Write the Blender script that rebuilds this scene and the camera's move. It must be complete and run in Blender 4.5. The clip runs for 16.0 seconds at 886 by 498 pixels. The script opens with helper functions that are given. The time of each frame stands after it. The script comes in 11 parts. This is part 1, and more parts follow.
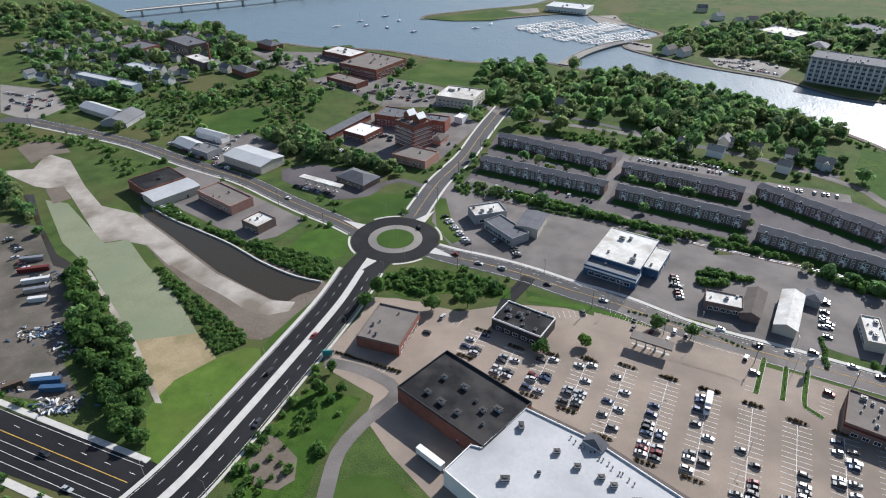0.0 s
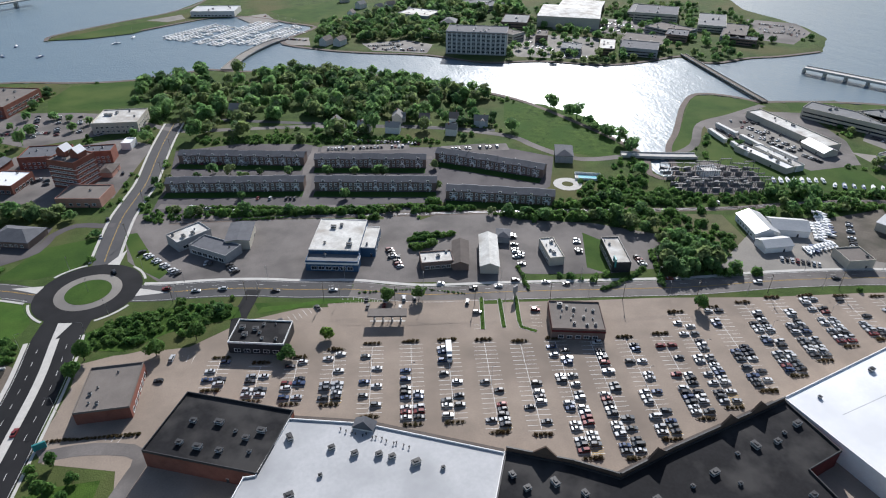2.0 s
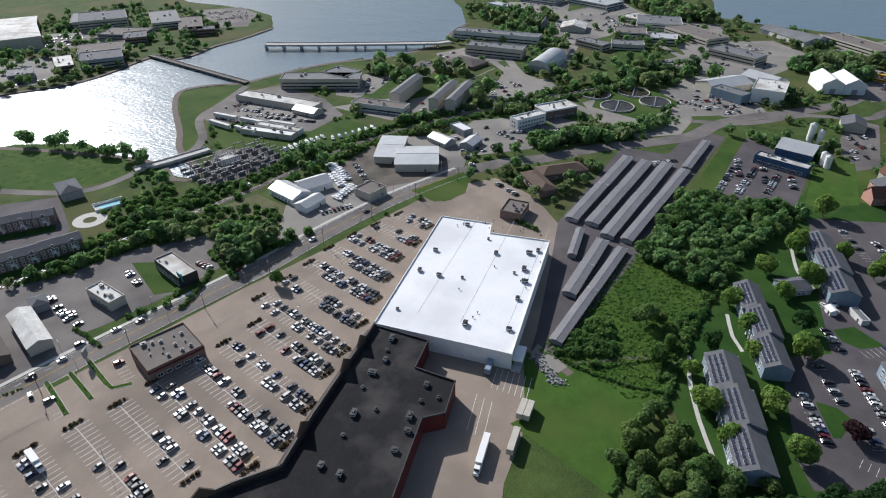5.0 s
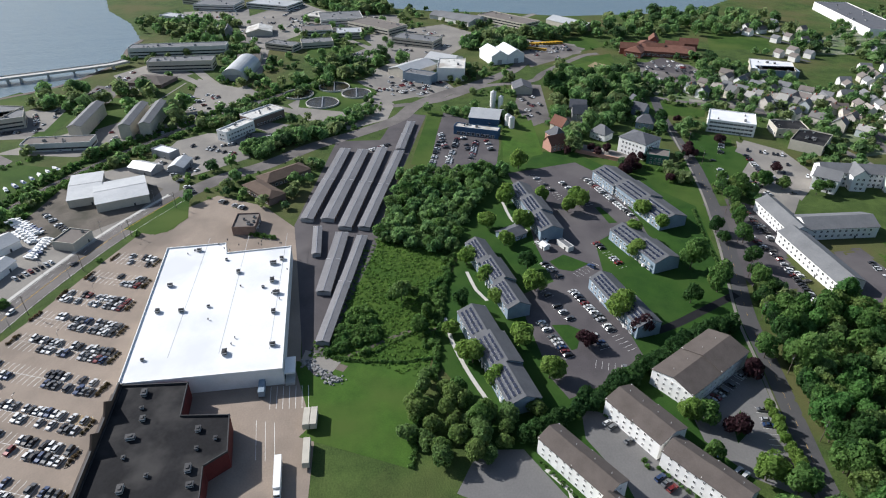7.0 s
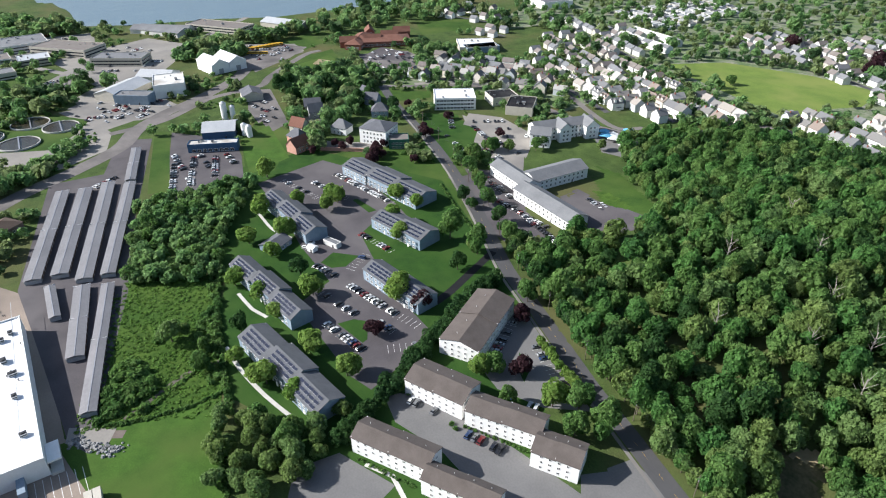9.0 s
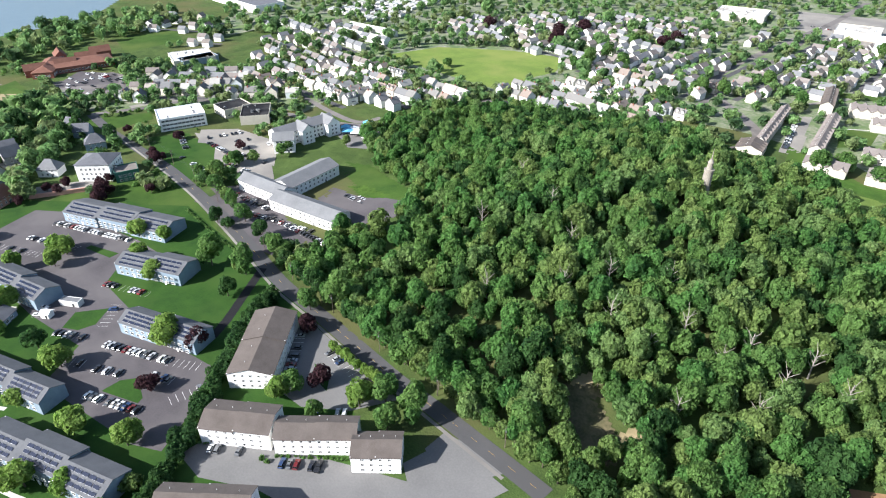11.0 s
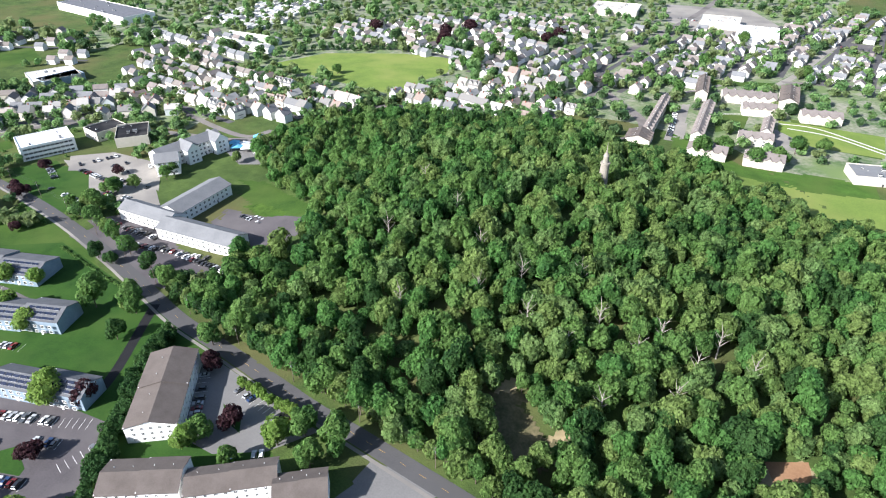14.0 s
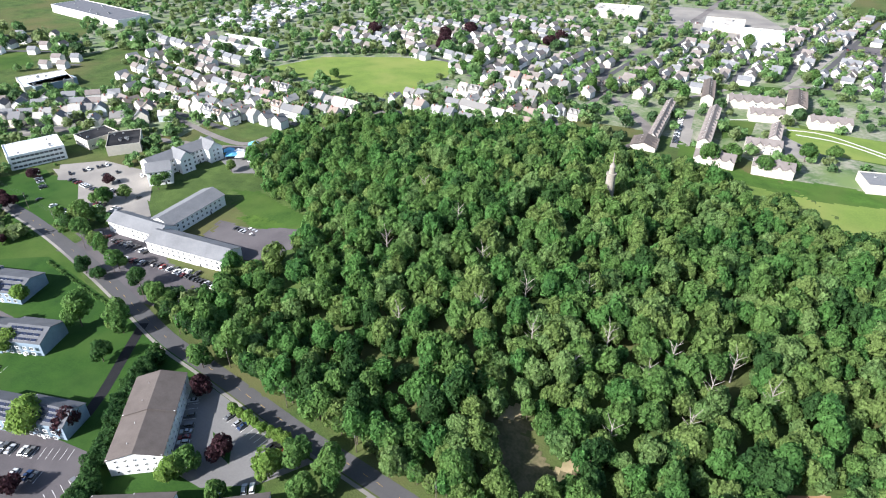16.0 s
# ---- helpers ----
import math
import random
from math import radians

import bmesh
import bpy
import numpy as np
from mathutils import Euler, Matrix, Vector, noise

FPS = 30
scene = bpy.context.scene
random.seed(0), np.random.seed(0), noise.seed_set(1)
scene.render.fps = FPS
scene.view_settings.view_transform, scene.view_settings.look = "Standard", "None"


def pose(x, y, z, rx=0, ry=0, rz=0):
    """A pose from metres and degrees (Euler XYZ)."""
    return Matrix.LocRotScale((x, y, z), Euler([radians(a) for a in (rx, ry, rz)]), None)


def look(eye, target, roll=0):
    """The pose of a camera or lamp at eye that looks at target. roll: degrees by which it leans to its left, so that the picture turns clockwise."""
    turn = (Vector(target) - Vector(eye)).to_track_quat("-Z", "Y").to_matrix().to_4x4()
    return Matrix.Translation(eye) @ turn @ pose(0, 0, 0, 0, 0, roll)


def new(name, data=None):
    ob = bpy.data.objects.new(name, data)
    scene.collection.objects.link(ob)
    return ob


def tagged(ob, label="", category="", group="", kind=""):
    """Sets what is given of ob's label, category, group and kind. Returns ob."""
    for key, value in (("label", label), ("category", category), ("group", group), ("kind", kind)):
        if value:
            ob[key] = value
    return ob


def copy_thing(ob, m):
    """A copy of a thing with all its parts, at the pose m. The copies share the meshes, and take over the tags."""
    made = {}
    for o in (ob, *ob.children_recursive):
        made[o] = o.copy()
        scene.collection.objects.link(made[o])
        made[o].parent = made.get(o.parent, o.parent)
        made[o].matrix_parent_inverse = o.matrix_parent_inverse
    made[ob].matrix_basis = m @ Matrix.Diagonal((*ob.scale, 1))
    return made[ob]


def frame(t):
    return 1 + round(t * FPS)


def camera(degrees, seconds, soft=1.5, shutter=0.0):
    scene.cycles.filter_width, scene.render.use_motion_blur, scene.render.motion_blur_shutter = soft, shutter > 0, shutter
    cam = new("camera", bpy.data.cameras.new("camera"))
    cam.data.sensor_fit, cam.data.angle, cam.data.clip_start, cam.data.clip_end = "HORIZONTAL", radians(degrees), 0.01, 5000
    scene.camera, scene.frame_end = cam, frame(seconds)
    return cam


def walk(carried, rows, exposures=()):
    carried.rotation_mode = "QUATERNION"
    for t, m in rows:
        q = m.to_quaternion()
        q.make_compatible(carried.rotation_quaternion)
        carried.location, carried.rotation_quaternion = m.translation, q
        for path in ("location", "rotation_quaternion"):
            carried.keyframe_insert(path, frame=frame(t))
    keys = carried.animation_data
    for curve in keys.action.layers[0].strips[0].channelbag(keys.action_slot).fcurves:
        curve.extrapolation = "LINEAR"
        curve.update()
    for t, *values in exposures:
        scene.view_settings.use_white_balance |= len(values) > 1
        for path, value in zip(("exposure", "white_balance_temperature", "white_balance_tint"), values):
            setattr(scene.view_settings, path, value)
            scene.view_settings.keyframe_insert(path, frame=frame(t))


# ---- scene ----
# ---- camera and flight ----
cam = camera(70.6, 16.0, soft=1.1)
PATH = [
    (0, (0.00, -0.00, 195.00), (-8.11, 84.43, 142.03), 0.00),
    (0.5, (0.96, 0.03, 194.79), (-2.45, 84.78, 141.82), -0.05),
    (1, (0.75, 0.13, 194.34), (13.16, 84.00, 141.32), 0.05),
    (1.5, (-0.43, -0.05, 194.16), (25.15, 80.77, 141.13), 0.09),
    (2, (-0.96, 0.01, 193.91), (34.27, 77.11, 140.86), 0.13),
    (2.5, (-1.31, 0.19, 193.45), (44.14, 71.75, 140.42), 0.02),
    (3, (-1.61, 0.47, 193.37), (53.63, 64.72, 140.27), -0.03),
    (3.5, (-2.02, 0.76, 193.43), (62.06, 56.06, 140.18), 0.02),
    (4, (-2.25, 1.22, 193.41), (68.88, 47.00, 140.07), 0.06),
    (4.2, (-2.14, 1.52, 193.26), (71.04, 43.86, 139.85), 0.02),
    (6.3, (-0.83, 2.19, 191.28), (83.69, 6.42, 138.01), 0.02),
    (6.5, (-0.94, 2.30, 191.05), (83.70, 2.26, 137.79), 0.14),
    (7, (-1.20, 2.38, 190.46), (82.78, -8.68, 137.31), 0.04),
    (7.5, (-1.35, 2.54, 190.13), (80.60, -18.90, 136.99), 0.02),
    (8, (-1.33, 2.68, 190.21), (77.92, -27.17, 137.01), -0.00),
    (8.5, (-1.23, 2.15, 190.44), (74.73, -35.13, 137.16), -0.15),
    (9, (-1.10, 1.62, 190.57), (70.57, -43.24, 137.18), -0.24),
    (9.5, (-0.85, 1.48, 190.37), (63.83, -52.91, 136.92), -0.21),
    (10, (0.09, 1.18, 189.85), (57.25, -60.97, 136.29), -0.26),
    (10.2, (0.54, 0.97, 189.68), (55.20, -63.42, 136.15), -0.25),
    (12.3, (4.91, -1.67, 188.82), (42.08, -77.66, 135.49), 0.14),
    (12.5, (5.31, -2.11, 188.77), (41.46, -78.60, 135.46), 0.12),
    (13, (6.42, -3.89, 188.79), (40.60, -81.28, 135.48), 0.11),
    (13.5, (7.69, -6.00, 188.72), (41.07, -83.78, 135.46), 0.15),
    (14, (8.97, -8.65, 188.61), (42.06, -86.57, 135.37), 0.10),
    (14.5, (10.43, -11.57, 188.48), (43.41, -89.54, 135.26), 0.14),
    (15, (12.08, -14.76, 188.43), (44.99, -92.76, 135.21), 0.12),
    (15.5, (13.61, -18.31, 188.35), (46.57, -96.28, 135.11), 0.10),
    (16, (15.06, -21.95, 188.29), (48.11, -99.91, 135.10), 0.05),
]
EXPOSURES = [(0, 0.52, 6200, 11), (4, 0.12, 6150, 11), (7.5, 0.52, 6250, 10), (8.5, 0.76, 6250, 10), (9.5, 0.99, 6250, 10), (10, 1.16, 6250, 10), (12.5, 1.33, 6200, 11), (16, 1.35, 6150, 12)]
walk(cam, [(t, look(eye, target, roll)) for t, eye, target, roll in PATH], EXPOSURES)

# ---- light ----
SUN_AZ, SUN_EL = 34.0, 32.0          # clockwise from +y, above the horizon
world = bpy.data.worlds.new("world")
scene.world = world
world.use_nodes = True
wn = world.node_tree.nodes
sky = wn.new("ShaderNodeTexSky")
sky.sky_type = "NISHITA"
sky.sun_disc = False
sky.sun_elevation, sky.sun_rotation = radians(SUN_EL), radians(SUN_AZ)
sky.air_density, sky.dust_density = 1.0, 1.2
wn["Background"].inputs["Strength"].default_value = 0.085
world.node_tree.links.new(sky.outputs[0], wn["Background"].inputs["Color"])
sun = new("sun", bpy.data.lights.new("sun", "SUN"))
sun.data.energy, sun.data.angle, sun.data.color = 5.0, radians(0.6), (1.0, 0.97, 0.935)
sun_dir = Vector((math.sin(radians(SUN_AZ)) * math.cos(radians(SUN_EL)),
                  math.cos(radians(SUN_AZ)) * math.cos(radians(SUN_EL)), math.sin(radians(SUN_EL))))
sun.matrix_world = look(sun_dir * 900, (0, 0, 0))


# ---- materials ----
def shader(name, rough=0.8, metal=0.0, spec=0.4):
    mat = bpy.data.materials.new(name)
    mat.use_nodes = True
    b = mat.node_tree.nodes["Principled BSDF"]
    b.inputs["Roughness"].default_value = rough
    b.inputs["Metallic"].default_value = metal
    b.inputs["Specular IOR Level"].default_value = spec
    return mat, mat.node_tree.nodes, mat.node_tree.links, b


def mixed(name, a, b, scale=0.2, fine=3.0, rough=0.85, metal=0.0, spec=0.3, bump=0.0, c=None, big=0.03, soft=0.25,
          random_shift=0.0):
    """A surface that wanders between two or three colours at a coarse and a fine scale (world metres)."""
    mat, nodes, links, bsdf = shader(name, rough, metal, spec)
    geo = nodes.new("ShaderNodeNewGeometry")
    coarse, small = nodes.new("ShaderNodeTexNoise"), nodes.new("ShaderNodeTexNoise")
    coarse.inputs["Scale"].default_value, small.inputs["Scale"].default_value = scale, fine
    coarse.inputs["Detail"].default_value, small.inputs["Detail"].default_value = 8, 4
    coarse.inputs["Roughness"].default_value = 0.64
    for n in (coarse, small):
        links.new(geo.outputs["Position"], n.inputs["Vector"])
    add = nodes.new("ShaderNodeMath")
    add.operation = "MULTIPLY_ADD"
    links.new(small.outputs["Fac"], add.inputs[0])
    add.inputs[1].default_value = 0.55
    links.new(coarse.outputs["Fac"], add.inputs[2])
    fac = add.outputs[0]
    ramp = nodes.new("ShaderNodeValToRGB")
    ramp.color_ramp.elements[0].position, ramp.color_ramp.elements[1].position = 0.78 - soft, 0.78 + soft
    ramp.color_ramp.elements[0].color, ramp.color_ramp.elements[1].color = (*a, 1), (*b, 1)
    links.new(fac, ramp.inputs["Fac"])
    col = ramp.outputs["Color"]
    if c:
        wide = nodes.new("ShaderNodeTexNoise")
        wide.inputs["Scale"].default_value, wide.inputs["Detail"].default_value = big, 4
        links.new(geo.outputs["Position"], wide.inputs["Vector"])
        step = nodes.new("ShaderNodeMapRange")
        step.inputs["From Min"].default_value, step.inputs["From Max"].default_value = 0.46, 0.66
        links.new(wide.outputs["Fac"], step.inputs["Value"])
        mix = nodes.new("ShaderNodeMix")
        mix.data_type = "RGBA"
        links.new(step.outputs[0], mix.inputs["Factor"])
        links.new(col, mix.inputs["A"])
        mix.inputs["B"].default_value = (*c, 1)
        col = mix.outputs["Result"]
    if random_shift:
        info = nodes.new("ShaderNodeObjectInfo")
        hsv = nodes.new("ShaderNodeHueSaturation")
        span = nodes.new("ShaderNodeMapRange")
        span.inputs["To Min"].default_value, span.inputs["To Max"].default_value = 1 - random_shift, 1 + random_shift
        links.new(info.outputs["Random"], span.inputs["Value"])
        links.new(span.outputs[0], hsv.inputs["Value"])
        links.new(col, hsv.inputs["Color"])
        col = hsv.outputs["Color"]
    links.new(col, bsdf.inputs["Base Color"])
    if bump:
        bn = nodes.new("ShaderNodeBump")
        bn.inputs["Strength"].default_value, bn.inputs["Distance"].default_value = 0.8, bump
        links.new(small.outputs["Fac"], bn.inputs["Height"])
        links.new(bn.outputs[0], bsdf.inputs["Normal"])
    return mat


def palette(name, colours, rough=0.6, metal=0.0, spec=0.5, coat=0.0):
    """One colour per object, picked at random from a palette, with a faint soiling."""
    mat, nodes, links, bsdf = shader(name, rough, metal, spec)
    info, ramp = nodes.new("ShaderNodeObjectInfo"), nodes.new("ShaderNodeValToRGB")
    ramp.color_ramp.interpolation = "CONSTANT"
    while len(ramp.color_ramp.elements) < len(colours):
        ramp.color_ramp.elements.new(0.5)
    for i, (el, c) in enumerate(zip(ramp.color_ramp.elements, colours)):
        el.position, el.color = i / len(colours), (*c, 1)
    links.new(info.outputs["Random"], ramp.inputs["Fac"])
    geo, dirt = nodes.new("ShaderNodeNewGeometry"), nodes.new("ShaderNodeTexNoise")
    dirt.inputs["Scale"].default_value = 1.3
    links.new(geo.outputs["Position"], dirt.inputs["Vector"])
    span = nodes.new("ShaderNodeMapRange")
    span.inputs["To Min"].default_value, span.inputs["To Max"].default_value = 0.82, 1.1
    links.new(dirt.outputs["Fac"], span.inputs["Value"])
    hsv = nodes.new("ShaderNodeHueSaturation")
    links.new(ramp.outputs["Color"], hsv.inputs["Color"])
    links.new(span.outputs[0], hsv.inputs["Value"])
    links.new(hsv.outputs["Color"], bsdf.inputs["Base Color"])
    bsdf.inputs["Coat Weight"].default_value = coat
    return mat


def leafy(name, dark, light, warm, tree_scale=0.07, sprig=1.5, gaps=0.44):
    """Foliage: clumps differ leaf by leaf, whole crowns drift in hue from place to place, and every clump is ragged
    with small gaps between its sprigs."""
    dark, light, warm = [(c[0] * 1.08, c[1] * 1.03, c[2] * 1.18) for c in (dark, light, warm)]
    mat, nodes, links, bsdf = shader(name, 0.75, 0.0, 0.15)
    geo = nodes.new("ShaderNodeNewGeometry")
    n = nodes.new("ShaderNodeTexNoise")
    n.inputs["Scale"].default_value, n.inputs["Detail"].default_value = tree_scale, 1
    links.new(geo.outputs["Position"], n.inputs["Vector"])
    info = nodes.new("ShaderNodeObjectInfo")
    ramp = nodes.new("ShaderNodeValToRGB")
    ramp.color_ramp.elements[0].color, ramp.color_ramp.elements[1].color = (*dark, 1), (*light, 1)
    spread = nodes.new("ShaderNodeMapRange")
    spread.inputs["To Min"].default_value, spread.inputs["To Max"].default_value = 0.15, 0.85
    links.new(geo.outputs["Random Per Island"], spread.inputs["Value"])
    links.new(spread.outputs[0], ramp.inputs["Fac"])
    span = nodes.new("ShaderNodeMapRange")
    span.inputs["From Min"].default_value, span.inputs["From Max"].default_value = 0.40, 0.66
    tw = nodes.new("ShaderNodeMath")
    tw.operation = "MULTIPLY_ADD"
    links.new(info.outputs["Random"], tw.inputs[0])
    tw.inputs[1].default_value = 0.16
    links.new(n.outputs["Fac"], tw.inputs[2])
    links.new(tw.outputs[0], span.inputs["Value"])
    mix = nodes.new("ShaderNodeMix")
    mix.data_type = "RGBA"
    mix.blend_type = "MIX"
    links.new(span.outputs[0], mix.inputs["Factor"])
    links.new(ramp.outputs["Color"], mix.inputs["A"])
    mul = nodes.new("ShaderNodeMix")
    mul.data_type = "RGBA"
    mul.inputs["Factor"].default_value = 0.6
    links.new(ramp.outputs["Color"], mul.inputs["A"])
    mul.inputs["B"].default_value = (*warm, 1)
    links.new(mul.outputs["Result"], mix.inputs["B"])
    mottle, sprigs = nodes.new("ShaderNodeTexNoise"), nodes.new("ShaderNodeTexNoise")
    mottle.inputs["Scale"].default_value, mottle.inputs["Detail"].default_value = sprig * 0.62, 3
    sprigs.inputs["Scale"].default_value, sprigs.inputs["Detail"].default_value = sprig, 1.5
    for k in (mottle, sprigs):
        links.new(geo.outputs["Position"], k.inputs["Vector"])
    shade = nodes.new("ShaderNodeMapRange")
    shade.inputs["From Min"].default_value, shade.inputs["From Max"].default_value = 0.32, 0.68
    shade.inputs["To Min"].default_value, shade.inputs["To Max"].default_value = 0.62, 1.52
    links.new(mottle.outputs["Fac"], shade.inputs["Value"])
    tone = nodes.new("ShaderNodeHueSaturation")
    links.new(mix.outputs["Result"], tone.inputs["Color"])
    links.new(shade.outputs[0], tone.inputs["Value"])
    links.new(tone.outputs["Color"], bsdf.inputs["Base Color"])
    bump = nodes.new("ShaderNodeBump")
    bump.inputs["Strength"].default_value, bump.inputs["Distance"].default_value = 0.7, 0.5
    links.new(sprigs.outputs["Fac"], bump.inputs["Height"])
    links.new(bump.outputs[0], bsdf.inputs["Normal"])
    tr = nodes.new("ShaderNodeBsdfTranslucent")
    links.new(tone.outputs["Color"], tr.inputs["Color"])
    ms = nodes.new("ShaderNodeMixShader")
    ms.inputs[0].default_value = 0.54
    links.new(bsdf.outputs[0], ms.inputs[1])
    links.new(tr.outputs[0], ms.inputs[2])
    leaf = ms.outputs[0]
    if gaps:
        hole, air, cut = nodes.new("ShaderNodeMath"), nodes.new("ShaderNodeBsdfTransparent"), nodes.new("ShaderNodeMixShader")
        hole.operation = "GREATER_THAN"
        hole.inputs[1].default_value = gaps
        links.new(sprigs.outputs["Fac"], hole.inputs[0])
        links.new(hole.outputs[0], cut.inputs[0])
        links.new(air.outputs[0], cut.inputs[1])
        links.new(leaf, cut.inputs[2])
        leaf = cut.outputs[0]
    links.new(leaf, nodes["Material Output"].inputs["Surface"])
    return mat


def watery(name, colour, rough, ripple, strength):
    mat, nodes, links, bsdf = shader(name, rough, 0.0, 0.5)
    bsdf.inputs["Base Color"].default_value = (*colour, 1)
    bsdf.inputs["IOR"].default_value = 1.33
    geo = nodes.new("ShaderNodeNewGeometry")
    mp = nodes.new("ShaderNodeMapping")
    mp.inputs["Rotation"].default_value[2] = radians(25)
    mp.inputs["Scale"].default_value = (1.0, 0.45, 1.0)
    links.new(geo.outputs["Position"], mp.inputs["Vector"])
    a, b = nodes.new("ShaderNodeTexNoise"), nodes.new("ShaderNodeTexNoise")
    a.inputs["Scale"].default_value, b.inputs["Scale"].default_value = ripple, ripple * 0.08
    a.inputs["Detail"].default_value = 3
    for n in (a, b):
        links.new(mp.outputs[0], n.inputs["Vector"])
    bump = nodes.new("ShaderNodeBump")
    bump.inputs["Strength"].default_value, bump.inputs["Distance"].default_value = strength, 0.6
    links.new(a.outputs["Fac"], bump.inputs["Height"])
    wide = nodes.new("ShaderNodeBump")
    wide.inputs["Strength"].default_value, wide.inputs["Distance"].default_value = strength * 0.5, 2.0
    links.new(b.outputs["Fac"], wide.inputs["Height"])
    links.new(bump.outputs[0], wide.inputs["Normal"])
    links.new(wide.outputs[0], bsdf.inputs["Normal"])
    return mat


grass = mixed("rough_grass", (0.0267, 0.0478, 0.0147), (0.0800, 0.1196, 0.0322), 0.07, 1.4, 0.95, spec=0.1, bump=0.3, c=(0.0920, 0.0920, 0.0368), big=0.014)
lawn = mixed("lawn_grass", (0.0253, 0.0564, 0.0117), (0.0515, 0.0968, 0.0180), 0.06, 1.1, 0.95, spec=0.1, c=(0.0713, 0.1038, 0.0252), big=0.02)
mown = mixed("mown_field_grass", (0.0267, 0.0626, 0.0120), (0.0662, 0.1296, 0.0220), 0.10, 1.8, 0.95, spec=0.1, c=(0.0654, 0.1026, 0.0230), big=0.03, soft=0.3)
verge_grass = mixed("verge_grass", (0.048, 0.090, 0.016), (0.104, 0.164, 0.030), 0.10, 1.8, 0.95, spec=0.1, c=(0.088, 0.118, 0.030), big=0.03, soft=0.3)
# Darker copy of the lawn; shade of hedges and trees is put into its greens.
shade_lawn = mixed("shaded_lawn_grass", (0.0143, 0.0420, 0.0097), (0.0343, 0.0806, 0.0141), 0.08, 1.5, 0.95, spec=0.1, c=(0.0399, 0.0796, 0.0168), big=0.03, soft=0.3)
meadow = mixed("meadow_grass", (0.019, 0.048, 0.008), (0.078, 0.131, 0.023), 0.16, 2.2, 0.95, spec=0.1, bump=0.2, c=(0.038, 0.083, 0.014), big=0.04, soft=0.2)
marsh = mixed("marsh_grass", (0.07, 0.075, 0.03), (0.12, 0.115, 0.05), 0.08, 1.0, 0.95)
asphalt = mixed("asphalt", (0.0108, 0.0112, 0.0124), (0.0194, 0.0194, 0.0212), 0.08, 2.5, 0.85, spec=0.15, c=(0.0230, 0.0230, 0.0245), big=0.02)
worn_asphalt = mixed("worn_asphalt", (0.056, 0.055, 0.057), (0.086, 0.084, 0.085), 0.08, 2.5, 0.88, c=(0.068, 0.066, 0.066), big=0.02)
red_earth = mixed("red_earth", (0.22, 0.12, 0.065), (0.30, 0.18, 0.10), 0.15, 1.0, 0.95)
sport_grass = mixed("field_grass", (0.090, 0.138, 0.032), (0.154, 0.212, 0.046), 0.05, 0.9, 0.95, spec=0.1, c=(0.171, 0.205, 0.055), big=0.02)
leaf_litter = mixed("leaf_litter", (0.055, 0.060, 0.024), (0.155, 0.125, 0.070), 0.15, 0.9, 0.95)
lot_tan = mixed("lot_tan", (0.2205, 0.1782, 0.1425), (0.3078, 0.2485, 0.1976), 0.06, 1.5, 0.9, c=(0.1893, 0.1535, 0.1235), big=0.025)
lot_grey = mixed("lot_grey", (0.1217, 0.1098, 0.1027), (0.1912, 0.1715, 0.1584), 0.05, 1.5, 0.9, c=(0.0904, 0.0818, 0.0765), big=0.03)
lot_light = mixed("lot_light", (0.19, 0.175, 0.155), (0.27, 0.25, 0.22), 0.04, 1.2, 0.9, c=(0.15, 0.14, 0.13), big=0.018)
lot_pale = mixed("lot_pale", (0.1242, 0.1206, 0.1170), (0.1692, 0.1638, 0.1575), 0.05, 1.3, 0.9)
lot_violet = mixed("lot_violet", (0.058, 0.052, 0.055), (0.092, 0.082, 0.085), 0.07, 1.6, 0.9, c=(0.105, 0.095, 0.095), big=0.03)
dirt_grey = mixed("yard_dirt", (0.0922, 0.0778, 0.0634), (0.1498, 0.1296, 0.1066), 0.07, 0.9, 0.95, c=(0.0576, 0.0547, 0.0403), big=0.04)
sand = mixed("pale_sand", (0.235, 0.205, 0.172), (0.400, 0.370, 0.325), 0.09, 1.1, 0.95, c=(0.165, 0.138, 0.108), big=0.035, soft=0.35)
hydroseed = mixed("seeded_earth", (0.135, 0.155, 0.095), (0.225, 0.240, 0.150), 0.06, 0.9, 0.95, c=(0.165, 0.195, 0.125), big=0.03, soft=0.35)
straw = mixed("straw_earth", (0.24, 0.19, 0.11), (0.34, 0.27, 0.16), 0.15, 0.8, 0.95, c=(0.17, 0.15, 0.07), big=0.06)
mud = mixed("wet_mud", (0.10, 0.078, 0.058), (0.17, 0.14, 0.11), 0.06, 0.8, 0.8)
ballast = mixed("track_ballast", (0.11, 0.085, 0.07), (0.17, 0.14, 0.12), 0.2, 2.0, 0.95)
town_mix = mixed("town_yards", (0.0624, 0.1073, 0.0396), (0.2374, 0.2307, 0.1770), 0.05, 0.3, 0.95, c=(0.1113, 0.1601, 0.0566), big=0.03, soft=0.14)
concrete = mixed("pale_concrete", (0.42, 0.40, 0.37), (0.54, 0.52, 0.48), 0.3, 3.0, 0.9)
paint_white = mixed("road_paint", (0.62, 0.61, 0.58), (0.80, 0.79, 0.76), 0.6, 5.0, 0.8)
paint_yellow = mixed("yellow_paint", (0.45, 0.27, 0.05), (0.58, 0.38, 0.09), 0.6, 5.0, 0.8)
white_wall = mixed("white_siding", (0.70, 0.69, 0.66), (0.80, 0.79, 0.77), 0.3, 2.0, 0.7)
old_white = mixed("weathered_white", (0.50, 0.49, 0.46), (0.62, 0.61, 0.58), 0.3, 2.0, 0.75)
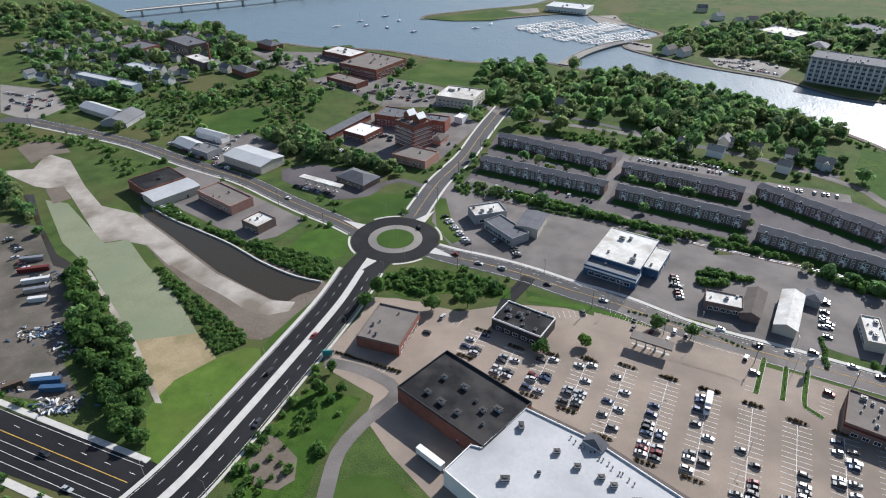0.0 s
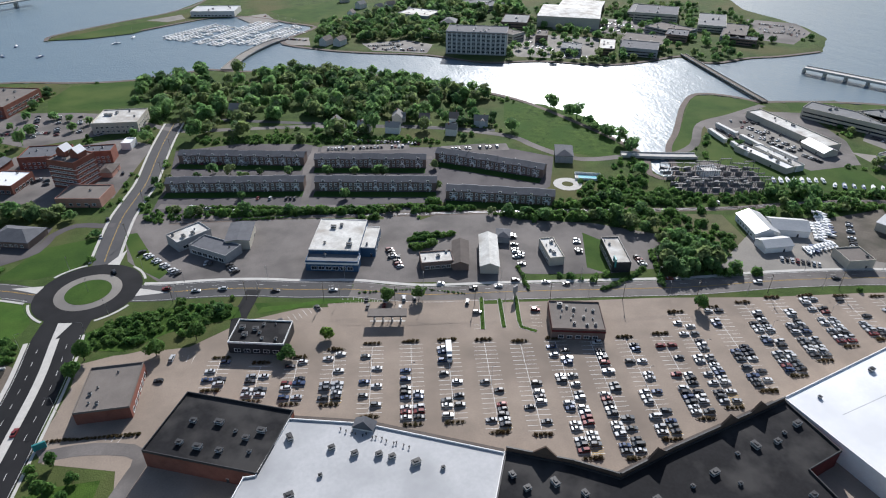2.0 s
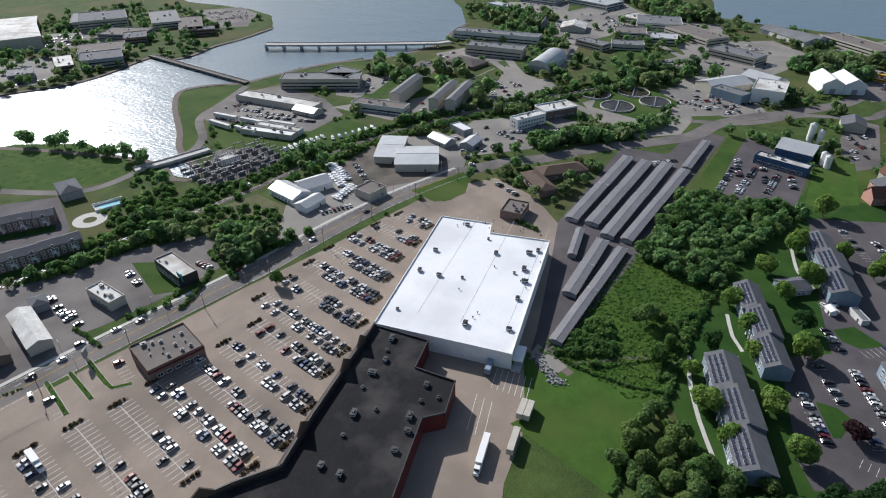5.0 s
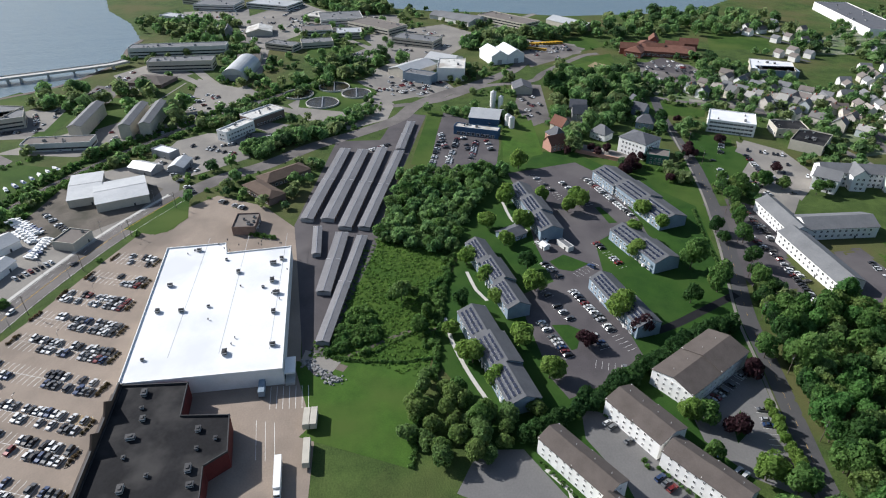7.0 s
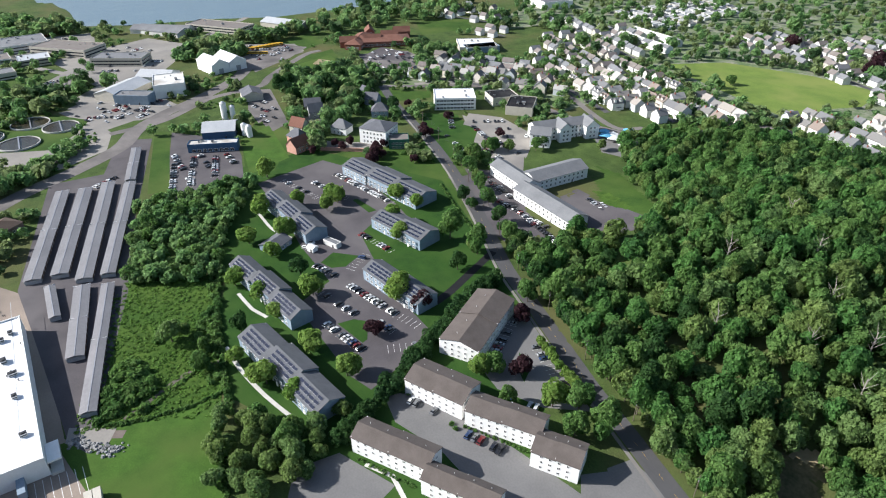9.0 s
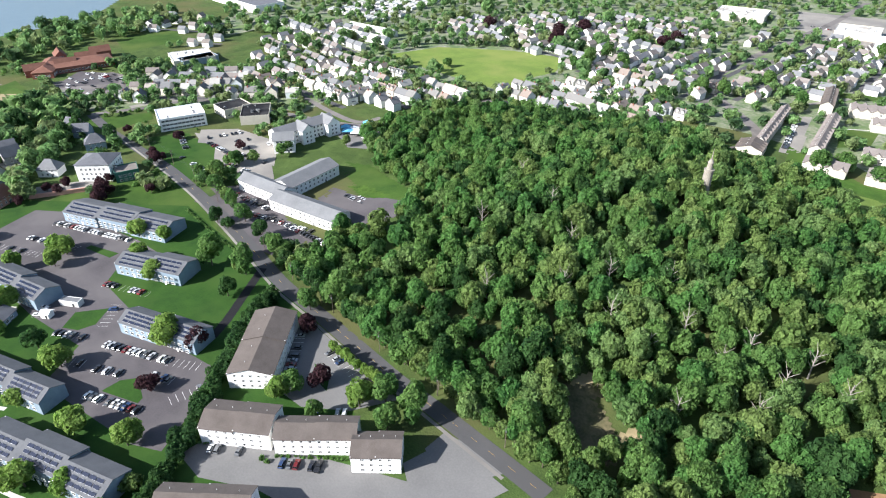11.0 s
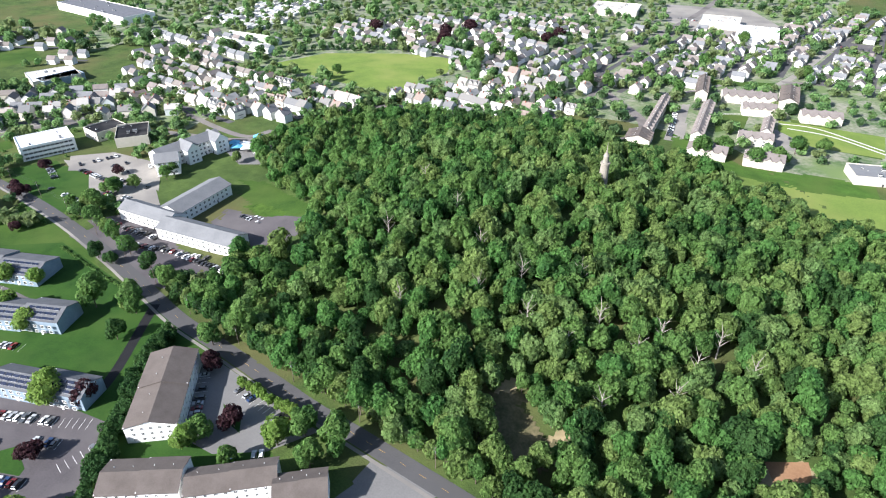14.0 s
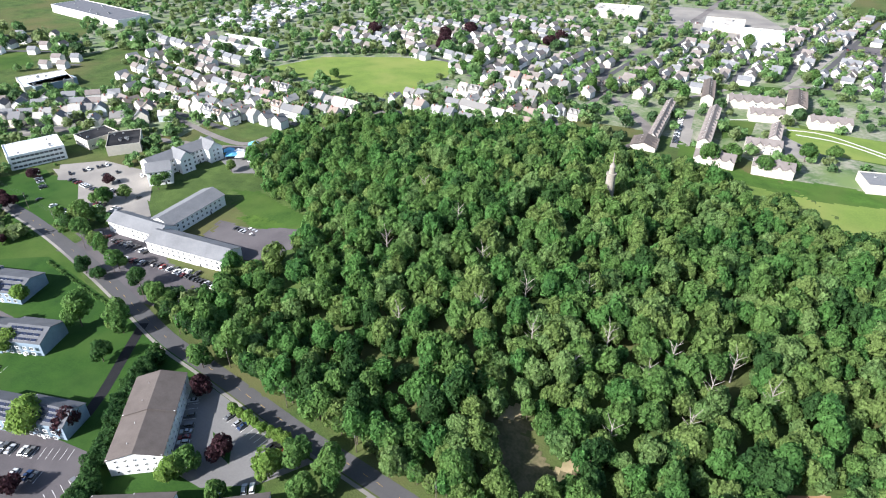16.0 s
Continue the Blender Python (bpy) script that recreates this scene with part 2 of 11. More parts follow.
bus_yellow = mixed("bus_yellow", (0.55, 0.30, 0.02), (0.65, 0.38, 0.04), 0.3, 2.0, 0.5)
white_trim = mixed("white_trim", (0.72, 0.71, 0.68), (0.80, 0.79, 0.77), 0.3, 2.0, 0.7)
cream_wall = mixed("cream_wall", (0.41, 0.38, 0.32), (0.50, 0.465, 0.39), 0.3, 2.0, 0.8)
grey_wall = mixed("grey_wall", (0.26, 0.26, 0.26), (0.36, 0.36, 0.36), 0.3, 2.0, 0.8)
blue_wall = mixed("blue_siding", (0.17, 0.225, 0.275), (0.24, 0.30, 0.355), 0.3, 2.0, 0.75)
deep_blue = mixed("deep_blue_panel", (0.03, 0.075, 0.15), (0.05, 0.11, 0.20), 0.3, 2.0, 0.5)
teal = mixed("teal_panel", (0.03, 0.20, 0.20), (0.05, 0.27, 0.27), 0.3, 2.0, 0.5)
green_wall = mixed("green_siding", (0.03, 0.11, 0.08), (0.05, 0.15, 0.11), 0.3, 2.0, 0.8)
brick = mixed("red_brick", (0.185, 0.068, 0.048), (0.265, 0.108, 0.078), 0.25, 2.5, 0.9)
dark_brick = mixed("brown_brick", (0.15, 0.105, 0.088), (0.215, 0.155, 0.13), 0.25, 2.5, 0.9)
pink_wall = mixed("pink_stucco", (0.38, 0.20, 0.155), (0.48, 0.27, 0.21), 0.25, 2.0, 0.9)
red_panel = mixed("dark_red_panel", (0.085, 0.016, 0.015), (0.14, 0.026, 0.024), 0.25, 2.0, 0.75)
grey_stones = mixed("broken_stone", (0.16, 0.16, 0.155), (0.30, 0.295, 0.285), 0.8, 4.0, 0.9, random_shift=0.25)
stone = mixed("grey_stone", (0.19, 0.17, 0.14), (0.28, 0.255, 0.215), 0.5, 2.0, 0.9)
black_roof = mixed("black_membrane", (0.009, 0.009, 0.010), (0.018, 0.018, 0.020), 0.08, 0.9, 0.8, spec=0.12, c=(0.046, 0.044, 0.043), big=0.06)
white_roof = mixed("white_membrane", (0.70, 0.705, 0.71), (0.80, 0.80, 0.80), 0.05, 0.7, 0.6, c=(0.62, 0.625, 0.63), big=0.03)
soft_white = mixed("grey_white_membrane", (0.3612, 0.3655, 0.3698), (0.4644, 0.4644, 0.4644), 0.05, 0.7, 0.65, c=(0.3096, 0.3139, 0.3182), big=0.03)
worn_white = mixed("worn_white_roof", (0.42, 0.41, 0.38), (0.66, 0.65, 0.61), 0.16, 0.8, 0.8, c=(0.34, 0.31, 0.27), big=0.07)
tan_roof = mixed("gravel_roof", (0.135, 0.118, 0.105), (0.19, 0.168, 0.15), 0.12, 2.0, 0.95)
grey_roof = mixed("grey_roof", (0.125, 0.128, 0.132), (0.185, 0.188, 0.192), 0.1, 1.5, 0.85)
apartment_roof = mixed("apartment_shingle", (0.080, 0.083, 0.090), (0.120, 0.123, 0.130), 0.2, 3.0, 0.9)
slate_roof = mixed("slate_shingle", (0.085, 0.088, 0.098), (0.13, 0.133, 0.145), 0.2, 3.0, 0.9)
brown_roof = mixed("brown_shingle", (0.078, 0.064, 0.056), (0.115, 0.097, 0.086), 0.2, 3.0, 0.9)
umber_roof = mixed("umber_shingle", (0.085, 0.058, 0.043), (0.12, 0.085, 0.064), 0.2, 3.0, 0.9)
pink_roof = mixed("rose_shingle", (0.136, 0.118, 0.108), (0.200, 0.174, 0.160), 0.2, 3.0, 0.9)
tile_roof = mixed("red_tile", (0.125, 0.055, 0.038), (0.185, 0.088, 0.062), 0.2, 3.0, 0.9)
metal_roof = mixed("pale_metal", (0.42, 0.43, 0.43), (0.55, 0.55, 0.54), 0.08, 1.0, 0.45, metal=0.25)
violet_metal = mixed("lilac_grey_metal", (0.150, 0.146, 0.150), (0.215, 0.208, 0.212), 0.05, 0.8, 0.55, metal=0.15)
steel = mixed("galvanised_steel", (0.30, 0.30, 0.31), (0.45, 0.45, 0.46), 0.5, 4.0, 0.45, metal=0.7)
unit_white = mixed("unit_casing", (0.48, 0.48, 0.47), (0.62, 0.62, 0.60), 0.6, 4.0, 0.6)
dark_metal = mixed("dark_metal", (0.03, 0.03, 0.032), (0.05, 0.05, 0.052), 0.6, 4.0, 0.5)
timber = mixed("weathered_timber", (0.10, 0.08, 0.062), (0.17, 0.14, 0.11), 0.5, 4.0, 0.9)
rubber = mixed("tyre_rubber", (0.015, 0.015, 0.015), (0.025, 0.025, 0.025), 1.0, 6.0, 0.9)
bark = mixed("bark", (0.07, 0.055, 0.042), (0.13, 0.105, 0.085), 0.6, 4.0, 0.95)
dead_wood = mixed("bleached_wood", (0.216, 0.194, 0.166), (0.317, 0.288, 0.252), 0.6, 4.0, 0.9)
solar_glass = mixed("solar_cell", (0.012, 0.016, 0.032), (0.022, 0.028, 0.05), 0.4, 4.0, 0.15, spec=0.6)
pool_water = mixed("pool_water", (0.10, 0.38, 0.46), (0.16, 0.48, 0.55), 0.3, 2.0, 0.1)
glass, gn, gl, gb = shader("window_glass", 0.12, 0.0, 0.8)
gb.inputs["Base Color"].default_value = (0.025, 0.030, 0.036, 1)
car_glass, gn, gl, gb = shader("car_glass", 0.08, 0.0, 0.8)
gb.inputs["Base Color"].default_value = (0.012, 0.014, 0.016, 1)
car_paint = palette("car_paint", [(0.60, 0.60, 0.59), (0.35, 0.36, 0.37), (0.62, 0.62, 0.60), (0.022, 0.022, 0.024), (0.09, 0.095, 0.10),
                                  (0.15, 0.016, 0.016), (0.44, 0.45, 0.46), (0.02, 0.022, 0.03), (0.06, 0.065, 0.07), (0.025, 0.05, 0.12),
                                  (0.55, 0.55, 0.54), (0.15, 0.155, 0.16)], 0.3, 0.15, 0.5, 0.6)
house_paint = palette("house_siding", [(0.693, 0.684, 0.629), (0.597, 0.559, 0.462), (0.655, 0.655, 0.629), (0.482, 0.452, 0.388), (0.712, 0.703, 0.666),
                                       (0.448, 0.482, 0.484), (0.616, 0.560, 0.495), (0.739, 0.694, 0.602)], 0.75)
house_roof = palette("house_shingle", [(0.238, 0.231, 0.222), (0.168, 0.161, 0.151), (0.280, 0.252, 0.222), (0.336, 0.322, 0.296), (0.210, 0.168, 0.141),
                                       (0.140, 0.140, 0.141)], 0.9)
boat_paint = palette("boat_gelcoat", [(0.72, 0.73, 0.74), (0.66, 0.67, 0.67), (0.75, 0.75, 0.74), (0.10, 0.13, 0.22)], 0.35, 0.0, 0.5, 0.3)
leaf_wood = leafy("woodland_leaves", (0.024, 0.072, 0.018), (0.112, 0.236, 0.054), (0.130, 0.226, 0.054))
# Town leaf greens lightened: distance haze is mixed into the colour.
leaf_town_hazed = leafy("hazed_garden_leaves", (0.0480, 0.1200, 0.0384), (0.1680, 0.3144, 0.0960), (0.1920, 0.3000, 0.0960), sprig=0.9, gaps=0.42)
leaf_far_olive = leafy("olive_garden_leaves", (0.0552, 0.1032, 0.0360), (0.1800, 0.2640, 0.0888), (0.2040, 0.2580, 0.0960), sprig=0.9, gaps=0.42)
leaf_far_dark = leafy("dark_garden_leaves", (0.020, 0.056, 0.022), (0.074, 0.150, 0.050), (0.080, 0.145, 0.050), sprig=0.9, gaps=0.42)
leaf_pale = leafy("pale_leaves", (0.072, 0.153, 0.024), (0.191, 0.319, 0.060), (0.187, 0.281, 0.060))
leaf_rust = leafy("rusty_shrub_leaves", (0.040, 0.042, 0.016), (0.125, 0.105, 0.045), (0.13, 0.09, 0.045))
leaf_meadow = leafy("meadow_herbs", (0.066, 0.145, 0.024), (0.130, 0.250, 0.042), (0.142, 0.250, 0.048))
leaf_dark = leafy("dark_leaves", (0.012, 0.042, 0.013), (0.050, 0.120, 0.030), (0.055, 0.120, 0.028))
leaf_olive = leafy("olive_leaves", (0.0454, 0.0972, 0.0231), (0.1534, 0.2549, 0.0609), (0.1706, 0.2398, 0.0651))
leaf_emerald = leafy("emerald_leaves", (0.018, 0.066, 0.017), (0.090, 0.224, 0.050), (0.098, 0.214, 0.047))
leaf_plum = leafy("plum_leaves", (0.022, 0.012, 0.014), (0.055, 0.024, 0.026), (0.06, 0.03, 0.03))
leaf_grey = leafy("grey_green_leaves", (0.048, 0.106, 0.031), (0.152, 0.266, 0.074), (0.166, 0.252, 0.074))
bay_water = watery("bay_water", (0.115, 0.165, 0.200), 0.30, 0.5, 0.65)
pond_water = watery("pond_water", (0.036, 0.030, 0.020), 0.2, 1.2, 0.3)


# ---- mesh helpers ----
class Form:
    """Collects vertices and faces, with a material slot per face, and links them as one mesh."""

    def __init__(self):
        self.v, self.f, self.m = [], [], []

    def face(self, pts, slot=0):
        i = len(self.v)
        self.v.extend(tuple(p) for p in pts)
        self.f.append(tuple(range(i, i + len(pts))))
        self.m.append(slot)

    def box(self, x0, x1, y0, y1, z0, z1, slot=0, taper=0.0):
        t = taper
        a = [(x0, y0, z0), (x1, y0, z0), (x1, y1, z0), (x0, y1, z0)]
        b = [(x0 + t, y0 + t, z1), (x1 - t, y0 + t, z1), (x1 - t, y1 - t, z1), (x0 + t, y1 - t, z1)]
        self.loft(a, b, slot)

    def loft(self, a, b, slot=0, caps=True):
        i, n = len(self.v), len(a)
        self.v.extend(list(a) + list(b))
        if caps:
            self.f.append(tuple(i + k for k in reversed(range(n))))
            self.f.append(tuple(i + n + k for k in range(n)))
            self.m.extend((slot, slot))
        for k in range(n):
            self.f.append((i + k, i + (k + 1) % n, i + n + (k + 1) % n, i + n + k))
            self.m.append(slot)

    def prism(self, poly, z0, z1, slot=0):
        if area(poly) < 0:
            poly = poly[::-1]
        i = len(self.v)
        self.loft([(x, y, z0) for x, y in poly], [(x, y, z1) for x, y in poly], slot, len(poly) < 5)
        if len(poly) > 4:
            for a, b, c in ears(poly):
                self.f.append((i + len(poly) + a, i + len(poly) + b, i + len(poly) + c))
                self.m.append(slot)

    def tube(self, p, q, r0, r1, n=6, slot=0):
        p, q = Vector(p), Vector(q)
        d = (q - p).normalized()
        u = d.orthogonal().normalized()
        w = d.cross(u)
        ring = [(math.cos(2 * math.pi * k / n), math.sin(2 * math.pi * k / n)) for k in range(n)]
        self.loft([tuple(p + (u * c + w * s) * r0) for c, s in ring], [tuple(q + (u * c + w * s) * r1) for c, s in ring], slot)

    def mesh(self, name, *mats):
        me = bpy.data.meshes.new(name)
        me.from_pydata(self.v, [], self.f)
        for mat in mats:
            me.materials.append(mat)
        if len(mats) > 1:
            me.polygons.foreach_set("material_index", self.m)
        me.update()
        return me


def ears(poly):
    """Triangles (index triples) of a simple counter-clockwise polygon."""
    idx, out = list(range(len(poly))), []
    turn = lambda a, b, c: (b[0] - a[0]) * (c[1] - a[1]) - (b[1] - a[1]) * (c[0] - a[0])
    while len(idx) > 3:
        n, best = len(idx), None
        for k in range(n):
            i, j, m = idx[k - 1], idx[k], idx[(k + 1) % n]
            a, b, c = poly[i], poly[j], poly[m]
            if turn(a, b, c) <= 1e-9:
                continue
            if any(turn(a, b, poly[q]) >= 0 and turn(b, c, poly[q]) >= 0 and turn(c, a, poly[q]) >= 0 for q in idx if q not in (i, j, m)):
                continue
            best = k
            break
        if best is None:
            best = max(range(n), key=lambda k: turn(poly[idx[k - 1]], poly[idx[k]], poly[idx[(k + 1) % n]]))
        out.append((idx[best - 1], idx[best], idx[(best + 1) % n]))
        idx.pop(best)
    return out + [tuple(idx)]


def area(poly):
    return 0.5 * sum(a[0] * b[1] - b[0] * a[1] for a, b in zip(poly, poly[1:] + poly[:1]))


def part(name, form, mat, parent=None, label="", at=None):
    """One mesh object under a thing or a part; form may be a Form or a finished mesh."""
    mats = mat if isinstance(mat, tuple) else (mat,)
    ob = new(name, form.mesh(name, *mats) if isinstance(form, Form) else form)
    ob.parent = parent
    if at is not None:
        ob.matrix_basis = at
    return tagged(ob, label) if label else ob


def thing(name, label, category, at=None, group="", kind=""):
    ob = tagged(new(name), label, category, group, kind)
    ob.empty_display_size = 0.5
    if at is not None:
        ob.matrix_basis = at
    return ob


def structure(name, form, mat, label="", at=None):
    return tagged(part(name, form, mat, None, label, at), kind="structure")


# ---- the lie of the land ----
HILL, HILL_R, HILL_H = (90.0, -335.0), 190.0, 22.0
WATER_Z = -0.8


def terrain(x, y):
    r2 = ((x - HILL[0]) ** 2 + (y - HILL[1]) ** 2) / HILL_R ** 2
    return HILL_H * (1 - r2) ** 2 if r2 < 1 else 0.0


def inside(poly, x, y):
    """Signed distance to a polygon's edge for arrays of points, positive inside."""
    best, odd = np.full(x.shape, 1e9), np.zeros(x.shape, bool)
    for (ax, ay), (bx, by) in zip(poly, poly[1:] + poly[:1]):
        ex, ey = bx - ax, by - ay
        k = np.clip(((x - ax) * ex + (y - ay) * ey) / (ex * ex + ey * ey + 1e-9), 0, 1)
        best = np.minimum(best, np.hypot(x - ax - k * ex, y - ay - k * ey))
        cross = (ay > y) != (by > y)
        odd ^= cross & (x < ex * (y - ay) / (ey if ey else 1e-9) + ax)
    return np.where(odd, best, -best)


def smooth_line(pts, step=6.0):
    """A curve through the points, as closely spaced points."""
    p = [Vector(q) for q in pts]
    p = [2 * p[0] - p[1]] + p + [2 * p[-1] - p[-2]]
    out = []
    for a, b, c, d in zip(p, p[1:], p[2:], p[3:]):
        n = max(1, int((c - b).length / step))
        for i in range(n):
            t = i / n
            out.append(0.5 * (2 * b + (c - a) * t + (2 * a - 5 * b + 4 * c - d) * t * t + (3 * b - a - 3 * c + d) * t ** 3))
    return out + [p[-2]]


def ribbon(form, line, left, right, z, thick=0.0, dashes=None, slot=0):
    """Faces along a line between two offsets to its left; thick: a raised slab; dashes: (on, off) metres."""
    n = len(line)
    side = []
    for i in range(n):
        d = (line[min(i + 1, n - 1)] - line[max(i - 1, 0)]).normalized()
        side.append(Vector((-d.y, d.x)))
    if thick:
        k = len(form.v)
        for p, s in zip(line, side):
            for off, low in ((right, 1), (left, 1), (left, 0), (right, 0)):
                x, y = p.x + s.x * off, p.y + s.y * off
                form.v.append((x, y, z + terrain(x, y) - (thick + 0.05 if low else 0)))
        for i in range(n - 1):
            for j in range(4):
                a, c = k + 4 * i + j, k + 4 * i + (j + 1) % 4
                form.f.append((a, a + 4, c + 4, c))
                form.m.append(slot)
        form.f.extend([(k, k + 1, k + 2, k + 3), tuple(k + 4 * (n - 1) + j for j in (3, 2, 1, 0))])
        form.m.extend((slot, slot))
        return
    run = 0.0
    for i in range(n - 1):
        a, b = line[i], line[i + 1]
        seg = (b - a).length
        if dashes and run % sum(dashes) > dashes[0]:
            run += seg
            continue
        run += seg
        q = [a + side[i] * right, b + side[i + 1] * right, b + side[i + 1] * left, a + side[i] * left]
        top = [(v.x, v.y, z + terrain(v.x, v.y)) for v in q]
        form.face(top, slot)


LAYER = 0.034


laid, blocked, roads, footprints = [], [], [], []


def crossing(p, q, r, s):
    o = lambda a, b, c: (b[0] - a[0]) * (c[1] - a[1]) - (b[1] - a[1]) * (c[0] - a[0])
    return o(p, q, r) * o(p, q, s) < 0 and o(r, s, p) * o(r, s, q) < 0


def overlap(a, b):
    if max(p[0] for p in a) < min(p[0] for p in b) or max(p[0] for p in b) < min(p[0] for p in a):
        return False
    if max(p[1] for p in a) < min(p[1] for p in b) or max(p[1] for p in b) < min(p[1] for p in a):
        return False
    for u, v in ((a, b), (b, a)):
        q = np.array(u)
        if (inside(list(v), q[:, 0], q[:, 1]) > 0).any():
            return True
    return any(crossing(p, q, r, s) for p, q in zip(a, a[1:] + a[:1]) for r, s in zip(b, b[1:] + b[:1]))


def level_of(layer, outline):
    """A hair's breadth of height above whatever already lies there on the same layer."""
    outline = [tuple(p) for p in outline]
    k = max((k for ly, q, k in laid if ly == layer and overlap(q, outline)), default=0) + 1
    laid.append((layer, outline, k))
    return layer * LAYER + 0.004 * k


lot_outlines = []


def patch(name, mat, layer, poly):
    if name in ("parking_lot", "lot", "lawn", "highway", "yard", "sand_bank", "seeded_slope", "straw_slope"):
        blocked.append(poly)
    if name == "lot":
        lot_outlines.append(poly)
    z = level_of(layer, poly)
    if area(poly) < 0:
        poly = poly[::-1]
    if max(terrain(x, y) for x, y in poly) > 0.05:
        return hill_patch(name, mat, poly, z)
    me = bpy.data.meshes.new(name)
    me.from_pydata([(x, y, z) for x, y in poly], [], ears(poly))
    me.materials.append(mat)
    me.update()
    return tagged(new(name, me), kind="structure")


def hill_patch(name, mat, poly, z, cell=2.0):
    """A patch on the slope: small cells that follow the ground."""
    xs = np.arange(min(p[0] for p in poly), max(p[0] for p in poly) + cell, cell)
    ys = np.arange(min(p[1] for p in poly), max(p[1] for p in poly) + cell, cell)
    gx, gy = np.meshgrid(xs, ys)
    ok = inside(list(poly), gx, gy) > -cell * 0.5
    f = Form()
    for j in range(len(ys) - 1):
        for i in range(len(xs) - 1):
            if ok[j, i] and ok[j, i + 1] and ok[j + 1, i] and ok[j + 1, i + 1]:
                f.face([(x, y, terrain(x, y) + z + (0.12 if terrain(x, y) > 0.01 else 0)) for x, y in ((xs[i], ys[j]), (xs[i + 1], ys[j]), (xs[i + 1], ys[j + 1]), (xs[i], ys[j + 1]))])
    return structure(name, f, mat)


def strip(name, mat, layer, width, pts, off=0.0):
    f = Form()
    roads.append((pts, width))
    line = smooth_line(pts, 12.0)
    edge = []
    for s in (1, -1):
        run = []
        for i in range(len(line)):
            d = (line[min(i + 1, len(line) - 1)] - line[max(i - 1, 0)]).normalized()
            run.append((line[i].x - d.y * (off + s * width / 2), line[i].y + d.x * (off + s * width / 2)))
        edge += run[::s]
    ribbon(f, smooth_line(pts), off + width / 2, off - width / 2, level_of(layer, edge))
    return structure(name, f, mat)


def markings(name, mat, pts, lines):
    """Painted lines along a road: (offset, width, dashes or None)."""
    f = Form()
    path = smooth_line(pts, 3.0)
    for off, wide, dashes in lines:
        ribbon(f, path, off + wide / 2, off - wide / 2, 3.7 * LAYER, 0.0, dashes)
    return structure(name, f, mat)


def kerb(name, mat, pts, off, width, high=0.15):
    f = Form()
    ribbon(f, smooth_line(pts), off + width / 2, off - width / 2, high, high)
    return structure(name, f, mat)


# ---- buildings ----
window_meshes = {}


def window_mesh(w, h, frame_mat):
    """Pane with a proud frame and a mullion."""
    key = (round(w, 1), round(h, 1), frame_mat.name)
    if key not in window_meshes:
        f = Form()
        t = 0.26 if frame_mat.name == "white_trim" else 0.16
        W, H, a, b, m = w / 2 + t, h / 2 + t, w / 2, h / 2, 0.05
        xz = [(-W, -H), (W, -H), (W, H), (-W, H)]
        f.v = [(x, 0.02, z) for x, z in xz] + [(x, -0.09, z) for x, z in xz]
        f.v += [(x, -0.09, z) for z in (-b, b) for x in (-a, -m, m, a)] + [(x, -0.02, z) for z in (-b, b) for x in (-a, -m, m, a)]
        f.f = [(4, 5, 11, 10, 9, 8), (6, 7, 12, 13, 14, 15), (4, 8, 12, 7), (5, 6, 15, 11), (9, 10, 14, 13)]
        f.f += [(k, (k + 1) % 4, (k + 1) % 4 + 4, k + 4) for k in range(4)]
        f.m = [1] * len(f.f)
        for p, q in ((8, 9), (10, 11)):
            loop = (p, q, q + 4, p + 4)
            f.f += [(u, v, v + 8, u + 8) for u, v in zip(loop, loop[1:] + loop[:1])] + [tuple(k + 8 for k in loop)]
            f.m += [1] * 4 + [0]
        window_meshes[key] = f.mesh("window", glass, frame_mat)
    return window_meshes[key]


def windows(parent, w, d, sides, floors, gap, ww, wh, z0=1.6, storey=3.0, frame_mat=None, margin=1.2, name="window"):
    """Rows of windows on the named sides of a w x d block: s, n (long), e, w (short)."""
    me = window_mesh(ww, wh, frame_mat or white_wall)
    for side in sides:
        out = {"s": (0, -1, 0), "n": (0, 1, 0), "e": (1, 0, 0), "w": (-1, 0, 0)}[side]
        at = parent.matrix_basis
        if at.translation.length > 330 and (at.to_3x3() @ Vector(out)).dot(at.translation) > 0:
            continue
        span = w if side in "sn" else d
        n = max(1, int((span - 2 * margin) / gap))
        for fl in range(floors):
            for i in range(n):
                k = (i - (n - 1) / 2) * gap
                z = z0 + fl * storey
                at = {"s": pose(k, -d / 2, z), "n": pose(k, d / 2, z, 0, 0, 180),
                      "e": pose(w / 2, k, z, 0, 0, 90), "w": pose(-w / 2, k, z, 0, 0, -90)}[side]
                part(name, me, None, parent, at=at)


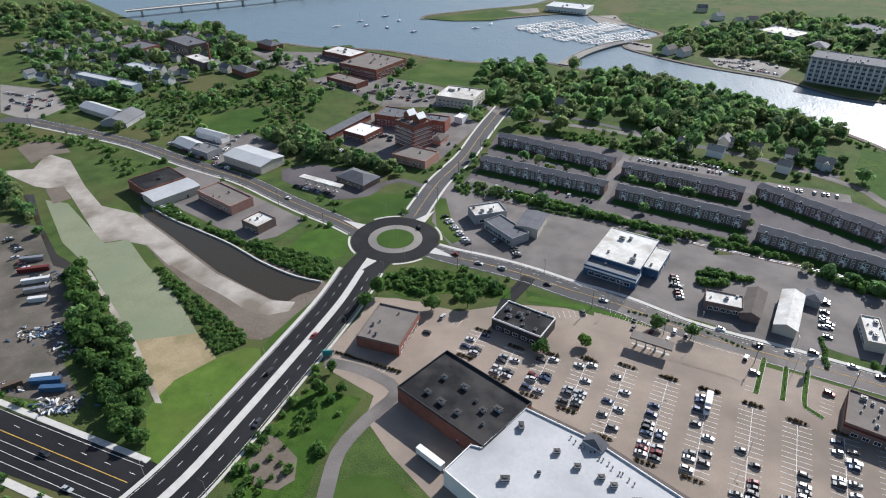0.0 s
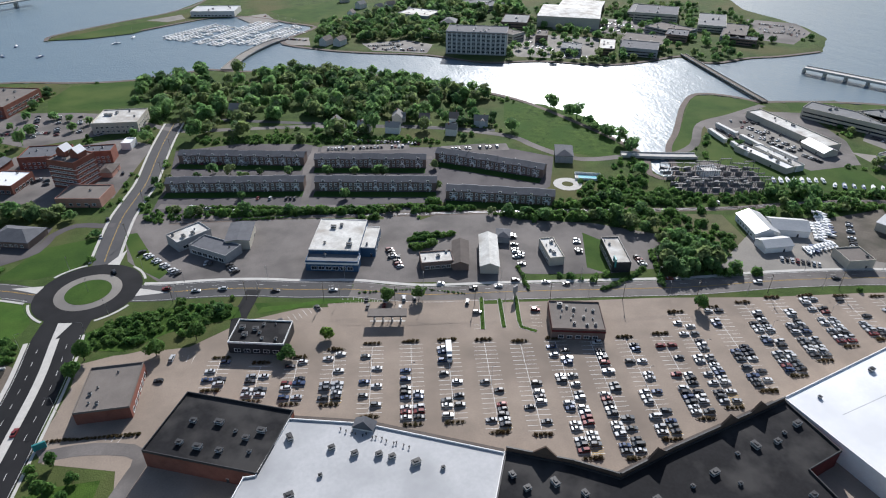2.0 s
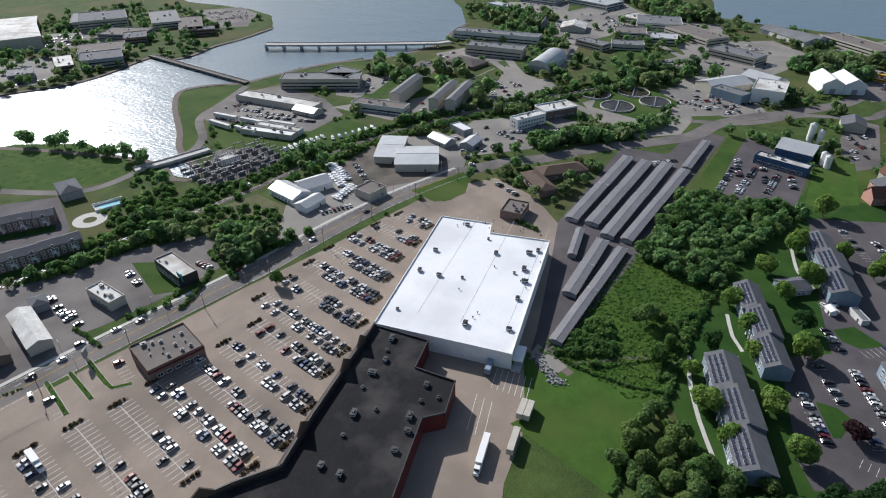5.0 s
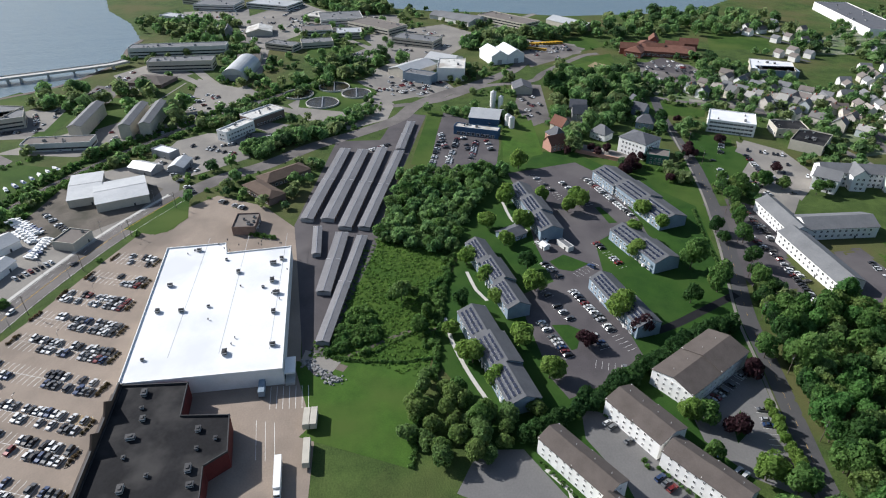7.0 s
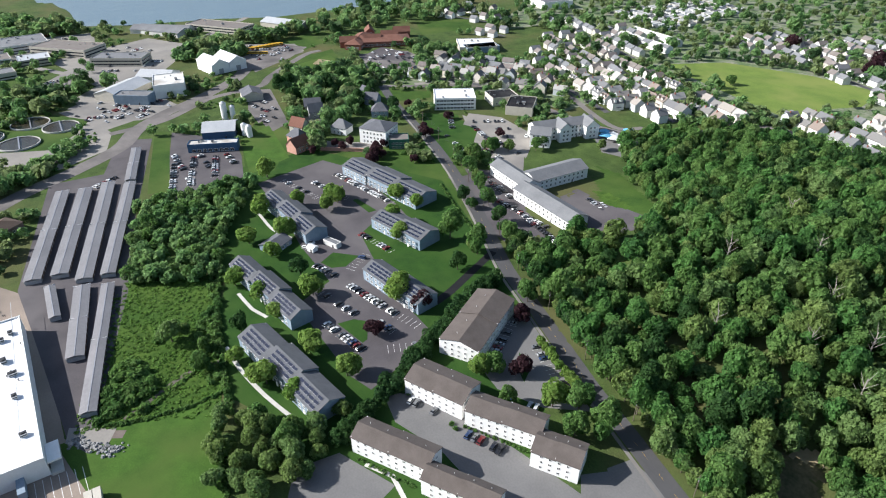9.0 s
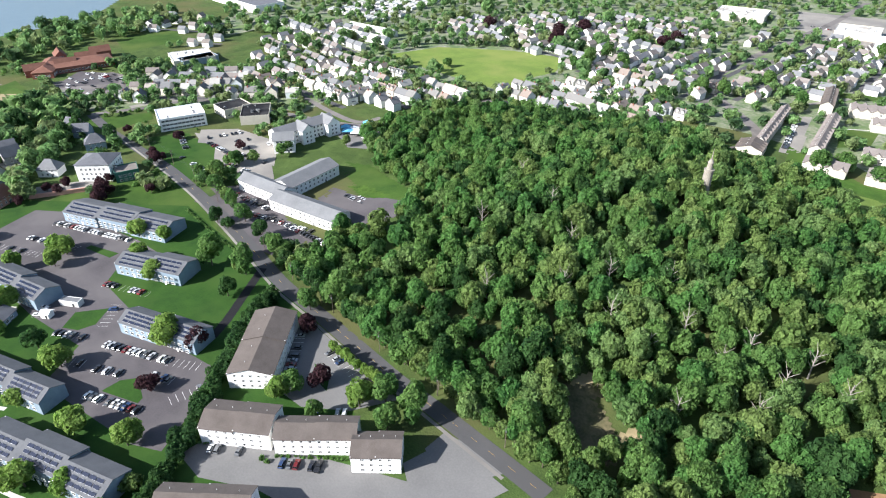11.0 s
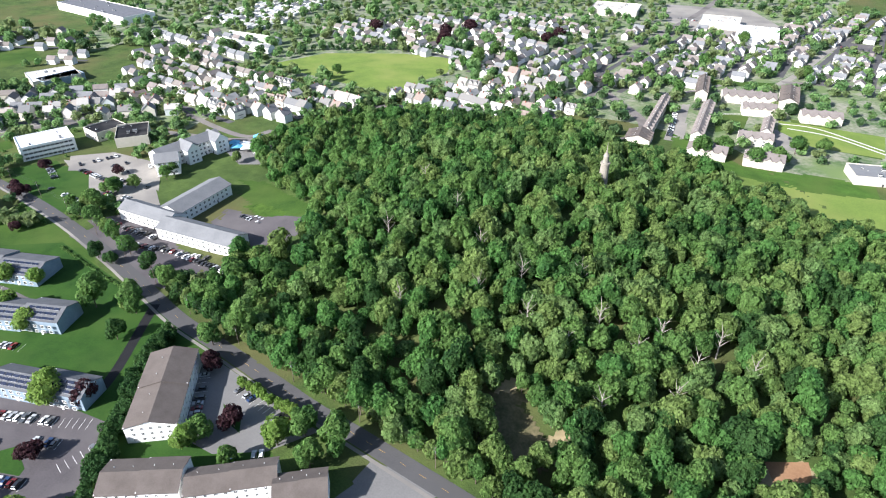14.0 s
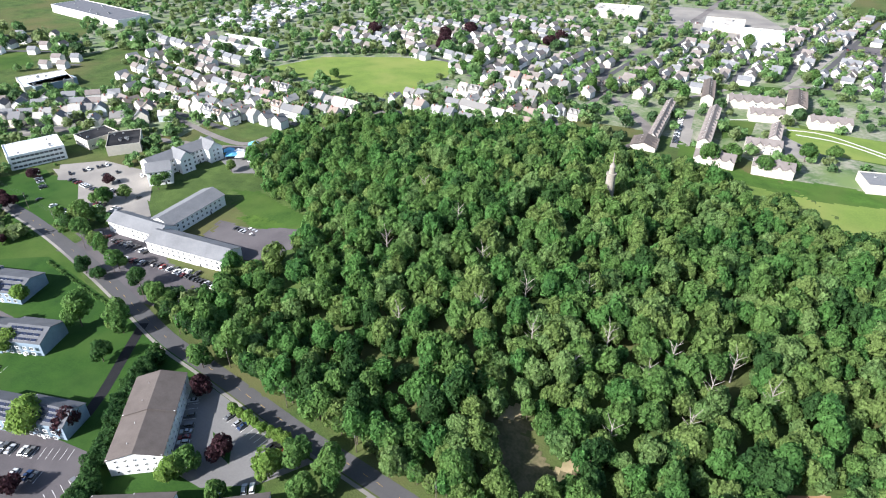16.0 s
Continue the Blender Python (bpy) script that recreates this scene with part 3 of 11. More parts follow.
def unit_form(w, d, h):
    """Casing on a curb, with a louvred waist, an overhanging lid and a fan cowl, as one stack of rings."""
    f = Form()
    stack = [(0.40, 0.40, 0.0, 1), (0.40, 0.40, 0.22, 1), (0.5, 0.5, 0.22, 0), (0.5, 0.5, h * 0.34, 0), (0.47, 0.47, h * 0.36, 1), (0.47, 0.47, h * 0.66, 1),
             (0.5, 0.5, h * 0.68, 0), (0.5, 0.5, h - 0.15, 0), (0.54, 0.54, h - 0.15, 0), (0.54, 0.54, h, 0), (0.30, 0.30, h, 1), (0.26, 0.26, h + 0.28, 1)]
    for kx, ky, z, slot in stack:
        x, y, c = w * kx, d * ky, 0.12 * min(w, d) if z >= h and kx < 0.4 else 0.02
        f.v += [(-x + c, -y, z), (x - c, -y, z), (x, -y + c, z), (x, y - c, z), (x - c, y, z), (-x + c, y, z), (-x, y - c, z), (-x, -y + c, z)]
    for r in range(len(stack) - 1):
        for k in range(8):
            f.f.append((8 * r + k, 8 * r + (k + 1) % 8, 8 * r + 8 + (k + 1) % 8, 8 * r + 8 + k))
            f.m.append(stack[r + 1][3])
    f.f.append(tuple(8 * (len(stack) - 1) + k for k in range(8)))
    f.m.append(1)
    return f


unit_meshes = [unit_form(*s).mesh("rooftop_unit", unit_white, dark_metal) for s in ((2.4, 1.8, 1.5), (3.2, 2.0, 1.7), (1.4, 1.2, 1.1), (0.7, 0.7, 0.8))]


def rooftop(parent, w, d, z, count, seed, big=False):
    rnd = random.Random(seed)
    spots = []
    for i in range(count * 6):
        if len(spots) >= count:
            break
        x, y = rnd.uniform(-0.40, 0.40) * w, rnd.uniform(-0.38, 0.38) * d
        if all(abs(x - a) + abs(y - b) > 4 for a, b in spots):
            spots.append((x, y))
            part("rooftop_unit", unit_meshes[rnd.choice((0, 1, 2, 2, 3) if w * d > 700 or big else (2, 2, 3, 3, 0))], None, parent,
                 at=pose(x, y, z, 0, 0, rnd.choice((0, 90))))


def door_part(parent, x, y, rz, w=1.1, h=2.1, mat=None):
    f = Form()
    f.box(-w / 2, w / 2, -0.06, 0.02, 0, h, 0)
    f.box(-w / 2 - 0.1, w / 2 + 0.1, -0.09, 0.02, h, h + 0.12, 1)
    return part("door", f, (mat or dark_metal, white_wall), parent, at=pose(x, y, 0.02, 0, 0, rz))


def flat_house(name, label, cat, x, y, w, d, rot, h, wall, roof, units=4, win=None, parapet=0.7, trim=None, band=None):
    """A flat-roofed block: walls, membrane, parapet ring, rooftop plant, windows, doors."""
    footprints.append((x, y, w, d, rot))
    root = thing(name, label, cat, pose(x, y, 0, 0, 0, rot))
    f = Form()
    f.box(-w / 2, w / 2, -d / 2, d / 2, -0.3, h - 0.25)
    part("wall", f, wall, root)
    f = Form()
    f.box(-w / 2 + 0.3, w / 2 - 0.3, -d / 2 + 0.3, d / 2 - 0.3, h - 0.25, h)
    deck = part("roof", f, roof, root)
    f = Form()
    top = h + parapet
    for x0, x1, y0, y1 in ((-w / 2, w / 2, -d / 2, -d / 2 + 0.3), (-w / 2, w / 2, d / 2 - 0.3, d / 2),
                           (-w / 2, -w / 2 + 0.3, -d / 2 + 0.3, d / 2 - 0.3), (w / 2 - 0.3, w / 2, -d / 2 + 0.3, d / 2 - 0.3)):
        f.box(x0, x1, y0, y1, h - 0.25, top)
    part("parapet", f, trim or wall, root)
    if band:
        f = Form()
        f.box(-w / 2 - 0.12, w / 2 + 0.12, -d / 2 - 0.12, d / 2 + 0.12, h - 1.6, h - 0.5)
        part("fascia", f, band, root)
    if name in ("barracks", "college_hall") and h > 5.5:
        for k in range(int(h / 3.4)):
            z = 1.5 + k * 3.3
            for x0, x1, y0, y1 in ((-w / 2 + 1.5, w / 2 - 1.5, -d / 2 - 0.05, d / 2 + 0.05), (-w / 2 - 0.05, w / 2 + 0.05, -d / 2 + 1.5, d / 2 - 1.5)):
                f = Form()
                f.box(x0, x1, y0, y1, z, z + 1.3)
                part("ribbon_window", f, glass, root)
    rooftop(deck, w, d, h, units, hash_of(name) + int(x))
    if win:
        windows(root, w, d, *win)
    if math.hypot(x, y) < 620:
        door_part(root, w * 0.22, -d / 2, 0)
    return root


def hash_of(name):
    return sum((i + 1) * ord(c) for i, c in enumerate(name))


def gable_forms(w, d, h, rise, over=0.5, thick=0.22, hip=0.0):
    """Walls up to the gables, and a roof of two (or four) slopes; ridge along x. hip: how far the ridge is cut back."""
    walls, roof = Form(), Form()
    walls.box(-w / 2, w / 2, -d / 2, d / 2, -0.3, h)
    if hip <= 0:
        for s in (-1, 1):
            tri = [(s * w / 2, -d / 2, h), (s * w / 2, d / 2, h), (s * w / 2, 0, h + rise)]
            inner = [(s * (w / 2 - 0.25), yy, zz) for _, yy, zz in tri]
            walls.loft(*((inner, tri) if s > 0 else (tri, inner)))
    slope = rise / (d / 2)
    ex, ey, ez = w / 2 + over, d / 2 + over, h - over * slope
    rx = w / 2 + over - hip
    eave = [(-ex, -ey, ez), (ex, -ey, ez), (ex, ey, ez), (-ex, ey, ez)]
    up = lambda p: (p[0], p[1], p[2] + thick)
    r0, r1 = (-rx, 0, h + rise), (rx, 0, h + rise)
    roof.face([up(eave[0]), up(eave[1]), up(r1), up(r0)])
    roof.face([up(eave[2]), up(eave[3]), up(r0), up(r1)])
    roof.face([eave[1], eave[0], r0, r1])
    roof.face([eave[3], eave[2], r1, r0])
    roof.face([eave[0], eave[1], up(eave[1]), up(eave[0])])
    roof.face([eave[2], eave[3], up(eave[3]), up(eave[2])])
    if hip > 0:
        roof.face([up(eave[1]), up(eave[2]), up(r1)])
        roof.face([up(eave[3]), up(eave[0]), up(r0)])
        roof.face([eave[1], eave[2], up(eave[2]), up(eave[1])])
        roof.face([eave[3], eave[0], up(eave[0]), up(eave[3])])
    else:
        for a, b, r in ((eave[1], eave[2], r1), (eave[3], eave[0], r0)):
            roof.face([a, r, up(r), up(a)])
            roof.face([r, b, up(b), up(r)])
    return walls, roof


def pitched_house(name, label, cat, x, y, w, d, rot, h, wall, roof, rise=None, hip=False, win=None, ridge=None, z=0.0):
    footprints.append((x, y, w, d, rot))
    root = thing(name, label, cat, pose(x, y, z, 0, 0, rot))
    rise = rise or d * 0.22
    a, b = gable_forms(w, d, h - rise * 0.5, rise, hip=d / 2 if hip else 0.0)
    part("wall", a, wall, root)
    part("roof", b, roof, root)
    if ridge:
        f = Form()
        f.box(-w / 2, w / 2, -0.25, 0.25, h + rise * 0.5 + 0.2, h + rise * 0.5 + 0.32)
        part("ridge_cap", f, ridge, root)
    if win:
        windows(root, w, d, *win)
    if math.hypot(x, y) < 620:
        door_part(root, w * 0.2, -d / 2, 0)
        door_part(root, -w * 0.2, d / 2, 180)
    return root


def joined(a, b, m):
    """Adds form b, moved by m, to form a."""
    n = len(a.v)
    a.v.extend(tuple(m @ Vector(p)) for p in b.v)
    a.f.extend(tuple(n + i for i in q) for q in b.f)
    a.m.extend(b.m)


def long_house(name, label, cat, x, y, w, d, rot, h, wall, roof, cuts, rise, win, panels=0, step=0.35, porch=None, shift=0.0, group=""):
    """A terrace in stepped sections, each with its own gable roof; optional solar panels or porches."""
    footprints.append((x, y, w, d, rot))
    root = thing(name, label, cat, pose(x, y, 0, 0, 0, rot), group)
    seg = w / cuts
    for i in range(cuts):
        cx = -w / 2 + seg * (i + 0.5)
        dz = step * (i % 2)
        sy = shift * (i % 2)
        a, b = gable_forms(seg - 0.02, d, h - rise * 0.5 + dz, rise, over=0.35)
        if name == "townhouse":
            for side in (-1, 1):
                for gx in (-seg * 0.25, seg * 0.25):
                    wa, wb = gable_forms(d * 0.3, seg * 0.36, h - rise * 0.5, seg * 0.15, 0.3)
                    cross = pose(gx, side * (d * 0.37), 0, 0, 0, 90)
                    joined(a, wa, cross)
                    joined(b, wb, cross)
        m = pose(cx, sy, 0)
        part("wall", a, wall, root, at=m)
        top = part("roof", b, roof, root, at=m)
        f = Form()
        f.box(-seg / 2 - 0.1, -seg / 2 + 0.16, -d / 2, d / 2, h - rise * 0.5 + dz + 0.1, h - rise * 0.5 + dz + 0.35)
        part("eave_trim", f, white_wall, root, at=m)
        if porch:
            f = Form()
            f.box(-1.3, 1.3, -d / 2 - 1.2, -d / 2, 2.6, 2.9, 0)
            f.box(-1.2, -1.0, -d / 2 - 1.1, -d / 2 - 0.9, 0, 2.6, 0)
            f.box(1.0, 1.2, -d / 2 - 1.1, -d / 2 - 0.9, 0, 2.6, 0)
            f.loft([(-1.4, -d / 2 - 1.3, 2.9), (1.4, -d / 2 - 1.3, 2.9), (1.4, -d / 2, 2.9), (-1.4, -d / 2, 2.9)],
                   [(-0.1, -d / 2 - 1.3, 3.8), (0.1, -d / 2 - 1.3, 3.8), (0.1, -d / 2, 3.8), (-0.1, -d / 2, 3.8)], 0)
            part("porch", f, porch, root, at=m)
            for fl in range(2):
                part("window", window_mesh(1.3, 1.4, white_trim), None, root, at=pose(cx, sy - d / 2, 4.6 + 2.6 * fl))
        if panels:
            slope = math.atan2(rise, d / 2)
            for k in range(panels):
                for row in range(3):
                    pw = (seg - 4) / panels
                    f = Form()
                    f.box(-pw / 2 + 0.25, pw / 2 - 0.25, -0.62, 0.62, 0.0, 0.06, 0)
                    f.box(-pw / 2 + 0.2, pw / 2 - 0.2, -0.66, 0.66, -0.04, 0.0, 1)
                    yy = -d / 2 + 1.2 + row * (d / 2 - 1.6) / 2.6
                    zz = h - rise * 0.5 + dz + (d / 2 + yy) * math.tan(slope) + 0.42
                    part("solar_panel", f, (solar_glass, steel), top,
                         at=pose(-seg / 2 + 2 + pw * (k + 0.5), yy, zz, math.degrees(slope)))
        elif not porch:
            vent = Form()
            vent.tube((0, 0, -0.4), (0, 0, 0.7), 0.12, 0.12, 6)
            for k in (-0.25, 0.22):
                part("roof_vent", vent, unit_white, top, at=pose(seg * k, d * 0.17, h + rise * 0.2 + dz))
    if win:
        windows(root, w, d, *win)
    for i in range(cuts):
        door_part(root, -w / 2 + seg * (i + 0.5) + 1.5, -d / 2, 0, mat=white_wall)
    return root


def storage_row(x, y, w, d, rot, h=3.0):
    root = thing("storage_building", "long low self-storage building with lilac-grey metal roof", "storage building",
                 pose(x, y, 0, 0, 0, rot), "storage rows")
    f = Form()
    f.box(-w / 2, w / 2, -d / 2, d / 2, -0.2, h - 0.85)
    part("wall", f, grey_wall, root)
    halves = 2 if w > 55 else 1
    for half in range(halves):
        f = Form()
        span, drop = w / halves, 0.45 * half
        x0 = -w / 2 + span * half
        e, r = h - 0.35 - drop, h + 0.25 - drop
        if half == 0 and halves == 2:
            e, r = e + 0.1, r + 0.1
        f.loft([(x0 - 0.3, -d / 2 - 0.4, e), (x0 + span + 0.3, -d / 2 - 0.4, e), (x0 + span + 0.3, d / 2 + 0.4, e), (x0 - 0.3, d / 2 + 0.4, e)],
               [(x0 - 0.3, -0.15, r), (x0 + span + 0.3, -0.15, r), (x0 + span + 0.3, 0.15, r), (x0 - 0.3, 0.15, r)])
        top = part("roof", f, violet_metal, root)
        g = Form()
        g.box(x0, x0 + span, -0.22, 0.22, r, r + 0.08)
        part("ridge_cap", g, steel, top)
        g = Form()
        g.box(x0 + span + 0.1, x0 + span + 0.34, -d / 2 - 0.4, d / 2 + 0.4, e - 0.1, e + 0.35)
        part("gable_trim", g, unit_white, top)
    g = Form()
    g.box(-1.6, 1.6, -0.05, 0.03, 0, 2.1, 0)
    for k in range(4):
        g.box(-1.6, 1.6, -0.075, -0.05, 0.25 + k * 0.5, 0.3 + k * 0.5, 0)
    me = g.mesh("roller_door", umber_roof)
    n = int((w - 1) / 4.4)
    for i in range(n):
        k = (i - (n - 1) / 2) * 4.4
        part("roller_door", me, None, root, at=pose(k, -d / 2, 0.02))
        part("roller_door", me, None, root, at=pose(k, d / 2, 0.02, 0, 0, 180))
    return root


def canopy(name, label, x, y, w, d, rot, h, mat, kiosk=None):
    root = thing(name, label, "canopy", pose(x, y, 0, 0, 0, rot))
    f = Form()
    f.box(-w / 2, w / 2, -d / 2, d / 2, h - 0.8, h)
    f.box(-w / 2 - 0.1, w / 2 + 0.1, -d / 2 - 0.1, d / 2 + 0.1, h - 0.7, h - 0.35)
    part("roof", f, mat, root)
    for i in range(4):
        for s in (-1, 1):
            g = Form()
            g.box(-0.2, 0.2, -0.2, 0.2, 0, h - 0.8)
            part("column", g, steel, root, at=pose((i - 1.5) * w / 4.4, s * d * 0.28, 0))
        g = Form()
        g.box(-0.5, 0.5, -0.3, 0.3, 0, 1.6, 0)
        g.box(-2.2, 2.2, -0.6, 0.6, 0, 0.15, 1)
        part("fuel_pump", g, (unit_white, concrete), root, at=pose((i - 1.5) * w / 4.4, 0, 0))
    return root


def free_spots(pts, clear=3.0, lots=True, streets=True):
    """Leaves out the points that fall on lots, lawns, streets or buildings."""
    if not pts:
        return []
    a = np.array(pts)
    ok = np.ones(len(a), bool)
    if lots:
        for poly in blocked:
            ok &= inside(list(poly), a[:, 0], a[:, 1]) < clear * 0.3
    for x, y, w, d, rot in footprints:
        c, s = math.cos(radians(rot)), math.sin(radians(rot))
        dx, dy = a[:, 0] - x, a[:, 1] - y
        ok &= (np.abs(dx * c + dy * s) > w / 2 + clear) | (np.abs(dy * c - dx * s) > d / 2 + clear)
    if streets:
        for line, width in roads:
            for (ax, ay), (bx, by) in zip(line, line[1:]):
                ex, ey = bx - ax, by - ay
                k = np.clip(((a[:, 0] - ax) * ex + (a[:, 1] - ay) * ey) / (ex * ex + ey * ey + 1e-9), 0, 1)
                ok &= np.hypot(a[:, 0] - ax - k * ex, a[:, 1] - ay - k * ey) > width / 2 + clear
    wet = np.maximum(np.minimum(inside(BAY, a[:, 0], a[:, 1]), -inside(ISLE, a[:, 0], a[:, 1])), inside(SOUND, a[:, 0], a[:, 1]))
    ok &= wet < -2
    return [tuple(p) for p in a[ok]]


# ---- trees ----
def crown_arrays(seed, n, leaf, lobes=11, tall=1.0, cone=0.0):
    """Leaf clumps (small bent quads) over a cluster of lobes; radius about 1, base at z = 0."""
    r = np.random.RandomState(seed)
    c = r.normal(size=(lobes, 3))
    c /= np.linalg.norm(c, axis=1)[:, None]
    c *= (0.30 + 0.42 * r.rand(lobes))[:, None]
    c[:, 2] = np.abs(c[:, 2]) * tall * 0.9 + 0.42 * tall
    c[0] = (0, 0, 0.75 * tall)
    rad = 0.25 + 0.22 * r.rand(lobes)
    rad[0] = 0.52
    if cone:
        k = np.clip(c[:, 2] / (1.7 * tall), 0, 1)
        c[:, :2] *= (1 - cone * k)[:, None]
        rad *= 1 - 0.5 * cone * k
    pick = r.choice(lobes, n * 3, p=rad ** 2 / (rad ** 2).sum())
    d = r.normal(size=(n * 3, 3))
    d /= np.linalg.norm(d, axis=1)[:, None]
    p = c[pick] + d * (rad[pick] * (0.9 + 0.2 * r.rand(n * 3)))[:, None]
    dist = np.linalg.norm(p[:, None, :] - c[None], axis=2) / rad[None]
    keep = ((dist > 0.86).all(axis=1)) & (p[:, 2] > 0.12 * tall)
    p, d = p[keep][:n], d[keep][:n]
    nrm = d + 0.45 * r.normal(size=d.shape) + np.array([0, 0, 0.2])
    nrm /= np.linalg.norm(nrm, axis=1)[:, None]
    ref = r.normal(size=d.shape)
    u = np.cross(nrm, ref)
    u /= np.linalg.norm(u, axis=1)[:, None]
    w = np.cross(nrm, u)
    s = (leaf * (0.6 + 0.8 * r.rand(len(p))))[:, None]
    quad = np.stack([p - u * s - w * s * 0.7, p + u * s * 0.9 - w * s * 0.8 + nrm * s * 0.25, p + u * s + w * s * 0.8,
                     p - u * s * 0.8 + w * s + nrm * s * 0.3], axis=1)
    return quad.reshape(-1, 3), c, rad


def quads_mesh(name, verts, mat):
    me = bpy.data.meshes.new(name)
    nq = len(verts) // 4
    me.vertices.add(len(verts))
    me.vertices.foreach_set("co", np.ascontiguousarray(verts, dtype=np.float32).ravel())
    me.loops.add(nq * 4)
    me.loops.foreach_set("vertex_index", np.arange(nq * 4, dtype=np.int32))
    me.polygons.add(nq)
    me.polygons.foreach_set("loop_start", np.arange(nq, dtype=np.int32) * 4)
    me.polygons.foreach_set("loop_total", np.full(nq, 4, dtype=np.int32))
    me.materials.append(mat)
    me.update(calc_edges=True)
    me.validate()
    return me


def core_quads(c, rad, shrink=0.8, most=5):
    """Low lumps inside the crown, so that it does not show daylight everywhere."""
    out = []
    order = np.argsort(-rad)[:most]
    for q, r in zip(c[order], rad[order]):
        r = r * shrink
        rings = []
        for k in range(4):
            a = -math.pi / 2 + math.pi * (k + 0.0) / 3
            rings.append([(q[0] + r * math.cos(a) * math.cos(b), q[1] + r * math.cos(a) * math.sin(b), q[2] + r * math.sin(a))
                          for b in (0, 1.05, 2.09, 3.14, 4.19, 5.24)])
        for a, b in zip(rings, rings[1:]):
            for k in range(6):
                out += [a[k], a[(k + 1) % 6], b[(k + 1) % 6], b[k]]
    return np.array(out)


CROWN = {}


def crown(kind, seed, n, leaf, mat, tall=1.0, cone=0.0, lobes=11, most=5):
    q, c, rad = crown_arrays(seed, n, leaf, lobes, tall, cone)
    verts = np.concatenate([q, core_quads(c, rad, most=most)]) if most else q
    CROWN.setdefault(kind, []).append((quads_mesh("crown", verts, mat), verts))


for i in range(5):
    crown("wood", 10 + i, 640, 0.100, leaf_wood, 1.05 + 0.12 * i, lobes=13 + 2 * i)
    crown("mid", 10 + i, 330, 0.130, leaf_wood, 1.05 + 0.12 * i, lobes=13 + 2 * i)
    crown("pale", 30 + i, 430, 0.12, leaf_pale, 0.95)
    crown("far", 50 + i, 88, 0.25, leaf_wood, 1.0 + 0.1 * i, most=1)
for i in range(5):
    crown("tiny", 60 + i, 40, 0.34, leaf_town_hazed, 1.0 + 0.1 * i, most=1)
    crown("tuft", 65 + i, 22, 0.40, leaf_wood, 0.6, lobes=6, most=0)
for i in range(4):
    crown("dark", 70 + i, 560, 0.10, leaf_dark, 1.15 + 0.1 * i, lobes=14)
    crown("emerald", 75 + i, 600, 0.098, leaf_emerald, 1.1 + 0.12 * i, lobes=15)
    crown("olive", 120 + i, 600, 0.098, leaf_olive, 1.1 + 0.1 * i, lobes=16)
    crown("plum", 80 + i, 600, 0.10, leaf_plum, 0.95)
    crown("grey", 90 + i, 600, 0.098, leaf_grey, 1.05 + 0.12 * i, lobes=17)
    crown("middark", 70 + i, 320, 0.132, leaf_dark, 1.15, lobes=14)
    crown("midgrey", 90 + i, 320, 0.132, leaf_grey, 1.1, lobes=17)
    crown("midemerald", 75 + i, 320, 0.132, leaf_emerald, 1.15, lobes=15)
    crown("midolive", 120 + i, 320, 0.132, leaf_olive, 1.15, lobes=16)
    crown("lowdark", 70 + i, 190, 0.165, leaf_dark, 1.15, lobes=14, most=2)
    crown("lowgrey", 90 + i, 190, 0.165, leaf_grey, 1.1, lobes=17, most=2)
    crown("lowemerald", 75 + i, 190, 0.165, leaf_emerald, 1.15, lobes=15, most=2)
    crown("lowolive", 120 + i, 190, 0.165, leaf_olive, 1.15, lobes=16, most=2)
    crown("lowwood", 10 + i, 190, 0.165, leaf_wood, 1.15, lobes=14, most=2)
    crown("shrub", 100 + i, 44, 0.34, leaf_wood, 0.55, lobes=8, most=1)
    crown("pine", 110 + i, 600, 0.10, leaf_dark, 2.1, 0.75, lobes=16)


def trunk_form(seed):
    rnd = random.Random(seed)
    f = Form()
    f.tube((0, 0, -0.3), (0, 0, 0.55), 0.055, 0.04, 7)
    f.tube((0, 0, 0.55), (0.02, 0.01, 1.1), 0.04, 0.018, 6)
    for k in range(5):
        a = k * 1.26 + rnd.uniform(-0.3, 0.3)
        z = 0.4 + 0.1 * k
        f.tube((0, 0, z), (math.cos(a) * 0.5, math.sin(a) * 0.5, z + 0.4), 0.025, 0.008, 5)
    return f


TRUNKS = [trunk_form(i).mesh("trunk", bark) for i in range(4)]
WOODS = {"wood": ("leafy green broadleaf tree with a rounded crown", "tree"), "pale": ("bright yellow-green street tree in fresh leaf", "tree"),
         "dark": ("dark green dense broadleaf tree", "tree"), "plum": ("purple-leaved plum tree beside a lawn", "tree"),
         "grey": ("grey-green willowy tree with open crown", "tree"), "pine": ("tall dark conifer with pointed crown", "conifer"),
         "emerald": ("fresh emerald-green maple with full crown", "tree"), "olive": ("olive-green oak with open crown", "tree"),
         "shrub": ("low rounded green shrub", "shrub"), "far": ("distant green broadleaf tree", "tree")}


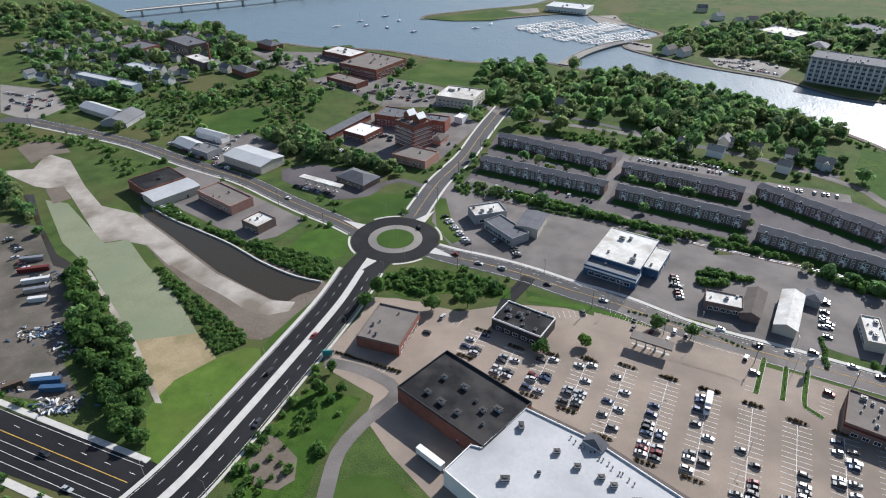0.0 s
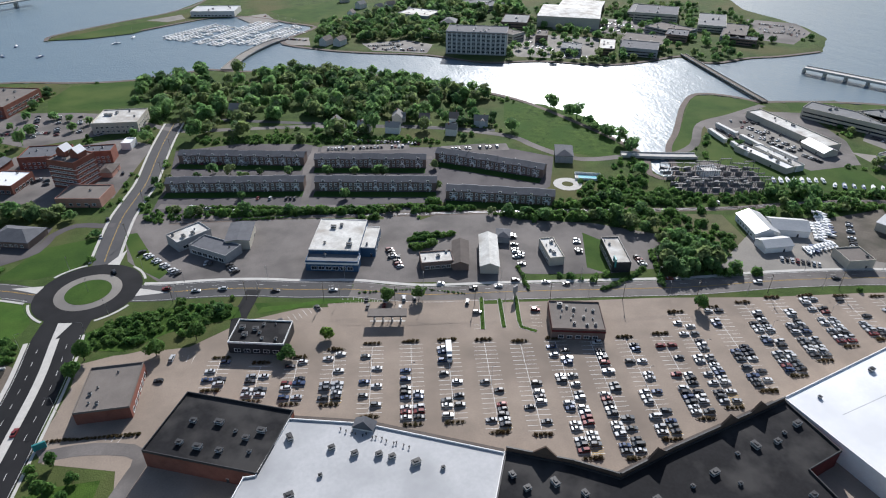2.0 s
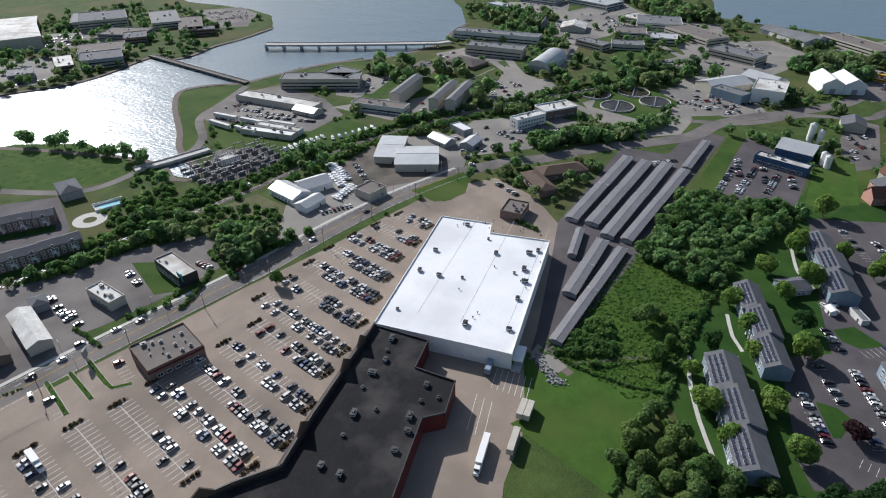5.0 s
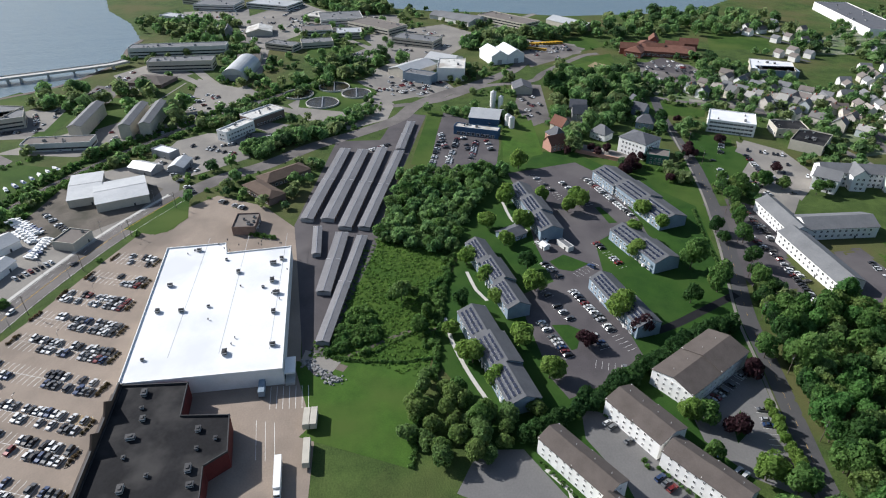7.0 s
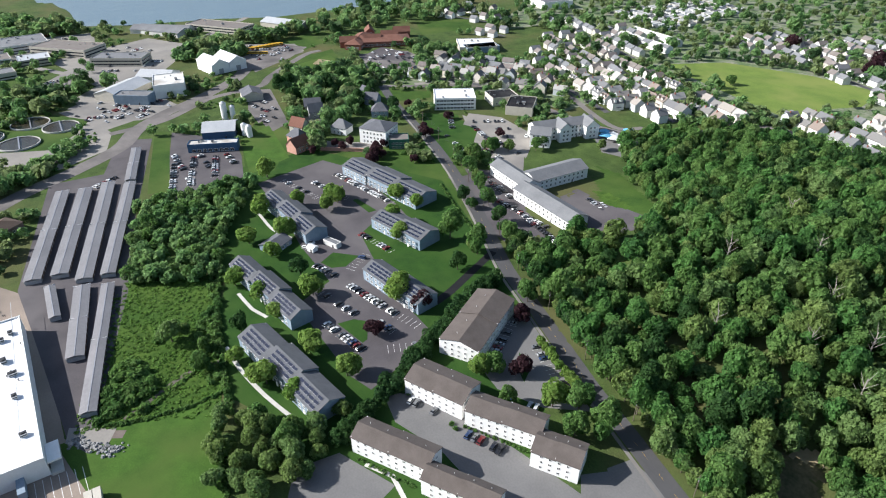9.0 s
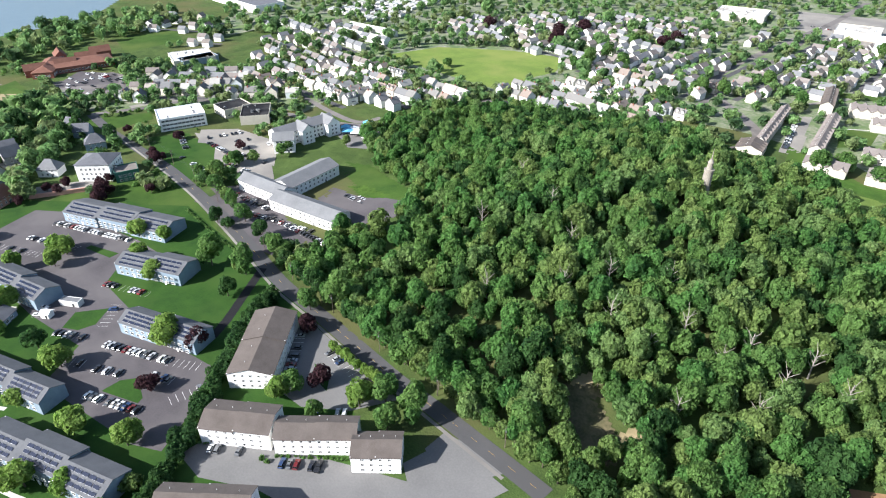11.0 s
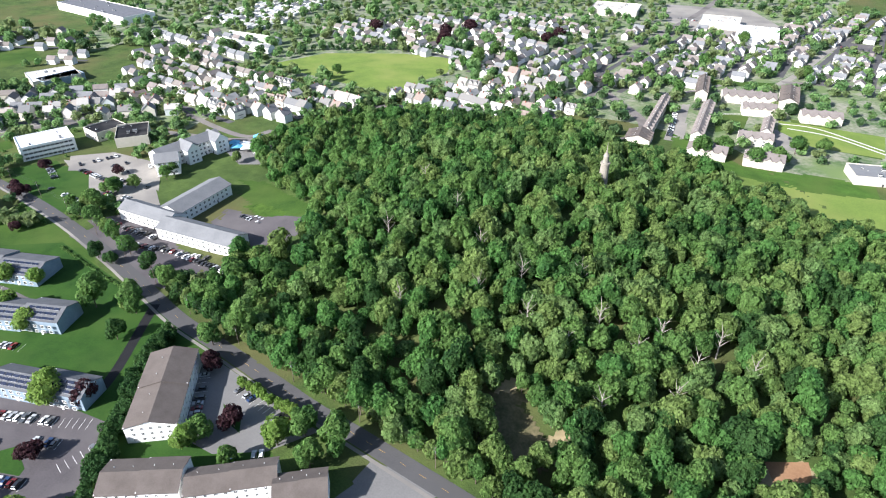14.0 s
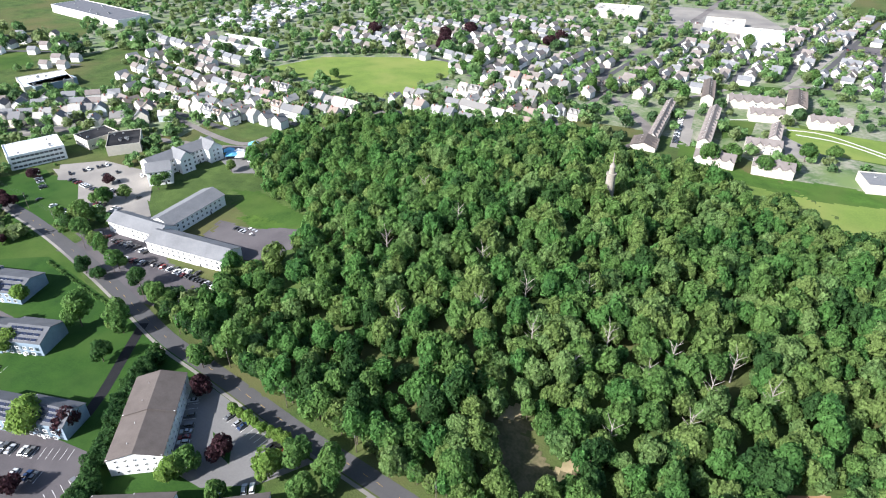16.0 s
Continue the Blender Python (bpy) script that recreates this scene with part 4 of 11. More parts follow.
def tree(x, y, kind, r, rnd, group="", tall=1.0):
    """A tree of crown radius r: trunk with limbs and a leafy crown."""
    z = terrain(x, y)
    label, cat = WOODS[kind]
    name = "conifer" if kind == "pine" else "shrub" if kind == "shrub" else "tree"
    root = thing(name, label, cat, pose(x, y, z, 0, 0, rnd.uniform(0, 360)), group)
    lift = 0.0 if kind in ("shrub", "pine") else 0.35
    ro = rnd.uniform(0.9, 1.3)
    c = part("crown", rnd.choice(CROWN[kind])[0], None, root)
    c.matrix_basis = Matrix.Translation((0, 0, lift * r)) @ Matrix.Diagonal((r, r, r * ro * tall, 1))
    t = part("trunk", rnd.choice(TRUNKS), None, root)
    t.matrix_basis = Matrix.Diagonal((r, r, r * (1.0 if lift else 0.7), 1))
    return root


class Grove:
    """Trees past counting: one mesh of crowns and trunks."""

    def __init__(self):
        self.q = []

    def add(self, x, y, kind, r, rnd, tall=1.0):
        if kind == "far" and math.hypot(x, y) > 480:
            kind = "tiny"
        v = rnd.choice(CROWN[kind])[1]
        a = rnd.uniform(0, 6.28)
        m = np.array([[math.cos(a), -math.sin(a), 0], [math.sin(a), math.cos(a), 0], [0, 0, rnd.uniform(0.9, 1.2) * tall]])
        lift = 0.0 if kind in ("shrub", "pine", "tuft") else 0.3 * r
        self.q.append(v @ m.T * r + np.array([x, y, terrain(x, y) + lift]))
        if lift:
            t, k = r * 0.05, 0.9 * r
            b = [(-t, -t), (t, -t), (t, t), (-t, t)]
            base = np.array([x, y, terrain(x, y)])
            box = []
            for i in range(4):
                (ax, ay), (bx, by) = b[i], b[(i + 1) % 4]
                box += [(ax, ay, -0.3), (bx, by, -0.3), (bx * 0.5, by * 0.5, k), (ax * 0.5, ay * 0.5, k)]
            self.q.append(np.array(box) + base)

    def place(self, name, mat, label):
        ob = new(name, quads_mesh(name, np.concatenate(self.q), mat))
        return tagged(ob, label, "trees", kind="stuff")


def scatter(poly, spacing, seed, jitter=0.42):
    """Points on a jittered lattice inside a polygon."""
    rnd = random.Random(seed)
    xs, ys = [p[0] for p in poly], [p[1] for p in poly]
    pts, row = [], 0
    y = min(ys)
    while y < max(ys):
        x = min(xs) + (spacing / 2 if row % 2 else 0)
        while x < max(xs):
            pts.append((x + rnd.uniform(-jitter, jitter) * spacing, y + rnd.uniform(-jitter, jitter) * spacing))
            x += spacing
        y += spacing * 0.87
        row += 1
    if not pts:
        return []
    arr = np.array(pts)
    ok = inside(list(poly), arr[:, 0], arr[:, 1]) > 0
    return [tuple(p) for p in arr[ok]]


# ---- vehicles ----
def car_meshes(kind):
    """Body, glasshouse and wheel of a car, nose towards +x."""
    L, W = {"sedan": (4.7, 1.82), "suv": (4.75, 1.9), "hatch": (4.2, 1.78), "pickup": (5.6, 1.98), "van": (5.2, 2.0)}[kind]
    side = {"sedan": [(-1, 0.32), (1, 0.32), (1, 0.62), (0.9, 0.74), (0.42, 0.9), (0.2, 0.95), (-0.62, 0.97), (-0.95, 0.93), (-1, 0.7)],
            "suv": [(-1, 0.36), (1, 0.36), (1, 0.75), (0.92, 0.92), (0.5, 1.04), (0.3, 1.08), (-0.9, 1.1), (-1, 0.9)],
            "hatch": [(-1, 0.32), (1, 0.32), (1, 0.64), (0.9, 0.78), (0.5, 0.92), (0.3, 0.95), (-0.9, 1.0), (-1, 0.8)],
            "pickup": [(-1, 0.45), (1, 0.45), (1, 0.85), (0.93, 1.0), (0.45, 1.12), (0.3, 1.15), (-0.3, 1.15), (-0.32, 1.1), (-1, 1.1)],
            "van": [(-1, 0.36), (1, 0.36), (1, 0.8), (0.95, 0.98), (0.72, 1.15), (-0.95, 1.2), (-1, 1.0)]}[kind]
    cab = {"sedan": (-0.68, -0.42, 0.05, 0.38, 0.94, 1.45), "suv": (-0.93, -0.82, 0.12, 0.42, 1.06, 1.72), "hatch": (-0.9, -0.72, 0.1, 0.44, 0.95, 1.5),
           "pickup": (-0.3, -0.26, 0.12, 0.4, 1.13, 1.85), "van": (-0.96, -0.92, 0.4, 0.7, 1.15, 1.95)}[kind]
    body, cabin = Form(), Form()
    prof = [(x * L / 2, z) for x, z in side]
    n = len(prof)
    body.loft([(x, -W / 2 + 0.05, z) for x, z in prof], [(x, W / 2 - 0.05, z) for x, z in prof])
    body.box(-L / 2 + 0.15, L / 2 - 0.15, -W / 2, W / 2, 0.38, 0.80, 0, 0.04)
    b0, t0, t1, b1, z0, z1 = cab
    hw, tw = W / 2 - 0.1, W / 2 - 0.28
    lo = [(b0 * L / 2, -hw, z0), (b1 * L / 2, -hw, z0), (b1 * L / 2, hw, z0), (b0 * L / 2, hw, z0)]
    hi = [(t0 * L / 2, -tw, z1 - 0.05), (t1 * L / 2, -tw, z1 - 0.05), (t1 * L / 2, tw, z1 - 0.05), (t0 * L / 2, tw, z1 - 0.05)]
    cabin.loft(lo, hi)
    roof = [(x * (1.0 if abs(x) < 9 else 1), y, z) for x, y, z in hi]
    body.loft(roof, [(x * 0.96 + 0.02 * (t0 + t1), y * 0.94, z + 0.06) for x, y, z in roof])
    wheel = Form()
    m = 10
    ring = [(math.cos(2 * math.pi * k / m) * 0.33, math.sin(2 * math.pi * k / m) * 0.33) for k in range(m)]
    wheel.loft([(x, -0.11, z) for x, z in ring], [(x, 0.11, z) for x, z in ring], 0)
    hub = [(x * 0.6, z * 0.6) for x, z in ring]
    wheel.loft([(x, -0.13, z) for x, z in hub], [(x, 0.13, z) for x, z in hub], 1)
    FAR_CARS[kind] = (body, cabin)
    return (body.mesh("car", car_paint), cabin.mesh("cabin_glass", car_glass), wheel.mesh("wheel", rubber, steel), L, W)


FAR_CARS = {}
CARS = {k: car_meshes(k) for k in ("sedan", "suv", "hatch", "pickup", "van")}
CAR_LABEL = {"sedan": "parked saloon car with dark windows", "suv": "parked sport utility car with dark windows", "hatch": "parked small hatchback car in a bay",
             "pickup": "parked pickup truck with open bed", "van": "parked passenger van with side windows"}
car_count = [0]


def car(x, y, rz, rnd, kind=None, group="parked cars"):
    kind = kind or rnd.choices(("sedan", "suv", "hatch", "pickup", "van"), (8, 7, 3, 1.3, 0.8))[0]
    body, cabin, wheel, L, W = CARS[kind]
    z = terrain(x, y) + 1.7 * LAYER
    ob = new("car", body)
    ob.matrix_basis = pose(x, y, z, 0, 0, rz)
    tagged(ob, CAR_LABEL[kind], "car", group)
    part("cabin_glass", cabin, None, ob)
    if car_count[0] < 45:
        for sx in (-0.3, 0.31):
            for sy in (-1, 1):
                part("wheel", wheel, None, ob, at=pose(sx * L, sy * (W / 2 - 0.1), 0.33))
    car_count[0] += 1
    return ob


def vault_hall(name, label, x, y, w, d, rot, h):
    root = thing(name, label, "hall", pose(x, y, 0, 0, 0, rot))
    f = Form()
    n = 16
    arc = [(d / 2 * math.cos(math.pi * k / n), h * math.sin(math.pi * k / n)) for k in range(n + 1)]
    f.loft([(-w / 2, a, b) for a, b in arc], [(w / 2, a, b) for a, b in arc])
    part("shell", f, metal_roof, root)
    g = Form()
    g.box(-0.1, 0.1, -d * 0.3, d * 0.3, 0, h * 0.5)
    part("hangar_door", g, grey_wall, root, at=pose(-w / 2 - 0.05, 0, 0))


# ---- water outlines ----
BAY = [(-912, 1223), (-706, 1038), (-543, 893), (-456, 844), (-426, 857), (-404, 884), (-370, 829), (-316, 777), (-274, 772), (-228, 757), (-171, 755), (-128, 746), (-85, 725), (-39, 710), (6, 710), (44, 718), (68, 703), (103, 684), (152, 661), (214, 619), (258, 563), (271, 537), (278, 537), (306, 484), (324, 383), (325, 345), (326, 340), (307, 313), (315, 300), (325, 306), (351, 344), (382, 370), (434, 418), (469, 438), (493, 422), (506, 396), (511, 394), (548, 378), (601, 346), (648, 293), (721, 264), (782, 269), (826, 265), (924, 304), (1015, 360), (2600, 900), (2600, 3400), (-3200, 3400), (-3200, 1500)]
ISLE = [(-119.8, 926.3), (-111.6, 953.9), (-39.2, 1001.5), (38.8, 1048.3), (97.2, 1130.9), (240.9, 1484.6), (683, 1264.6), (887, 817.9), (827.1, 723.6), (820, 655.3), (811.3, 599.8), (784.5, 544.9), (717.4, 498.8), (657.6, 503.5), (618.2, 512.7), (570.6, 512.6), (550.1, 528.5), (553.3, 550.7), (483.1, 550.6), (443.1, 561.9), (391.7, 600), (330.8, 622.1), (286.3, 675.2), (220.7, 716.7), (179.1, 751.6), (146.6, 801.9), (198, 855.4), (202.5, 874.5), (178.1, 905), (157.2, 941.7), (120.2, 977.1), (78, 979.9), (35.6, 961.8), (-10.2, 939.1)]
SOUND = [(1085, -45), (978, -46), (944, -119), (930, -200), (893, -280), (890, -350), (894, -462), (925, -519), (1010, -620), (1500, -1050), (3200, -1500), (3200, 400)]



# ---- ground and water ----
def land_sheet():
    fine_x, fine_y = np.arange(-760, 1160, 10.0), np.arange(-960, 1180, 10.0)
    gx = np.concatenate([[-4500, -3000, -2000, -1400, -1000], fine_x, [1300, 1600, 2200, 3200, 4500]])
    gy = np.concatenate([[-4500, -3000, -2000, -1400, -1100], fine_y, [1300, 1600, 2200, 3200, 4500]])
    x, y = np.meshgrid(gx, gy)
    bay = np.minimum(inside(BAY, x, y), -inside(ISLE, x, y))
    wet = np.maximum(bay, inside(SOUND, x, y))
    r2 = ((x - HILL[0]) ** 2 + (y - HILL[1]) ** 2) / HILL_R ** 2
    z = np.where(r2 < 1, HILL_H * (1 - np.minimum(r2, 1)) ** 2, 0.0) - np.clip(wet, 0, 14) * 0.3
    nx, ny = len(gx), len(gy)
    verts = np.stack([x, y, z], -1).reshape(-1, 3)
    idx = np.arange(nx * ny).reshape(ny, nx)
    faces = np.stack([idx[:-1, :-1], idx[:-1, 1:], idx[1:, 1:], idx[1:, :-1]], -1).reshape(-1, 4)
    me = bpy.data.meshes.new("ground")
    me.from_pydata(verts.tolist(), [], faces.tolist())
    me.materials.append(grass)
    me.polygons.foreach_set("use_smooth", np.ones(len(faces), bool))
    return tagged(new("ground", me), "green town land sloping into the bay", "ground", kind="structure")


land_sheet()
f = Form()
f.face([(-4500, -4500, WATER_Z), (4500, -4500, WATER_Z), (4500, 4500, WATER_Z), (-4500, 4500, WATER_Z)])
tagged(structure("water", f, bay_water), "blue-grey rippled bay water", "water")


# ---- ground cover ----
patch("turf", lawn, 0, [(277, -42), (371, -88), (401, -114), (412, -165), (387, -243), (258, -179), (226, -171), (188, -97), (172, -46), (234, -31)])
patch("parking_lot", lot_tan, 1, [(-63, 260), (-48, 260), (-16, 252), (11, 261), (38, 260), (95, 239), (135, 222), (174, 206), (213, 191), (260, 170), (306, 153), (348, 136), (368, 120), (385, 102), (366, 70), (328, 43), (300, 41), (217, 38), (200, 33), (167, 30), (143, 31), (125, 28), (92, 52), (10, 120), (-18, 142), (-36, 160), (-49, 177), (-48, 190), (-73, 205), (-76, 213), (-65, 245)])
patch("parking_lot", lot_grey, 1, [(-36, 400), (-15, 398), (33, 362), (76, 345), (113, 327), (118, 303), (121, 279), (169, 259), (151, 231), (108, 254), (65, 271), (26, 289), (-7, 305), (-26, 315), (-40, 343), (-41, 371)])
patch("parking_lot", lot_grey, 1, [(131, 337), (129, 319), (155, 324), (176, 306), (191, 291), (226, 271), (255, 242), (229, 214), (201, 221), (166, 236), (137, 252), (102, 271), (83, 284), (115, 342)])
patch("apartment_lawn", shade_lawn, 1, [(420, -40), (300, -46), (180, -28), (120, -56), (96, -106), (185, -166), (330, -205), (430, -150)])
patch("works_yard", lot_light, 1, [(562, 70), (618, 33), (595, -13), (549, -26), (512, -17), (492, 17), (521, 52)])
patch("highway", asphalt, 2, [(-239, 175), (-202, 168), (-126, 148), (-110, 145), (-98, 139), (-103, 132), (-141, 129), (-180, 138), (-213, 144)])
patch("yard", dirt_grey, 1, [(-311, 315), (-287, 314), (-236, 268), (-208, 230), (-194, 198), (-167, 172), (-207, 175), (-242, 186), (-333, 295)])
patch("sand_bank", sand, 2, [(-364, 387), (-342, 393), (-350, 421), (-324, 410), (-288, 370), (-260, 343), (-232, 335), (-194, 306), (-170, 287), (-152, 273), (-132, 262), (-114, 252), (-101, 252), (-102, 244), (-111, 240), (-124, 242), (-142, 254), (-162, 265), (-183, 279), (-205, 298), (-224, 302), (-234, 298), (-294, 360), (-323, 366)])
patch("seeded_slope", hydroseed, 2, [(-302, 347), (-284, 344), (-232, 298), (-219, 303), (-195, 278), (-172, 258), (-151, 235), (-141, 223), (-152, 218), (-169, 214), (-222, 269), (-257, 296)])
patch("straw_slope", straw, 2, [(-169, 214), (-141, 223), (-122, 204), (-138, 178), (-148, 188)])
patch("mud_bank", mud, 1, [(-236, 348), (-205, 331), (-180, 319), (-131, 289), (-92, 273), (-86, 266), (-93, 242), (-97, 230), (-102, 226), (-109, 221), (-115, 221), (-126, 231), (-135, 240), (-160, 258), (-183, 277), (-206, 298)])
patch("pond", pond_water, 3, [(-234, 346), (-203, 327), (-180, 315), (-156, 302), (-131, 285), (-108, 273), (-92, 269), (-93, 264), (-101, 258), (-105, 252), (-114, 253), (-132, 263), (-152, 275), (-171, 290), (-195, 309), (-224, 331)])
strip("pond_margin", mud, 2, 2.6, [(-105, 238.5), (-121, 240), (-141, 252.5), (-161, 264), (-182, 278)])
patch("ditch", pond_water, 2, [(-322, 353), (-315, 354), (-282, 314), (-253, 284), (-239, 276), (-236, 269), (-247, 272), (-279, 307)])
patch("soil_heap", mud, 3, [(-381, 429), (-377, 444), (-351, 442), (-333, 425), (-346, 418), (-350, 402)])
patch("soil_heap", mud, 3, [(-313, 363), (-302, 368), (-286, 351), (-293, 342)])
patch("lawn", sport_grass, 1, [(442, -551), (409, -614), (331, -646), (266, -651), (255, -596), (265, -572), (276, -515), (340, -528)])
patch("lawn", sport_grass, 1, [(27, -455), (-19, -460), (-55, -451), (-111, -453), (-150, -446), (-141, -398), (-79, -402), (-38, -416), (-3, -423)])
patch("lawn", meadow, 1, [(287, 493), (317, 474), (337, 421), (320, 365), (316, 349), (288, 356), (272, 374), (253, 406), (263, 452)])
patch("lawn", lawn, 1, [(-84, 711), (-39, 710), (-13, 690), (-28, 628), (-62, 625), (-98, 631), (-101, 671)])
patch("lawn", lawn, 1, [(462, 437), (503, 404), (494, 383), (425, 384), (358, 334), (347, 342), (405, 387)])
patch("lawn", lawn, 1, [(404, 360), (397, 267), (381, 267), (358, 283), (367, 318)])
patch("lawn", lawn, 1, [(374, 272), (423, 272), (455, 257), (444, 224), (420, 227), (372, 260)])
patch("lawn", lawn, 1, [(168, 993), (328, 1050), (300, 942), (236, 896), (204, 889)])
patch("lawn", shade_lawn, 1, [(299, -48), (289, -54), (237, -40), (163, -51), (184, -33), (207, -21), (245, -28)])
patch("lawn", shade_lawn, 1, [(374, -188), (327, -193), (254, -184), (223, -177), (223, -148), (281, -142), (278, -171)])
patch("lawn", shade_lawn, 1, [(451, -262), (432, -285), (368, -256), (344, -244), (365, -228), (413, -238)])
patch("lawn", lawn, 1, [(517, -136), (476, -148), (441, -138), (406, -101), (435, -101), (476, -113)])
patch("lawn", lawn, 1, [(534, -252), (499, -298), (483, -289), (494, -245)])
patch("lawn", lawn, 1, [(668, -220), (691, -281), (630, -266), (610, -226), (638, -211)])
patch("lawn", lawn, 1, [(748, -216), (776, -284), (725, -287), (689, -226)])
patch("lawn", lawn, 1, [(755, -431), (743, -502), (683, -473), (693, -402)])
patch("rough_meadow", meadow, 1, [(291, 13), (327, -4), (297, -41), (228, -26), (195, -16), (210, 9), (217, 35), (260, 24)])
patch("mown_field", mown, 1, [(215, 41), (212, 15), (207, -18), (158, -8), (183, 33)])
patch("wet_meadow", marsh, 1, [(274, 263), (308, 246), (296, 210), (275, 200), (271, 237)])
patch("lot", lot_violet, 1, [(-27, 392), (-11, 444), (-2, 498), (46, 492), (94, 470), (104, 457), (183, 423), (224, 413), (260, 368), (230, 326), (208, 318), (182, 323), (144, 338), (67, 367)])
patch("yard", lot_grey, 1, [(299, 279), (328, 304), (360, 316), (369, 301), (377, 280), (359, 256)])
patch("lot", lot_grey, 1, [(418, 380), (454, 380), (486, 377), (518, 358), (493, 297), (461, 261), (418, 269), (408, 320), (406, 356)])
patch("lot", lot_light, 1, [(544, 314), (579, 293), (548, 252), (506, 268), (506, 292)])
patch("lot", lot_light, 1, [(307, 222), (357, 207), (408, 181), (412, 132), (390, 128), (329, 165), (275, 187), (259, 201)])
patch("lot", lot_light, 1, [(476, 280), (521, 234), (540, 185), (507, 168), (463, 217)])
patch("lot", lot_light, 1, [(653, 166), (627, 135), (600, 96), (574, 111), (593, 159)])
patch("lot", lot_light, 1, [(921, 167), (1048, 91), (928, 29), (847, 84), (827, 146)])
patch("lot", lot_light, 1, [(490, 132), (496, 96), (493, 56), (450, 97)])
patch("lot", lot_light, 1, [(625, 7), (627, -24), (622, -70), (579, -70), (556, -20)])
patch("lot", lot_light, 1, [(234, 756), (290, 749), (312, 716), (289, 682), (235, 719)])
patch("lot", lot_light, 1, [(152, 824), (182, 811), (174, 772), (144, 789)])
patch("lot", lot_grey, 1, [(775, 664), (816, 615), (787, 568), (716, 535), (698, 565)])
patch("lot", lot_light, 1, [(522, 800), (654, 704), (639, 641), (490, 723)])
patch("lot", lot_light, 1, [(402, 752), (518, 660), (455, 577), (378, 626)])
patch("lot", lot_grey, 1, [(-256, 372), (-234, 413), (-120, 337), (-132, 315), (-146, 307), (-195, 337)])
patch("lot", lot_grey, 1, [(-267, 454), (-224, 490), (-166, 447), (-176, 399), (-243, 434)])
patch("lot", lot_grey, 1, [(-134, 467), (-115, 536), (-39, 543), (-17, 517), (-47, 431), (-81, 428)])
patch("lot", lot_light, 1, [(-508, 582), (-445, 570), (-399, 524), (-406, 486), (-450, 504)])
patch("lot", lot_violet, 1, [(-159, 410), (-136, 422), (-81, 403), (-91, 371), (-123, 372), (-153, 392)])
patch("lot", lot_grey, 1, [(-304, 734), (-167, 734), (-166, 596), (-261, 689)])
patch("lot", lot_grey, 1, [(-150, 656), (-74, 624), (-21, 593), (-14, 561), (-108, 552), (-163, 606)])
patch("lot", lot_violet, 1, [(394, -96), (406, -149), (384, -160), (318, -162), (298, -160), (306, -143), (295, -126), (239, -115), (198, -115), (186, -99), (177, -74), (189, -70), (232, -69), (251, -72), (260, -91), (301, -91), (346, -96)])
patch("lot", lot_pale, 1, [(171, -77), (166, -91), (145, -99), (113, -108), (90, -114), (75, -106), (96, -85), (134, -82), (156, -74)])
patch("lot", lot_pale, 1, [(195, -150), (183, -161), (164, -156), (135, -147), (118, -144), (131, -128), (149, -119), (168, -121)])
patch("lot", lot_pale, 1, [(95, -129), (93, -140), (70, -138), (81, -120)])
patch("lot", lot_pale, 1, [(156, -32), (154, -49), (130, -60), (124, -44), (138, -21)])
patch("lot", lot_violet, 1, [(332, -212), (327, -229), (300, -229), (265, -224), (232, -219), (239, -192), (276, -194)])
patch("lot", lot_violet, 1, [(267, -256), (270, -275), (246, -273), (211, -264), (206, -252), (223, -243), (241, -245)])
patch("lot", lot_violet, 1, [(523, -67), (480, -106), (447, -101), (409, -91), (397, -45), (412, -40)])
patch("lot", lot_violet, 1, [(338, 49), (469, 25), (467, -9), (528, -28), (518, -51), (390, -17), (306, 1), (204, 31), (214, 37), (258, 41), (300, 45)])
patch("lot", lot_violet, 1, [(338, -229), (317, -253), (286, -248), (250, -209), (270, -206)])
patch("lot", lot_grey, 1, [(578, -148), (547, -162), (490, -149), (478, -131), (543, -136)])
patch("lot", lot_light, 1, [(429, -288), (386, -298), (342, -287), (311, -261), (357, -253)])
patch("lot", lot_light, 1, [(642, -40), (618, -79), (583, -88), (566, -51), (577, -29)])
patch("lot", lot_light, 1, [(776, -190), (737, -253), (701, -251), (698, -194)])
patch("lot", lot_light, 1, [(756, -4), (818, -90), (775, -140), (686, -85), (677, -36)])
patch("lot", lot_light, 1, [(943, 138), (929, -58), (829, -49), (845, 128)])
patch("town_ground", town_mix, 0, [(659, -453), (652, -563), (460, -543), (304, -490), (256, -512), (170, -518), (107, -527), (56, -527), (24, -520), (-18, -506), (-62, -466), (-114, -472), (-171, -654), (-143, -1100), (-236, -1465), (1057, -1026), (756, -615)])
patch("town_ground", town_mix, 0, [(644, -290), (602, -372), (520, -434), (393, -410), (388, -369), (447, -359), (546, -271)])
patch("lawn", lawn, 1, [(-108, 208), (-104, 226), (-98, 241), (-86, 268), (-81, 265), (-98, 205), (-104, 184)])
patch("rough_meadow", meadow, 1, [(-94, 143), (-86, 169), (-77, 191), (-70, 192), (-53, 188), (-57, 175), (-62, 156), (-64, 136), (-85, 134)])
patch("lawn", lawn, 1, [(-55, 144), (-46, 150), (-34, 149), (-22, 140), (-56, 137)])
patch("lawn", lawn, 1, [(-106, 352), (-85, 378), (-55, 379), (-55, 357), (-67, 346), (-85, 344)])
patch("lawn", mown, 1, [(-122, 300), (-115, 323), (-101, 331), (-88, 319), (-85, 302), (-90, 292), (-105, 298)])
patch("lawn", lawn, 1, [(-42, 376), (-34, 375), (-27, 342), (-20, 322), (-25, 317), (-36, 334)])
